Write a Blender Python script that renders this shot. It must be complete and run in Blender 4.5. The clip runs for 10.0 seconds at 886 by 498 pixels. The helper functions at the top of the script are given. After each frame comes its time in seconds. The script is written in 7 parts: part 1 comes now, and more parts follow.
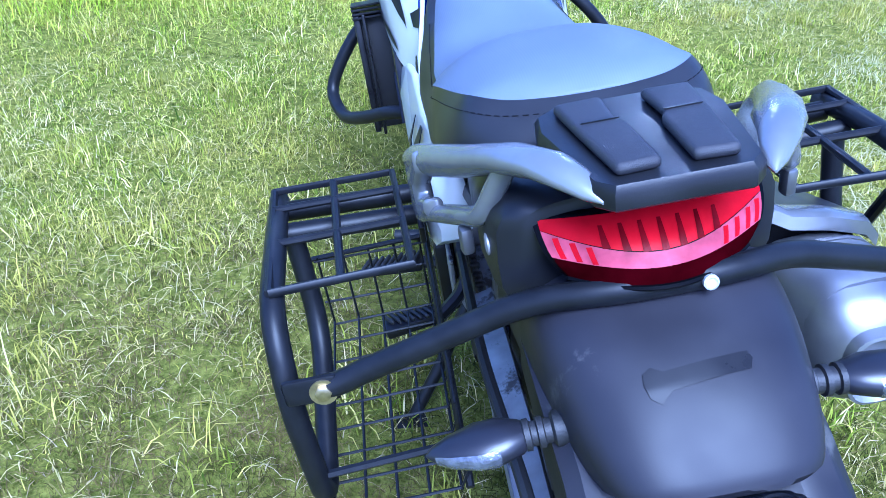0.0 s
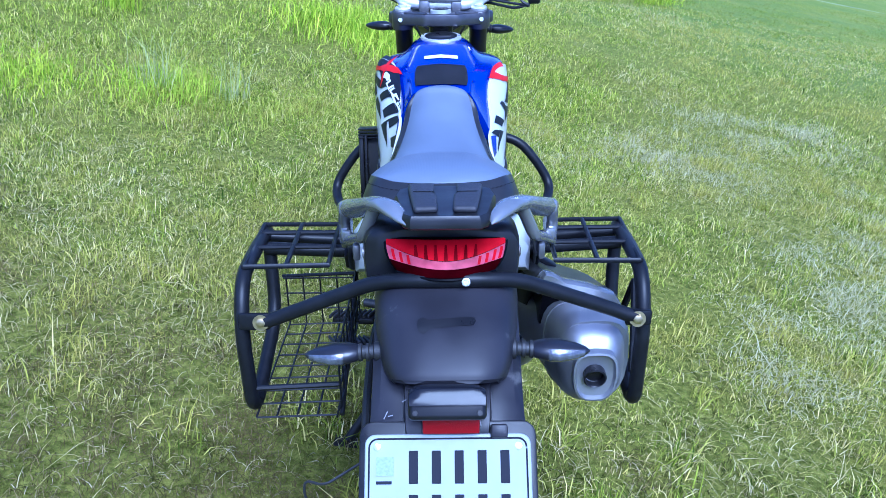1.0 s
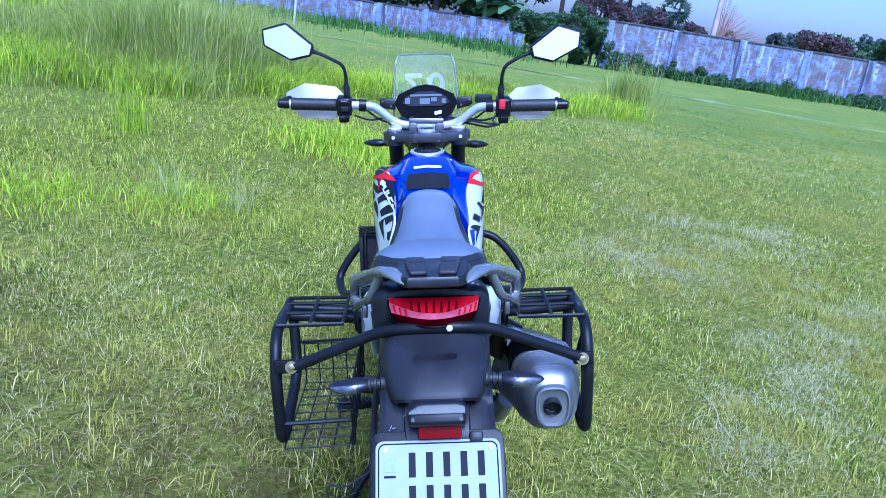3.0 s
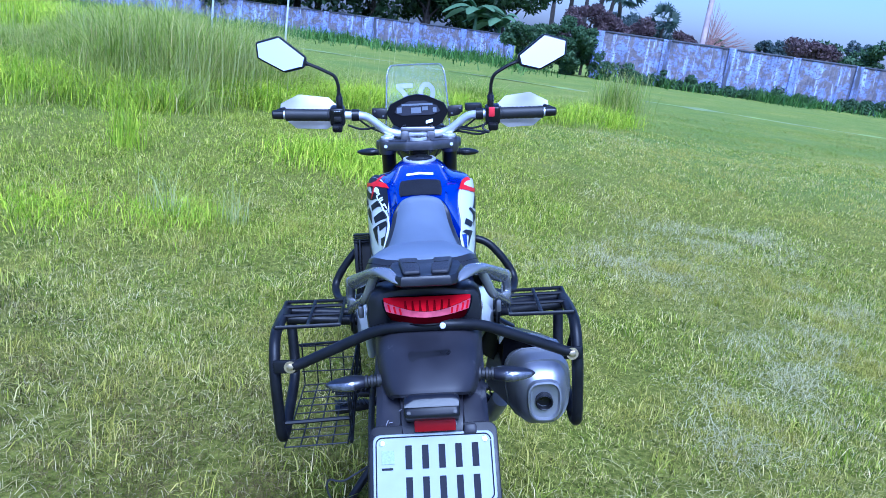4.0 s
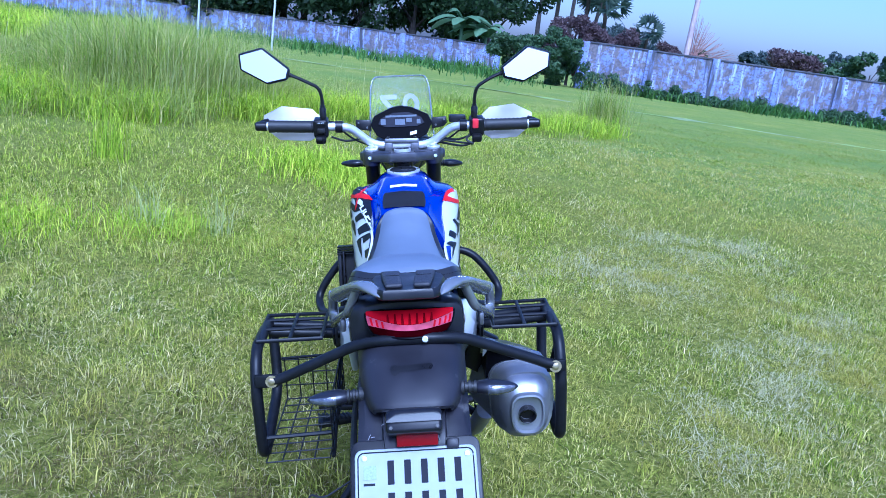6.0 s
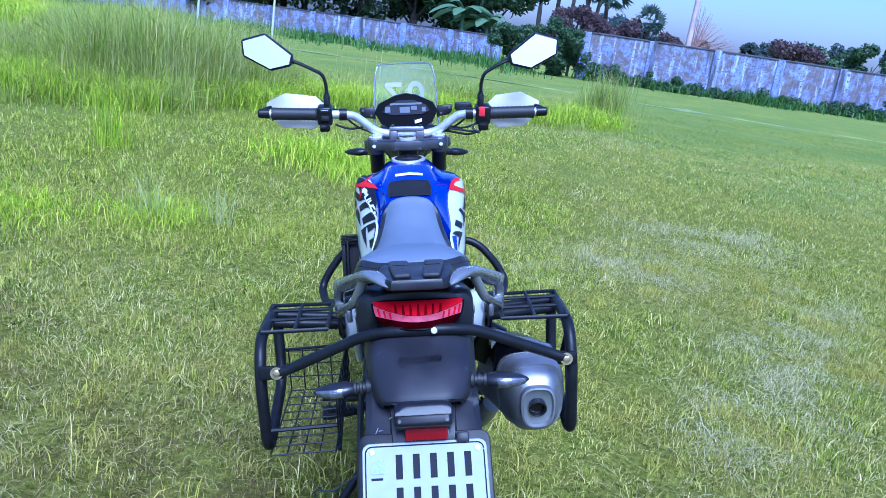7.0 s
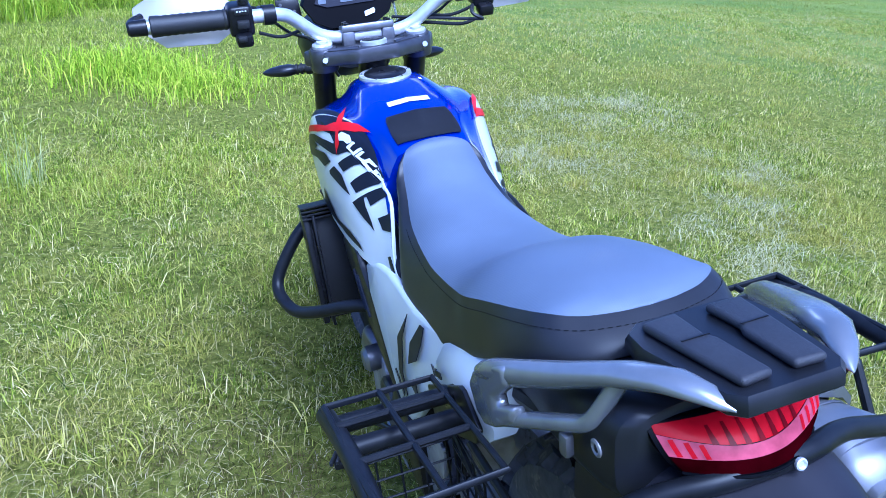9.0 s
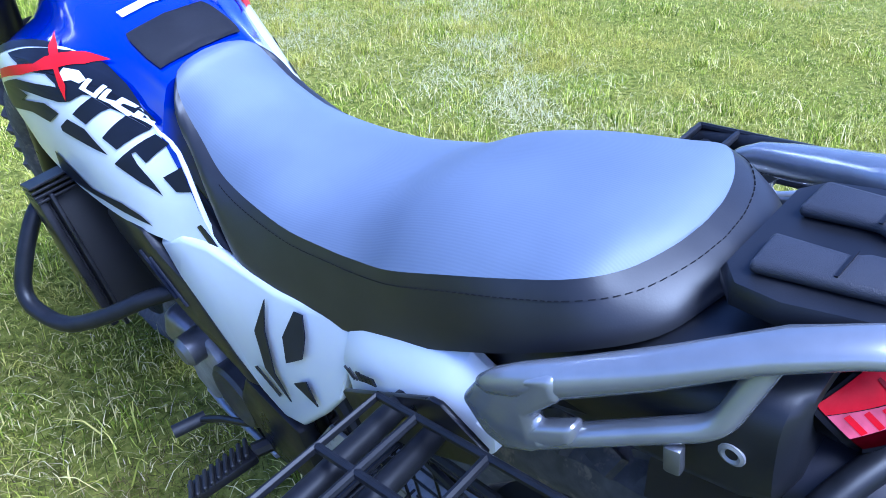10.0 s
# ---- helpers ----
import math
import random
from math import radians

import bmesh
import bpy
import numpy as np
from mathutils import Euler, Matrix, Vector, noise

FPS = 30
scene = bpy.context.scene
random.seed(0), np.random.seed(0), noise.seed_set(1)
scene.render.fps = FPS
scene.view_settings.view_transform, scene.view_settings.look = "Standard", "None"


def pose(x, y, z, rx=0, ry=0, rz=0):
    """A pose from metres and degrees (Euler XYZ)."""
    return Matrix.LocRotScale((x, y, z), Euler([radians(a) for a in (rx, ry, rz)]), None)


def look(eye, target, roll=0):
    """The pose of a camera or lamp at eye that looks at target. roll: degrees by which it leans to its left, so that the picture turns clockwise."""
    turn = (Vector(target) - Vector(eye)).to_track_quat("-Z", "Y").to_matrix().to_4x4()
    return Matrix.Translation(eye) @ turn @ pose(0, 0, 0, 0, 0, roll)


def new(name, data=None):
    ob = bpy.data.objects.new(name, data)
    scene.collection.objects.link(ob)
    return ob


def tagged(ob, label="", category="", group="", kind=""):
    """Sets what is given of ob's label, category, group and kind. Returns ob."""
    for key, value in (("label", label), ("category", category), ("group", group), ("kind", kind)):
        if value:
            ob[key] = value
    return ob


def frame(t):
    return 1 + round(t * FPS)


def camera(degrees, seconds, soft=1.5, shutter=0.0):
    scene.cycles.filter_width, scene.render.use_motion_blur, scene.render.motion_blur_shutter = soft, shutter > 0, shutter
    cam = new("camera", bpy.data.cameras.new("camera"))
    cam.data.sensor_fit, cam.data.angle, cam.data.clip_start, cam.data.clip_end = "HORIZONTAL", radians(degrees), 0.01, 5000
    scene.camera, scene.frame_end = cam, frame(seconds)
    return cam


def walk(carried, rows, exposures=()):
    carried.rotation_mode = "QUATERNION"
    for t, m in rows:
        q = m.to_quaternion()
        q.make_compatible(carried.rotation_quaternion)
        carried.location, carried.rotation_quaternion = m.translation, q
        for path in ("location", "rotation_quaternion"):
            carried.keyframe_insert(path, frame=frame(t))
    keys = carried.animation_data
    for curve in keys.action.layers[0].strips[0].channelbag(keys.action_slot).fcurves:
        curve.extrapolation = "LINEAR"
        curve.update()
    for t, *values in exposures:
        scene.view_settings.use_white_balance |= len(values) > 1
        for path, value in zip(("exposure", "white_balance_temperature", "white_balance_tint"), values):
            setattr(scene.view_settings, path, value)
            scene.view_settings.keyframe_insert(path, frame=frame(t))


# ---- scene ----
cam = camera(58.7, 10.0, soft=0.7)
PATH = [
    (0, (-0.147, -0.721, 1.148), (-0.115, 0.934, 0.027), -9.8),
    (0.5, (-0.13, -0.963, 1.229), (-0.013, 0.736, 0.179), -5.4),
    (1, (0.006, -1.21, 1.254), (-0.001, 0.618, 0.442), -0.7),
    (1.5, (0.023, -1.381, 1.278), (-0.018, 0.5, 0.6), -0.2),
    (2, (0.001, -1.503, 1.297), (-0.003, 0.398, 0.677), -0.7),
    (2.5, (0.003, -1.529, 1.303), (0.021, 0.386, 0.727), -1.0),
    (4, (0.009, -1.603, 1.293), (0.051, 0.329, 0.777), -2.3),
    (4.5, (0.008, -1.605, 1.295), (0.056, 0.329, 0.787), -2.5),
    (5, (0.01, -1.603, 1.297), (0.07, 0.333, 0.798), -2.5),
    (5.5, (0.018, -1.6, 1.298), (0.09, 0.337, 0.806), -2.4),
    (7, (0.002, -1.565, 1.287), (0.078, 0.366, 0.771), -2.0),
    (7.5, (-0.025, -1.398, 1.277), (0.051, 0.526, 0.735), -2.2),
    (8, (-0.093, -1.142, 1.264), (-0.009, 0.771, 0.686), -2.8),
    (8.5, (-0.25, -0.928, 1.265), (0.025, 0.931, 0.581), -3.9),
    (9, (-0.355, -0.713, 1.257), (0.157, 1.033, 0.426), -6.8),
    (9.5, (-0.363, -0.488, 1.227), (0.399, 1.068, 0.229), -9.7),
    (10, (-0.38, -0.372, 1.21), (0.6, 0.895, 0.012), -11.9),
]
BIKE = pose(0, 0, 0, -1.15, -9.76, 0)
walk(cam, [(t, BIKE @ look(eye, target, roll)) for t, eye, target, roll in PATH], [(0, 1.26, 4120, 15), (1.0, 0.72, 4150, 14), (4.0, 0.55, 4130, 14), (8.0, 0.57, 4150, 14), (8.5, 0.59, 4120, 14), (9.0, 0.75, 4200, 14), (9.5, 0.92, 4320, 14), (10, 1.21, 4420, 14)])

# ---- light ----
world = bpy.data.worlds.new("world")
scene.world = world
world.use_nodes = True
wn, wl = world.node_tree.nodes, world.node_tree.links
sky = wn.new("ShaderNodeTexSky")
sky.sky_type, sky.sun_disc = "NISHITA", False
sky.sun_elevation, sky.sun_rotation = radians(54), radians(176)
sky.air_density, sky.dust_density, sky.ozone_density = 1.0, 2.5, 3.0
haze = wn.new("ShaderNodeMix")
haze.data_type, haze.blend_type = "RGBA", "MULTIPLY"
haze.inputs["Factor"].default_value, haze.inputs["B"].default_value = 1.0, (1.08, 0.97, 1.10, 1)
wl.new(sky.outputs[0], haze.inputs["A"])
wl.new(haze.outputs["Result"], wn["Background"].inputs[0])
wn["Background"].inputs[1].default_value = 0.14
sun = new("sun", bpy.data.lights.new("sun", "SUN"))
sun.data.energy, sun.data.angle, sun.data.color = 3.9, radians(35), (1.0, 0.97, 0.93)
sun.matrix_world = look((0.41, -5.86, 8.09), (0, 0, 0))


# ---- materials ----
def mat(name, color, rough=0.5, metal=0.0, coat=0.0, spec=0.5, vary=0.0, vary_scale=30.0, bump=0.0, bump_scale=200.0, wear=None, wear_scale=40.0, wear_at=0.62, rough_vary=0.0):
    """Principled surface; vary: brightness change by noise; wear: a second colour in noise-shaped spots."""
    m = bpy.data.materials.new(name)
    m.use_nodes = True
    n, l = m.node_tree.nodes, m.node_tree.links
    b = n["Principled BSDF"]
    b.inputs["Roughness"].default_value, b.inputs["Metallic"].default_value = rough, metal
    b.inputs["Coat Weight"].default_value, b.inputs["Coat Roughness"].default_value = coat, 0.06
    b.inputs["Specular IOR Level"].default_value = spec
    tc = n.new("ShaderNodeTexCoord")
    b.inputs["Base Color"].default_value = (*color, 1)
    last = None
    if vary:
        t = n.new("ShaderNodeTexNoise")
        t.inputs["Scale"].default_value, t.inputs["Detail"].default_value = vary_scale, 6
        l.new(tc.outputs["Object"], t.inputs["Vector"])
        r = n.new("ShaderNodeMapRange")
        r.inputs["From Min"].default_value, r.inputs["From Max"].default_value = 0.3, 0.7
        r.inputs["To Min"].default_value, r.inputs["To Max"].default_value = 1 - vary, 1 + vary
        l.new(t.outputs["Fac"], r.inputs["Value"])
        x = n.new("ShaderNodeMix")
        x.data_type, x.blend_type = "RGBA", "MULTIPLY"
        x.inputs["Factor"].default_value = 1
        x.inputs["A"].default_value = (*color, 1)
        l.new(r.outputs["Result"], x.inputs["B"])
        last = x.outputs["Result"]
        if rough_vary:
            q = n.new("ShaderNodeMapRange")
            q.inputs["From Min"].default_value, q.inputs["From Max"].default_value = 0.3, 0.7
            q.inputs["To Min"].default_value, q.inputs["To Max"].default_value = rough - rough_vary, rough + rough_vary
            l.new(t.outputs["Fac"], q.inputs["Value"])
            l.new(q.outputs["Result"], b.inputs["Roughness"])
    if wear:
        t = n.new("ShaderNodeTexNoise")
        t.inputs["Scale"].default_value, t.inputs["Detail"].default_value, t.inputs["Roughness"].default_value = wear_scale, 8, 0.65
        l.new(tc.outputs["Object"], t.inputs["Vector"])
        r = n.new("ShaderNodeMapRange")
        r.inputs["From Min"].default_value, r.inputs["From Max"].default_value = wear_at, wear_at + 0.08
        l.new(t.outputs["Fac"], r.inputs["Value"])
        x = n.new("ShaderNodeMix")
        x.data_type = "RGBA"
        l.new(r.outputs["Result"], x.inputs["Factor"])
        if last:
            l.new(last, x.inputs["A"])
        else:
            x.inputs["A"].default_value = (*color, 1)
        x.inputs["B"].default_value = (*wear, 1)
        last = x.outputs["Result"]
    if last:
        l.new(last, b.inputs["Base Color"])
    if bump:
        t = n.new("ShaderNodeTexNoise")
        t.inputs["Scale"].default_value, t.inputs["Detail"].default_value = bump_scale, 4
        l.new(tc.outputs["Object"], t.inputs["Vector"])
        u = n.new("ShaderNodeBump")
        u.inputs["Strength"].default_value, u.inputs["Distance"].default_value = bump, 0.001
        l.new(t.outputs["Fac"], u.inputs["Height"])
        l.new(u.outputs["Normal"], b.inputs["Normal"])
    return m


def see_through(name, color, rough, clear):
    """Thin clear plastic: part see-through, part glossy."""
    m = bpy.data.materials.new(name)
    m.use_nodes = True
    n, l = m.node_tree.nodes, m.node_tree.links
    b = n["Principled BSDF"]
    b.inputs["Base Color"].default_value = (*color, 1)
    b.inputs["Roughness"].default_value = rough
    b.inputs["Alpha"].default_value = 1 - clear
    return m


BLACK_PLASTIC = mat("black_plastic", (0.0105, 0.011, 0.0135), 0.38, spec=0.32, vary=0.25, vary_scale=18, bump=0.08, bump_scale=900, wear=(0.07, 0.066, 0.065), wear_scale=14, wear_at=0.7, rough_vary=0.1)
FENDER = mat("dusty_dark_plastic", (0.016, 0.0155, 0.020), 0.42, spec=0.27, vary=0.45, vary_scale=9, bump=0.03, bump_scale=900, wear=(0.075, 0.072, 0.072), wear_scale=16, wear_at=0.62, rough_vary=0.14)
SATIN_BLACK = mat("satin_black", (0.008, 0.008, 0.0095), 0.33, spec=0.3, vary=0.2, vary_scale=25, rough_vary=0.08)
TUBE = mat("black_powder_coat", (0.0075, 0.008, 0.010), 0.42, spec=0.24, vary=0.3, vary_scale=60, bump=0.06, bump_scale=500, wear=(0.07, 0.06, 0.05), wear_scale=55, wear_at=0.72)
SEAT_SIDE = mat("smooth_dark_vinyl", (0.016, 0.0165, 0.0195), 0.42, spec=0.36, vary=0.2, vary_scale=20, bump=0.07, bump_scale=600)
PAD = mat("grained_tank_pad", (0.026, 0.026, 0.031), 0.5, spec=0.4, bump=0.5, bump_scale=1500, vary=0.15)
BLUE = mat("blue_gloss_paint", (0.003, 0.013, 0.20), 0.15, coat=1.0, vary=0.1, vary_scale=8)
WHITE = mat("white_gloss_paint", (0.62, 0.645, 0.665), 0.28, coat=0.6, vary=0.05, vary_scale=10, wear=(0.45, 0.45, 0.43), wear_scale=30, wear_at=0.72)
DECAL_BLACK = mat("black_decal", (0.009, 0.011, 0.020), 0.4, spec=0.15, vary=0.15)
DECAL_RED = mat("red_decal", (0.50, 0.006, 0.012), 0.4, spec=0.15, vary=0.08)
DECAL_WHITE = mat("white_decal", (0.78, 0.82, 0.84), 0.32, vary=0.04)
DECAL_BLUE = mat("blue_decal", (0.004, 0.02, 0.26), 0.25, vary=0.05)
RAIL = mat("grey_cast_alloy_paint", (0.26, 0.265, 0.275), 0.27, metal=0.6, vary=0.1, vary_scale=30, bump=0.03, bump_scale=900)
SILVER = mat("brushed_silver", (0.62, 0.63, 0.67), 0.42, metal=0.6, vary=0.12, vary_scale=40)
ALLOY = mat("cast_alloy", (0.2, 0.2, 0.215), 0.4, metal=0.8, vary=0.15, vary_scale=50, bump=0.2)
YOKE = mat("dark_cast_yoke", (0.085, 0.085, 0.095), 0.3, metal=0.7, vary=0.15, vary_scale=50, bump=0.2)
STEEL = mat("exhaust_steel", (0.29, 0.295, 0.32), 0.45, metal=0.75, vary=0.12, vary_scale=25, rough_vary=0.06)
ENGINE = mat("engine_grey", (0.27, 0.265, 0.26), 0.5, metal=0.4, vary=0.3, vary_scale=30, bump=0.4, bump_scale=300)
ZINC = mat("yellow_zinc", (0.45, 0.38, 0.22), 0.35, metal=0.95, vary=0.2, vary_scale=200)
CHROME = mat("bright_screw", (0.8, 0.82, 0.85), 0.18, metal=1.0)
RUBBER = mat("tyre_rubber", (0.07, 0.067, 0.064), 0.8, vary=0.3, vary_scale=60, bump=0.4, bump_scale=400, wear=(0.17, 0.14, 0.11), wear_scale=35, wear_at=0.56)
GRIP = mat("grip_rubber", (0.014, 0.014, 0.015), 0.55, vary=0.2, bump=0.3, bump_scale=700)
PLATE = mat("plate_white", (0.27, 0.295, 0.31), 0.45, spec=0.3, vary=0.05, vary_scale=40, wear=(0.5, 0.48, 0.44), wear_scale=60, wear_at=0.72)
PLATE_BLUE = mat("plate_pale_blue", (0.20, 0.25, 0.50), 0.4, vary=0.2, vary_scale=300)
PLATE_INK = mat("plate_ink", (0.012, 0.013, 0.02), 0.6, spec=0.12)
MIRROR = mat("mirror_glass", (0.95, 0.96, 0.97), 0.02, metal=1.0)
SCREEN_GLASS = see_through("clear_windscreen", (0.6, 0.65, 0.66), 0.05, 0.9)
SCREEN_EDGE = see_through("windscreen_edge", (0.2, 0.23, 0.24), 0.15, 0.4)
SCREEN_DECAL = see_through("pale_screen_decal", (0.40, 0.40, 0.82), 0.5, 0.25)
GUARD = mat("milky_white_plastic", (0.66, 0.62, 0.62), 0.4, vary=0.05, vary_scale=15)
DIAL = mat("dial_glass", (0.010, 0.011, 0.015), 0.12, coat=0.2, spec=0.3)
GLOSS_BLACK = mat("deep_black_plastic", (0.002, 0.002, 0.003), 0.35, spec=0.05, vary=0.2)
HOOD = mat("smoked_plastic", (0.006, 0.007, 0.011), 0.14, spec=0.22, vary=0.2, vary_scale=30)
HEAT_DARK = mat("blackened_steel", (0.05, 0.05, 0.056), 0.4, metal=0.5, vary=0.25, vary_scale=40)
DIAL_GREY = mat("dial_grey", (0.10, 0.115, 0.14), 0.2, vary=0.1)
RED_LENS = mat("red_lens", (0.36, 0.001, 0.008), 0.25, spec=0.05, vary=0.25, vary_scale=40)
RED_DARK = mat("dark_red_lens", (0.016, 0.0002, 0.001), 0.5, spec=0.0, vary=0.3, vary_scale=60)
RED_RIB = mat("ribbed_red_lens", (0.11, 0.0006, 0.004), 0.25, spec=0.05, vary=0.3, vary_scale=60)
RED_PALE = mat("pale_red_lens", (0.33, 0.055, 0.085), 0.35, spec=0.05, vary=0.3, vary_scale=60)
RED_REFLEX = mat("red_reflector", (0.22, 0.003, 0.008), 0.35, spec=0.2, bump=0.6, bump_scale=700)
THREAD = mat("dark_thread", (0.012, 0.012, 0.014), 0.9, spec=0.05)
LAMP_BODY = mat("indicator_plastic", (0.012, 0.012, 0.016), 0.32, spec=0.5, vary=0.2)
LIP = mat("scratch_white", (0.16, 0.16, 0.18), 0.6, vary=0.3)
CLEAR_LENS = mat("clear_lens", (0.10, 0.105, 0.125), 0.14, metal=0.4, coat=1.0, bump=0.9, bump_scale=350, vary=0.4, vary_scale=120)
KILL_RED = mat("switch_red", (0.7, 0.03, 0.05), 0.35)
RADIATOR = mat("radiator_black", (0.006, 0.006, 0.007), 0.6, vary=0.2)
CHAIN = mat("oily_chain", (0.10, 0.09, 0.08), 0.4, metal=0.8, vary=0.3, vary_scale=200)
GREASE = mat("dull_grey_alloy", (0.3, 0.295, 0.3), 0.5, metal=0.5, vary=0.3, vary_scale=20, wear=(0.08, 0.07, 0.06), wear_scale=25, wear_at=0.55)


def seat_cover():
    """Slate vinyl with fine crosswise ribs."""
    m = mat("ribbed_slate_vinyl", (0.112, 0.133, 0.18), 0.54, spec=0.4, vary=0.12, vary_scale=9, rough_vary=0.06)
    n, l = m.node_tree.nodes, m.node_tree.links
    tc = n.new("ShaderNodeTexCoord")
    wv = n.new("ShaderNodeTexWave")
    wv.bands_direction = "X"
    wv.inputs["Scale"].default_value, wv.inputs["Distortion"].default_value = 140, 0.4
    ns = n.new("ShaderNodeTexNoise")
    ns.inputs["Scale"].default_value = 900
    l.new(tc.outputs["Object"], wv.inputs["Vector"])
    l.new(tc.outputs["Object"], ns.inputs["Vector"])
    ad = n.new("ShaderNodeMath")
    l.new(wv.outputs["Fac"], ad.inputs[0])
    l.new(ns.outputs["Fac"], ad.inputs[1])
    u = n.new("ShaderNodeBump")
    u.inputs["Strength"].default_value, u.inputs["Distance"].default_value = 0.09, 0.0005
    l.new(ad.outputs[0], u.inputs["Height"])
    l.new(u.outputs["Normal"], n["Principled BSDF"].inputs["Normal"])
    return m


SEAT_TOP = seat_cover()


# ---- mesh helpers ----
def part(name, bm, material, parent=None, label="", smooth=True):
    """Links a bmesh as one mesh object, as a part of parent when given."""
    bmesh.ops.recalc_face_normals(bm, faces=bm.faces)
    me = bpy.data.meshes.new(name)
    bm.to_mesh(me)
    bm.free()
    for mm in material if isinstance(material, (list, tuple)) else [material]:
        me.materials.append(mm)
    if smooth:
        me.shade_smooth()
        me.set_sharp_from_angle(angle=radians(38))
    ob = new(name, me)
    ob.parent = parent
    if label:
        tagged(ob, label)
    return ob


def V(*a):
    return Vector(a)


def bent(pts, bend=0.03, steps=6):
    """A polyline with its corners rounded."""
    pts = [Vector(p) for p in pts]
    out = [pts[0]]
    for a, b, c in zip(pts, pts[1:], pts[2:]):
        d = min(bend, 0.48 * (b - a).length, 0.48 * (c - b).length)
        p, q = b + (a - b).normalized() * d, b + (c - b).normalized() * d
        for i in range(steps + 1):
            t = i / steps
            out.append(p * (1 - t) ** 2 + b * 2 * t * (1 - t) + q * t ** 2)
    return out + [pts[-1]]


def tube(bm, pts, r, seg=10, bend=0.0, r2=None, flat=1.0):
    """A round bar along pts; r2: radius at the end; flat: squash of one axis."""
    pts = bent(pts, bend) if bend else [Vector(p) for p in pts]
    tang = [(pts[min(i + 1, len(pts) - 1)] - pts[max(i - 1, 0)]).normalized() for i in range(len(pts))]
    up = V(0, 0, 1) if abs(tang[0].z) < 0.9 else V(0, 1, 0)
    u = tang[0].cross(up).normalized()
    rings = []
    for i, (p, t) in enumerate(zip(pts, tang)):
        u = (u - t * u.dot(t)).normalized()
        w = t.cross(u)
        k = i / max(1, len(pts) - 1)
        rr = r if r2 is None else r + (r2 - r) * k
        rings.append([bm.verts.new(p + u * (rr * math.cos(a)) + w * (rr * flat * math.sin(a))) for a in (2 * math.pi * j / seg for j in range(seg))])
    skin(bm, rings)


def skin(bm, rings, closed=True, caps=True):
    for a, b in zip(rings, rings[1:]):
        n = len(a)
        for j in range(n if closed else n - 1):
            bm.faces.new((a[j], a[(j + 1) % n], b[(j + 1) % n], b[j]))
    if closed and caps:
        bm.faces.new(rings[0][::-1])
        bm.faces.new(rings[-1])


def loft(bm, rings, closed=True, caps=True):
    skin(bm, [[bm.verts.new(p) for p in ring] for ring in rings], closed, caps)


def box(bm, size, m=None, bevel=0.0, seg=2):
    """A block of the given size about the origin of m."""
    r = bmesh.ops.create_cube(bm, size=1.0, matrix=(m or Matrix()) @ Matrix.Diagonal((*size, 1)))
    if bevel:
        es = list({e for v in r["verts"] for e in v.link_edges})
        bmesh.ops.bevel(bm, geom=es, offset=bevel, segments=seg, affect="EDGES", profile=0.5)


def slab(bm, outline, thick, bevel=0.0, seg=2):
    """A flat piece: outline points in space, extruded by the vector thick."""
    vs = [bm.verts.new(p) for p in outline]
    f = bm.faces.new(vs)
    r = bmesh.ops.extrude_face_region(bm, geom=[f])
    top = [g for g in r["geom"] if isinstance(g, bmesh.types.BMVert)]
    for v in top:
        v.co += Vector(thick)
    if bevel:
        es = list({e for v in vs + top for e in v.link_edges})
        bmesh.ops.bevel(bm, geom=es, offset=bevel, segments=seg, affect="EDGES", profile=0.5)


def lathe(bm, profile, m=None, seg=20):
    """Turns (radius, height) pairs about the z axis of m."""
    m = m or Matrix()
    rings = [[m @ V(max(r, 1e-4) * math.cos(2 * math.pi * j / seg), max(r, 1e-4) * math.sin(2 * math.pi * j / seg), h) for j in range(seg)] for r, h in profile]
    loft(bm, rings)


def axis_frame(a, b):
    """A pose at a whose z axis points to b."""
    return Matrix.Translation(a) @ (Vector(b) - Vector(a)).to_track_quat("Z", "Y").to_matrix().to_4x4()


def smooth_table(table, t):
    """Catmull-Rom through rows (t, values...)."""
    ts = [r[0] for r in table]
    t = min(max(t, ts[0]), ts[-1])
    i = max(0, min(len(ts) - 2, next((k for k in range(len(ts) - 1) if t <= ts[k + 1]), len(ts) - 2)))
    r0, r1, r2, r3 = table[max(i - 1, 0)], table[i], table[i + 1], table[min(i + 2, len(ts) - 1)]
    f = (t - r1[0]) / (r2[0] - r1[0])
    out = []
    for k in range(1, len(r1)):
        h = r2[0] - r1[0]
        m1 = (r2[k] - r0[k]) / (r2[0] - r0[0]) * h
        m2 = (r3[k] - r1[k]) / (r3[0] - r1[0]) * h
        out.append((2 * f ** 3 - 3 * f ** 2 + 1) * r1[k] + (f ** 3 - 2 * f ** 2 + f) * m1 + (-2 * f ** 3 + 3 * f ** 2) * r2[k] + (f ** 3 - f ** 2) * m2)
    return out


def rounded(w, h, r, n=5):
    """A rounded rectangle about the origin, as (x, z) pairs."""
    out = []
    for cx, cz, a0 in ((w / 2 - r, h / 2 - r, 0), (-w / 2 + r, h / 2 - r, 90), (-w / 2 + r, -h / 2 + r, 180), (w / 2 - r, -h / 2 + r, 270)):
        for i in range(n + 1):
            a = radians(a0 + 90 * i / n)
            out.append((cx + r * math.cos(a), cz + r * math.sin(a)))
    return out


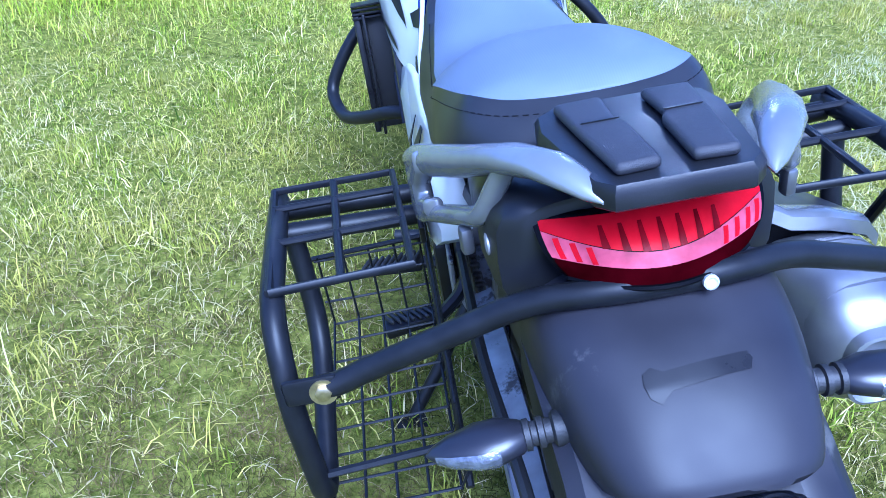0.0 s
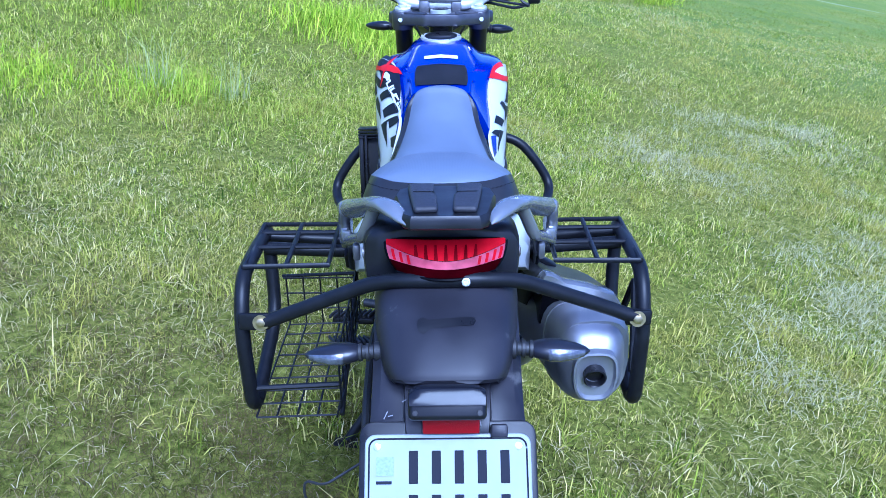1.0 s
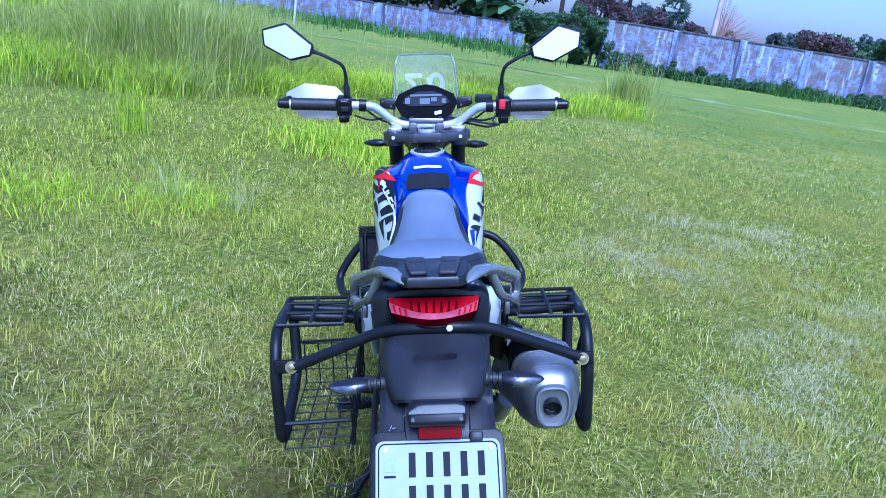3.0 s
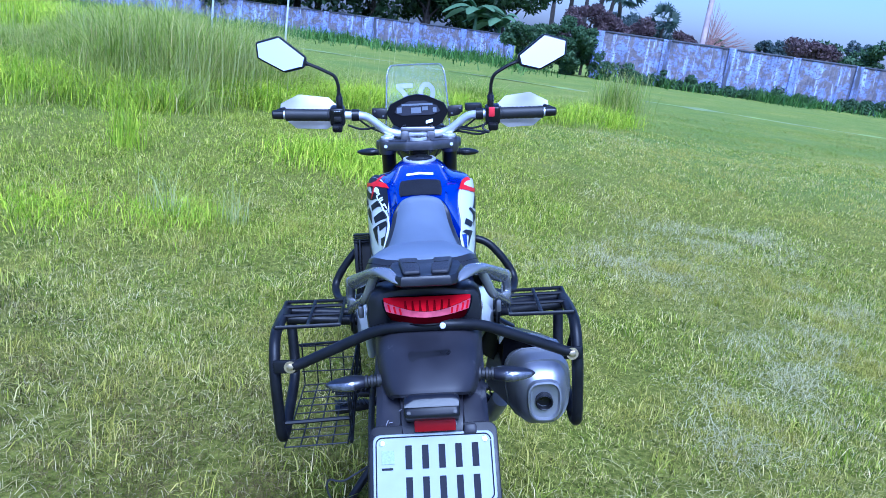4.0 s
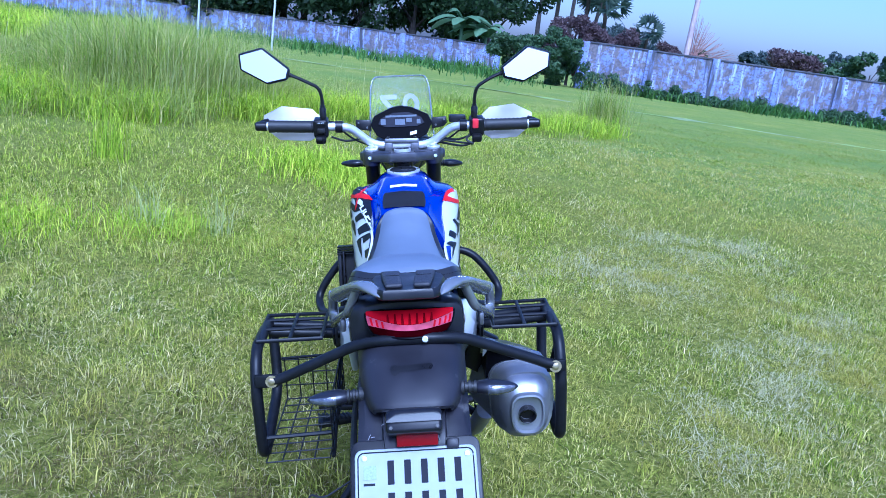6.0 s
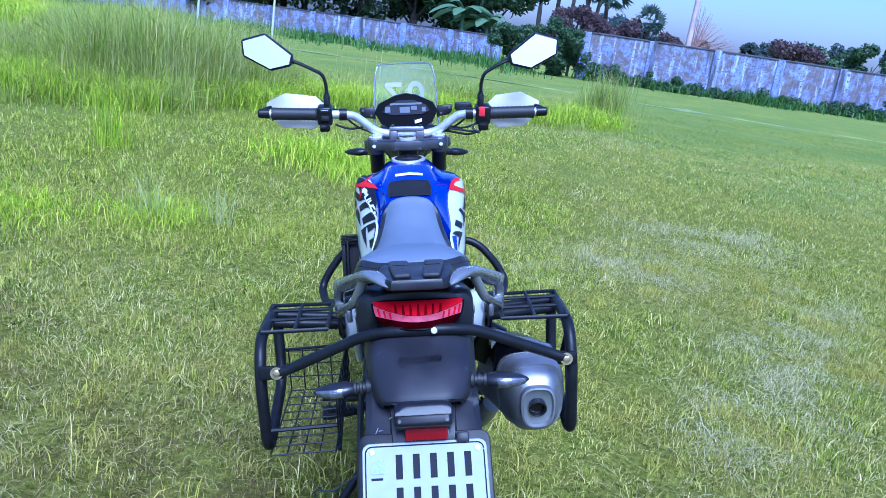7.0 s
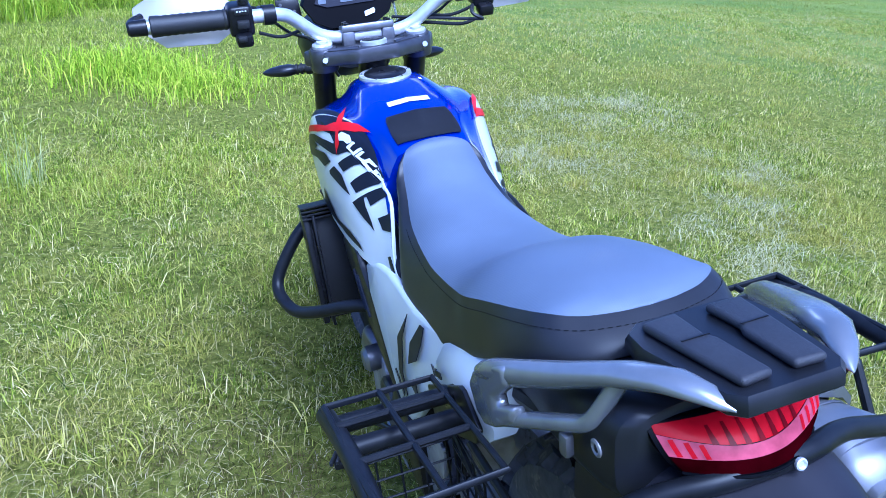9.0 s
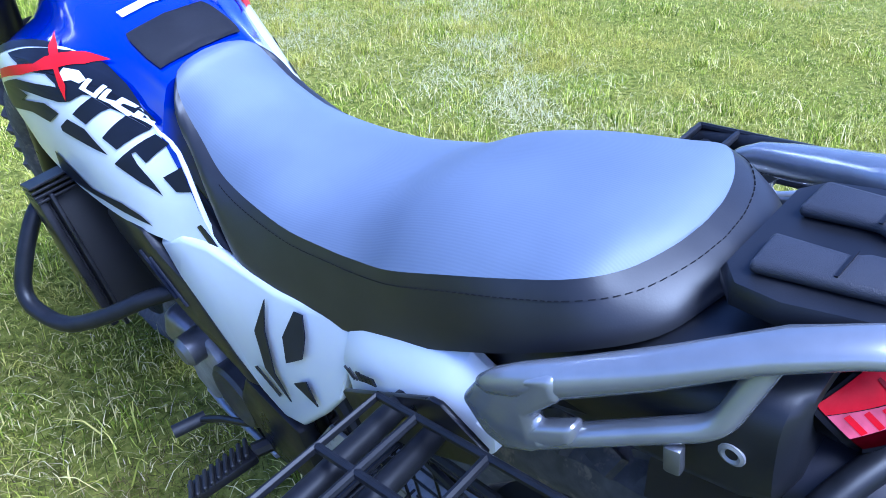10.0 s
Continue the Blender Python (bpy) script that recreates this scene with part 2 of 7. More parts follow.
# ---- ground ----
def rise(x, y):
    """Height of the field: level under the motorcycle, a gentle swell ahead and towards the tall grass."""
    s = min(max(y, -4.0), 8.0)
    z = 0.006 + 0.0168 * s
    if y > 8:
        z *= max(0.0, 1 - (y - 8) / 14)
    z += 0.12 * math.exp(-((x + 5.5) / 3.5) ** 2 - ((y - 11) / 5.0) ** 2)
    if y > 36:
        t = min(1.0, (y - 36) / 11)
        z -= 0.80 * t * t * (3 - 2 * t) + 0.036 * max(0.0, min(y, 75) - 47)
    d = math.hypot(x, y - 0.6)
    z += 0.05 * min(1, max(0, (d - 2) / 6)) * noise.noise((x * 0.35, y * 0.35, 0.3))
    z += 0.012 * min(1, d / 1.5) * noise.noise((x * 2.1, y * 2.1, 1.7))
    return z


def grass_tint(nodes, links, base):
    """Two-scale colour over the field: green, straw and bare patches, by place."""
    geo = nodes.new("ShaderNodeNewGeometry")
    big = nodes.new("ShaderNodeTexNoise")
    big.inputs["Scale"].default_value, big.inputs["Detail"].default_value = 0.9, 5
    links.new(geo.outputs["Position"], big.inputs["Vector"])
    mid = nodes.new("ShaderNodeTexNoise")
    mid.inputs["Scale"].default_value, mid.inputs["Detail"].default_value = 4.5, 4
    links.new(geo.outputs["Position"], mid.inputs["Vector"])
    both = nodes.new("ShaderNodeMix")
    both.inputs["Factor"].default_value = 0.5
    links.new(big.outputs["Fac"], both.inputs["A"])
    links.new(mid.outputs["Fac"], both.inputs["B"])
    return geo, both


def soil_material():
    m = bpy.data.materials.new("field_turf")
    m.use_nodes = True
    n, l = m.node_tree.nodes, m.node_tree.links
    b = n["Principled BSDF"]
    b.inputs["Roughness"].default_value, b.inputs["Specular IOR Level"].default_value = 0.95, 0.02
    geo, big = grass_tint(n, l, None)
    fine = n.new("ShaderNodeTexNoise")
    fine.inputs["Scale"].default_value, fine.inputs["Detail"].default_value, fine.inputs["Roughness"].default_value = 38, 8, 0.75
    l.new(geo.outputs["Position"], fine.inputs["Vector"])
    r1 = n.new("ShaderNodeValToRGB")
    e = r1.color_ramp.elements
    e[0].position, e[0].color = 0.30, (0.055, 0.062, 0.016, 1)
    e[1].position, e[1].color = 0.75, (0.36, 0.35, 0.11, 1)
    k = e.new(0.5)
    k.color = (0.20, 0.245, 0.036, 1)
    l.new(fine.outputs["Fac"], r1.inputs["Fac"])
    r2 = n.new("ShaderNodeMapRange")
    r2.inputs["From Min"].default_value, r2.inputs["From Max"].default_value = 0.46, 0.64
    l.new(big.outputs["Result"], r2.inputs["Value"])
    x = n.new("ShaderNodeMix")
    x.data_type = "RGBA"
    mul = n.new("ShaderNodeMath")
    mul.operation = "MULTIPLY"
    mul.inputs[1].default_value = 0.75
    l.new(r2.outputs["Result"], mul.inputs[0])
    l.new(mul.outputs[0], x.inputs["Factor"])
    l.new(r1.outputs["Color"], x.inputs["A"])
    x.inputs["B"].default_value = (0.30, 0.29, 0.08, 1)
    broad = n.new("ShaderNodeTexNoise")
    broad.inputs["Scale"].default_value, broad.inputs["Detail"].default_value, broad.inputs["Roughness"].default_value = 0.35, 9, 0.7
    l.new(geo.outputs["Position"], broad.inputs["Vector"])
    r3 = n.new("ShaderNodeMapRange")
    r3.inputs["From Min"].default_value, r3.inputs["From Max"].default_value = 0.38, 0.62
    r3.inputs["To Max"].default_value = 0.85
    l.new(broad.outputs["Fac"], r3.inputs["Value"])
    y = n.new("ShaderNodeMix")
    y.data_type = "RGBA"
    l.new(r3.outputs["Result"], y.inputs["Factor"])
    l.new(x.outputs["Result"], y.inputs["A"])
    y.inputs["B"].default_value = (0.14, 0.20, 0.045, 1)
    place = n.new("ShaderNodeVectorMath")
    place.operation = "DISTANCE"
    place.inputs[1].default_value = (0.3, 2.0, 0.0)
    l.new(geo.outputs["Position"], place.inputs[0])
    jag = n.new("ShaderNodeMath")
    jag.operation = "MULTIPLY_ADD"
    jag.inputs[1].default_value = 6.0
    l.new(broad.outputs["Fac"], jag.inputs[0])
    l.new(place.outputs["Value"], jag.inputs[2])
    r4 = n.new("ShaderNodeMapRange")
    r4.inputs["From Min"].default_value, r4.inputs["From Max"].default_value = 6.0, 11.0
    l.new(jag.outputs[0], r4.inputs["Value"])
    r5 = n.new("ShaderNodeValToRGB")
    e5 = r5.color_ramp.elements
    e5[0].position, e5[0].color = 0.34, (0.055, 0.070, 0.008, 1)
    e5[1].position, e5[1].color = 0.72, (0.36, 0.36, 0.065, 1)
    l.new(fine.outputs["Fac"], r5.inputs["Fac"])
    w = n.new("ShaderNodeMix")
    w.data_type = "RGBA"
    l.new(r4.outputs["Result"], w.inputs["Factor"])
    l.new(r5.outputs["Color"], w.inputs["A"])
    l.new(y.outputs["Result"], w.inputs["B"])
    l.new(w.outputs["Result"], b.inputs["Base Color"])
    u = n.new("ShaderNodeBump")
    u.inputs["Strength"].default_value, u.inputs["Distance"].default_value = 0.9, 0.03
    l.new(fine.outputs["Fac"], u.inputs["Height"])
    l.new(u.outputs["Normal"], b.inputs["Normal"])
    return m


def blade_material(name, stops, patch, patch_amount, spec=0.25):
    """Grass blades: a colour from the ramp for each blade, turned to the patch colour in some places."""
    m = bpy.data.materials.new(name)
    m.use_nodes = True
    n, l = m.node_tree.nodes, m.node_tree.links
    b = n["Principled BSDF"]
    b.inputs["Roughness"].default_value, b.inputs["Specular IOR Level"].default_value = 0.5, spec
    geo, big = grass_tint(n, l, None)
    ramp = n.new("ShaderNodeValToRGB")
    e = ramp.color_ramp.elements
    e[0].position, e[0].color = stops[0][0], (*stops[0][1], 1)
    e[1].position, e[1].color = stops[-1][0], (*stops[-1][1], 1)
    for p, c in stops[1:-1]:
        e.new(p).color = (*c, 1)
    l.new(geo.outputs["Random Per Island"], ramp.inputs["Fac"])
    r2 = n.new("ShaderNodeMapRange")
    r2.inputs["From Min"].default_value, r2.inputs["From Max"].default_value, r2.inputs["To Max"].default_value = 0.44, 0.58, patch_amount
    l.new(big.outputs["Result"], r2.inputs["Value"])
    x = n.new("ShaderNodeMix")
    x.data_type = "RGBA"
    l.new(r2.outputs["Result"], x.inputs["Factor"])
    l.new(ramp.outputs["Color"], x.inputs["A"])
    x.inputs["B"].default_value = (*patch, 1)
    l.new(x.outputs["Result"], b.inputs["Base Color"])
    tr = n.new("ShaderNodeBsdfTranslucent")
    l.new(x.outputs["Result"], tr.inputs["Color"])
    mx = n.new("ShaderNodeMixShader")
    mx.inputs[0].default_value = 0.35
    l.new(b.outputs[0], mx.inputs[1])
    l.new(tr.outputs[0], mx.inputs[2])
    l.new(mx.outputs[0], n["Material Output"].inputs["Surface"])
    return m


TURF = soil_material()
LAWN = blade_material("lawn_blades", [(0.0, (0.0364, 0.07, 0.006)), (0.30, (0.177, 0.235, 0.016)), (0.62, (0.395, 0.46, 0.04)), (0.84, (0.686, 0.62, 0.16)), (1.0, (0.957, 0.82, 0.42))], (0.50, 0.43, 0.08), 0.6, 0.06)
FAR_LAWN = blade_material("far_lawn_blades", [(0.0, (0.20, 0.26, 0.03)), (0.6, (0.26, 0.32, 0.04)), (1.0, (0.36, 0.38, 0.07))], (0.34, 0.33, 0.08), 0.45, 0.06)
STRAW = blade_material("dead_straw", [(0.0, (0.36, 0.31, 0.09)), (0.6, (0.54, 0.48, 0.18)), (1.0, (0.76, 0.69, 0.36))], (0.46, 0.40, 0.15), 0.4, 0.08)
BLEACHED = blade_material("bleached_straw", [(0.0, (0.42, 0.39, 0.17)), (1.0, (0.64, 0.60, 0.34))], (0.5, 0.47, 0.24), 0.4, 0.06)
LUSH = blade_material("lush_blades", [(0.0, (0.108, 0.20, 0.004)), (0.35, (0.367, 0.52, 0.015)), (0.75, (0.605, 0.70, 0.03)), (1.0, (0.799, 0.80, 0.10))], (0.42, 0.52, 0.05), 0.35, 0.06)
MEADOW = blade_material("meadow_blades", [(0.0, (0.0742, 0.125, 0.008)), (0.40, (0.265, 0.35, 0.02)), (0.80, (0.572, 0.60, 0.06)), (1.0, (0.827, 0.74, 0.24))], (0.40, 0.42, 0.06), 0.4, 0.06)
TALL = blade_material("tall_grass_blades", [(0.0, (0.112, 0.19, 0.012)), (0.5, (0.269, 0.38, 0.03)), (0.82, (0.47, 0.52, 0.08)), (1.0, (0.694, 0.55, 0.26))], (0.44, 0.45, 0.12), 0.55, 0.06)
STALK = blade_material("seed_stalks", [(0.0, (0.30, 0.38, 0.09)), (1.0, (0.58, 0.56, 0.24))], (0.46, 0.46, 0.18), 0.5, 0.06)


def spaced(a, b, n, power):
    t = np.linspace(-1, 1, n)
    s = np.sign(t) * np.abs(t) ** power
    return np.where(s < 0, -s * a, s * b)


gx, gy = spaced(-500, 500, 130, 3.4), spaced(-300, 900, 150, 3.4)
bm = bmesh.new()
grid = [[bm.verts.new((x, y, rise(x, y))) for x in gx] for y in gy]
for ra, rb in zip(grid, grid[1:]):
    for j in range(len(gx) - 1):
        bm.faces.new((ra[j], ra[j + 1], rb[j + 1], rb[j]))
ground = part("ground", bm, TURF)
tagged(ground, "mown grassy field with straw and bare patches", "ground", kind="structure")


def blades(name, xy, height, width, lean, material, label, curl=0.5, seed=1, lump=0.0):
    """One mesh of many bent grass blades rooted at xy; height and width are (low, high)."""
    g = np.random.default_rng(seed)
    n = len(xy)
    z = np.array([rise(x, y) for x, y in xy]) - 0.004
    h = g.uniform(*height, n) * g.uniform(0.6, 1.0, n)
    if lump:
        h *= np.array([stand_height(x, y) * min(1.0, 0.45 + 0.5 * max(0.0, y - smooth_table(FRONT, x)[0])) for x, y in xy])
        h *= np.array([1 + lump * (1.6 * noise.noise((x * 0.8, y * 0.8, 12)) + noise.noise((x * 2.6, y * 2.6, 13))) for x, y in xy])
    w = g.uniform(*width, n) * 0.5
    az, ln = g.uniform(0, 2 * np.pi, n), np.abs(g.normal(0, lean, n))
    dx, dy = np.cos(az) * ln, np.sin(az) * ln
    side = az + np.pi / 2 + g.normal(0, 0.5, n)
    sx, sy = np.cos(side) * w, np.sin(side) * w
    co = np.empty((n, 5, 3), np.float32)
    base = np.c_[xy, z]
    mid = base + np.c_[dx * h * 0.45, dy * h * 0.45, h * 0.6]
    tip = base + np.c_[dx * h * (1 + curl), dy * h * (1 + curl), h * np.clip(1 - 0.25 * ln, 0.35, 1)]
    off = np.c_[sx, sy, np.zeros(n)]
    co[:, 0], co[:, 1], co[:, 2], co[:, 3], co[:, 4] = base - off, base + off, mid + off * 0.8, mid - off * 0.8, tip
    me = bpy.data.meshes.new(name)
    me.vertices.add(5 * n)
    me.vertices.foreach_set("co", co.ravel())
    k = (np.arange(n) * 5)[:, None]
    me.loops.add(7 * n)
    me.loops.foreach_set("vertex_index", (k + np.array([0, 1, 2, 3, 3, 2, 4])).ravel().astype(np.int32))
    me.polygons.add(2 * n)
    me.polygons.foreach_set("loop_start", ((np.arange(n) * 7)[:, None] + np.array([0, 4])).ravel().astype(np.int32))
    me.update(calc_edges=True)
    me.materials.append(material)
    ob = new(name, me)
    return tagged(ob, label, "grass", kind="stuff")


def scatter(n, x0, x1, y0, y1, seed, keep=None):
    """Random places in a box; keep(x, y) gives the chance to stay."""
    g = np.random.default_rng(seed)
    p = np.c_[g.uniform(x0, x1, n), g.uniform(y0, y1, n)]
    if keep is not None:
        p = p[g.uniform(0, 1, n) < np.array([keep(x, y) for x, y in p])]
    return p


def tufted(n_tufts, each, spread, x0, x1, y0, y1, seed, keep=None):
    g = np.random.default_rng(seed)
    c = scatter(n_tufts, x0, x1, y0, y1, seed, keep)
    return np.concatenate([q + g.normal(0, spread, (g.integers(*each), 2)) for q in c])


def wedge(x, y):
    """Full cover ahead of the path, thinning to the sides and behind."""
    out = max(-0.72 * (y + 2.2) - x, x - 0.95 * (y + 2.4)) + 0.5 * noise.noise((x, y, 41))
    return 1.0 if out < 0 else max(0.12, 1 - 0.9 * out)


def sparse(x, y):
    v = 0.55 + 1.1 * noise.noise((x * 1.1, y * 1.1, 5)) + 1.0 * noise.noise((x * 5.3, y * 5.3, 6)) + 0.9 * noise.noise((x * 13, y * 13, 7))
    near = 0.9 if y < 1.3 and x < 0.6 else 1.0
    return wedge(x, y) * near * (0.16 + 0.84 * min(1, max(0, v)))


FRONT = [(-12.0, 5.6), (-5.0, 5.5), (-3.7, 5.85), (-2.65, 6.35), (-1.7, 7.1), (-1.2, 8.3), (-0.5, 8.75), (1.5, 9.7), (2.8, 10.3), (3.6, 11.6)]


def in_mound(x, y):
    """Inside the stand of tall grass, or its low right-hand fringe."""
    front = smooth_table(FRONT, x)[0] + 0.55 * noise.noise((x * 0.8, 3, 1)) + 0.3 * noise.noise((x * 2.3, 4, 1))
    flank = x + 0.12 * (y - 8.9) + 1.4
    back = (13.5 if x > -5 else 11.5) + noise.noise((x * 0.6, 7, 1)) if flank < 0 else front + 2.6
    return 1.0 if front < y < back and x < 3.6 else 0.0


def stand_height(x, y):
    """How tall the stand grows: highest in its middle, low to both sides and along the front."""
    flank = x + 0.12 * (y - 8.9) + 1.4
    left = x + 0.1 + 0.424 * (y + 1.6)
    k = min(max(-flank / 0.9, 0.0), 1.0) * min(max((left + 0.5) / 1.1, 0.0), 1.0)
    return 0.36 + 0.50 * k * k * (3 - 2 * k)


def on_path(x, y):
    """On the worn footpath that crosses the field."""
    c = 23.6 - 0.2 * (x - 1.2) if x < 1.2 else 23.6 - 0.447 * (x - 1.2)
    return abs(y - c) < 0.4 + 0.25 * noise.noise((x * 0.8, y * 0.8, 9))


def dry(x, y):
    """Where dead straw lies among the grass."""
    v = 0.5 + 0.9 * noise.noise((x * 0.9 + 3, y * 0.9, 2)) + 0.5 * noise.noise((x * 3.1, y * 3.1, 4))
    for cx, cy, r in ((1.3, 1.1, 0.35), (1.5, 3.0, 0.7), (2.3, 2.6, 0.35), (-0.9, 0.8, 0.4), (-1.3, 1.5, 0.5), (0.9, 0.5, 0.3), (-2.6, 5.9, 1.2)):
        v += 0.9 * math.exp(-((x - cx) ** 2 + (y - cy) ** 2) / r ** 2)
    return wedge(x, y) * min(1.0, max(0.05, v - 0.15)) ** 1.5


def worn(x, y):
    """Chance of the dull olive grass beside the machine; shade is in its colour."""
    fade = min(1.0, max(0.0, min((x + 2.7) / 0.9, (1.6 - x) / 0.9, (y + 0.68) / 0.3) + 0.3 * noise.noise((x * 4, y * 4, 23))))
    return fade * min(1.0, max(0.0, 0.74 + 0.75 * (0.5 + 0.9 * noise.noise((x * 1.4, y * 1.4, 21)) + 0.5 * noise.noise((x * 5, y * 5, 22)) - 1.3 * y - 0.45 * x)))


# Browner, drier blades; the ramp is darkened further to hold shade.
DULL = blade_material("dull_shaded_blades", [(0.0, (0.026, 0.033, 0.006)), (0.42, (0.058, 0.064, 0.009)), (0.74, (0.142, 0.125, 0.026)), (0.91, (0.35, 0.285, 0.12)), (1.0, (0.72, 0.63, 0.40))], (0.20, 0.142, 0.055), 0.6, 0.06)
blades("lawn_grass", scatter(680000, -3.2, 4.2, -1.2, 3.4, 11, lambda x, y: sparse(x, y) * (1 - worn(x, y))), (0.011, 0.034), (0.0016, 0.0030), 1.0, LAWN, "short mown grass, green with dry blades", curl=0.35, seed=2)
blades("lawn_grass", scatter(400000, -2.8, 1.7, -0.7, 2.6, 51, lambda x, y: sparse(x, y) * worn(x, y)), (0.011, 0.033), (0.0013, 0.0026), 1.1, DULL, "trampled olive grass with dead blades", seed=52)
PALE_SPOTS = ((4.5, 3.0, 0.35), (3.95, 2.45, 0.25), (2.55, 4.1, 0.3), (2.3, 3.6, 0.25), (1.75, 1.75, 0.3), (2.0, 2.1, 0.25), (1.09, 0.94, 0.2), (1.36, 1.21, 0.26), (1.58, 1.46, 0.2), (1.1, 2.95, 0.28), (1.4, 3.05, 0.36), (2.1, 3.85, 0.45), (2.36, 2.66, 0.24), (0.61, 2.9, 0.22))


def bleached(x, y):
    v = max(math.exp(-((x - cx) ** 2 + (y - cy) ** 2) / r ** 2) for cx, cy, r in PALE_SPOTS)
    return v * min(1, max(0, 0.6 + 1.3 * noise.noise((x * 4.2, y * 4.2, 17))))


blades("dead_straw", scatter(170000, 0.2, 5.0, 0.4, 5.0, 55, bleached), (0.02, 0.055), (0.0018, 0.0036), 1.7, BLEACHED, "bleached straw on nearly bare spots", curl=0.2, seed=56)


def lush_share(x, y):
    """How much of the mid-field grass is soft green meadow grass: most on the side of the tall stand."""
    return min(1.0, max(0.08, 0.72 - 0.32 * (x + 0.2) + 0.9 * noise.noise((x * 0.6, y * 0.6, 61)) + 0.5 * noise.noise((x * 2.0, y * 2.0, 62))))


blades("lawn_grass", scatter(560000, -7, 11, 2.6, 11.5, 12, lambda x, y: sparse(x, y) * (1 - lush_share(x, y)) * (min(1.0, (11.5 - y) / 3.5) if y > 3.4 else 0)), (0.016, 0.05), (0.003, 0.006), 1.0, LAWN, "short field grass, green with dry patches", seed=3)
blades("lawn_grass", scatter(700000, -7, 11, 1.6, 11.5, 63, lambda x, y: sparse(x, y) * lush_share(x, y) * min(1.0, max(0.0, (y - 1.4) / 1.6), (11.5 - y) / 3.5)), (0.016, 0.06), (0.0026, 0.0055), 1.0, MEADOW, "soft green field grass", seed=64)
blades("lawn_grass", scatter(260000, -14, 22, 7.5, 19, 13, lambda x, y: sparse(x, y) * (0.35 if on_path(x, y) else 1.0) * min(1.0, (y - 7.4) / 3.0, (19.2 - y) / 6.0)), (0.014, 0.04), (0.006, 0.014), 1.2, FAR_LAWN, "short distant field grass", seed=4)
blades("dead_straw", scatter(100000, -3.2, 4.2, -1.4, 3.6, 14, dry), (0.014, 0.045), (0.0014, 0.0028), 1.8, STRAW, "dead straw lying in the grass", curl=0.2, seed=9)
blades("dead_straw", scatter(52000, -7, 10, 3.6, 10, 15, lambda x, y: dry(x, y) * (1 - 0.8 * lush_share(x, y))), (0.03, 0.075), (0.003, 0.006), 1.4, STRAW, "dead straw lying in the grass", curl=0.2, seed=10)
blades("lawn_grass", tufted(420, (25, 70), 0.035, -2.6, 3.2, 0.0, 3.6, 16, wedge), (0.03, 0.085), (0.0025, 0.0045), 0.7, LAWN, "small uneven tufts in the short grass", seed=12)
blades("lawn_grass", scatter(90000, -9, 10, -8, 2.5, 61, lambda x, y: 0.0 if -3.2 < x < 4.2 and y > -1.4 else min(1.0, 4 / (1 + math.hypot(x, y)) ** 1.3)), (0.02, 0.05), (0.006, 0.012), 1.0, FAR_LAWN, "short field grass round about", seed=62)


# ---- motorcycle ----
bike = new("motorcycle")
bike.matrix_world = BIKE
tagged(bike, "blue and white adventure motorcycle with black racks on its stand", "motorcycle")


def solid(name, material, parent, label, build, smooth=True):
    b = bmesh.new()
    build(b)
    return part(name, b, material, parent, label, smooth)


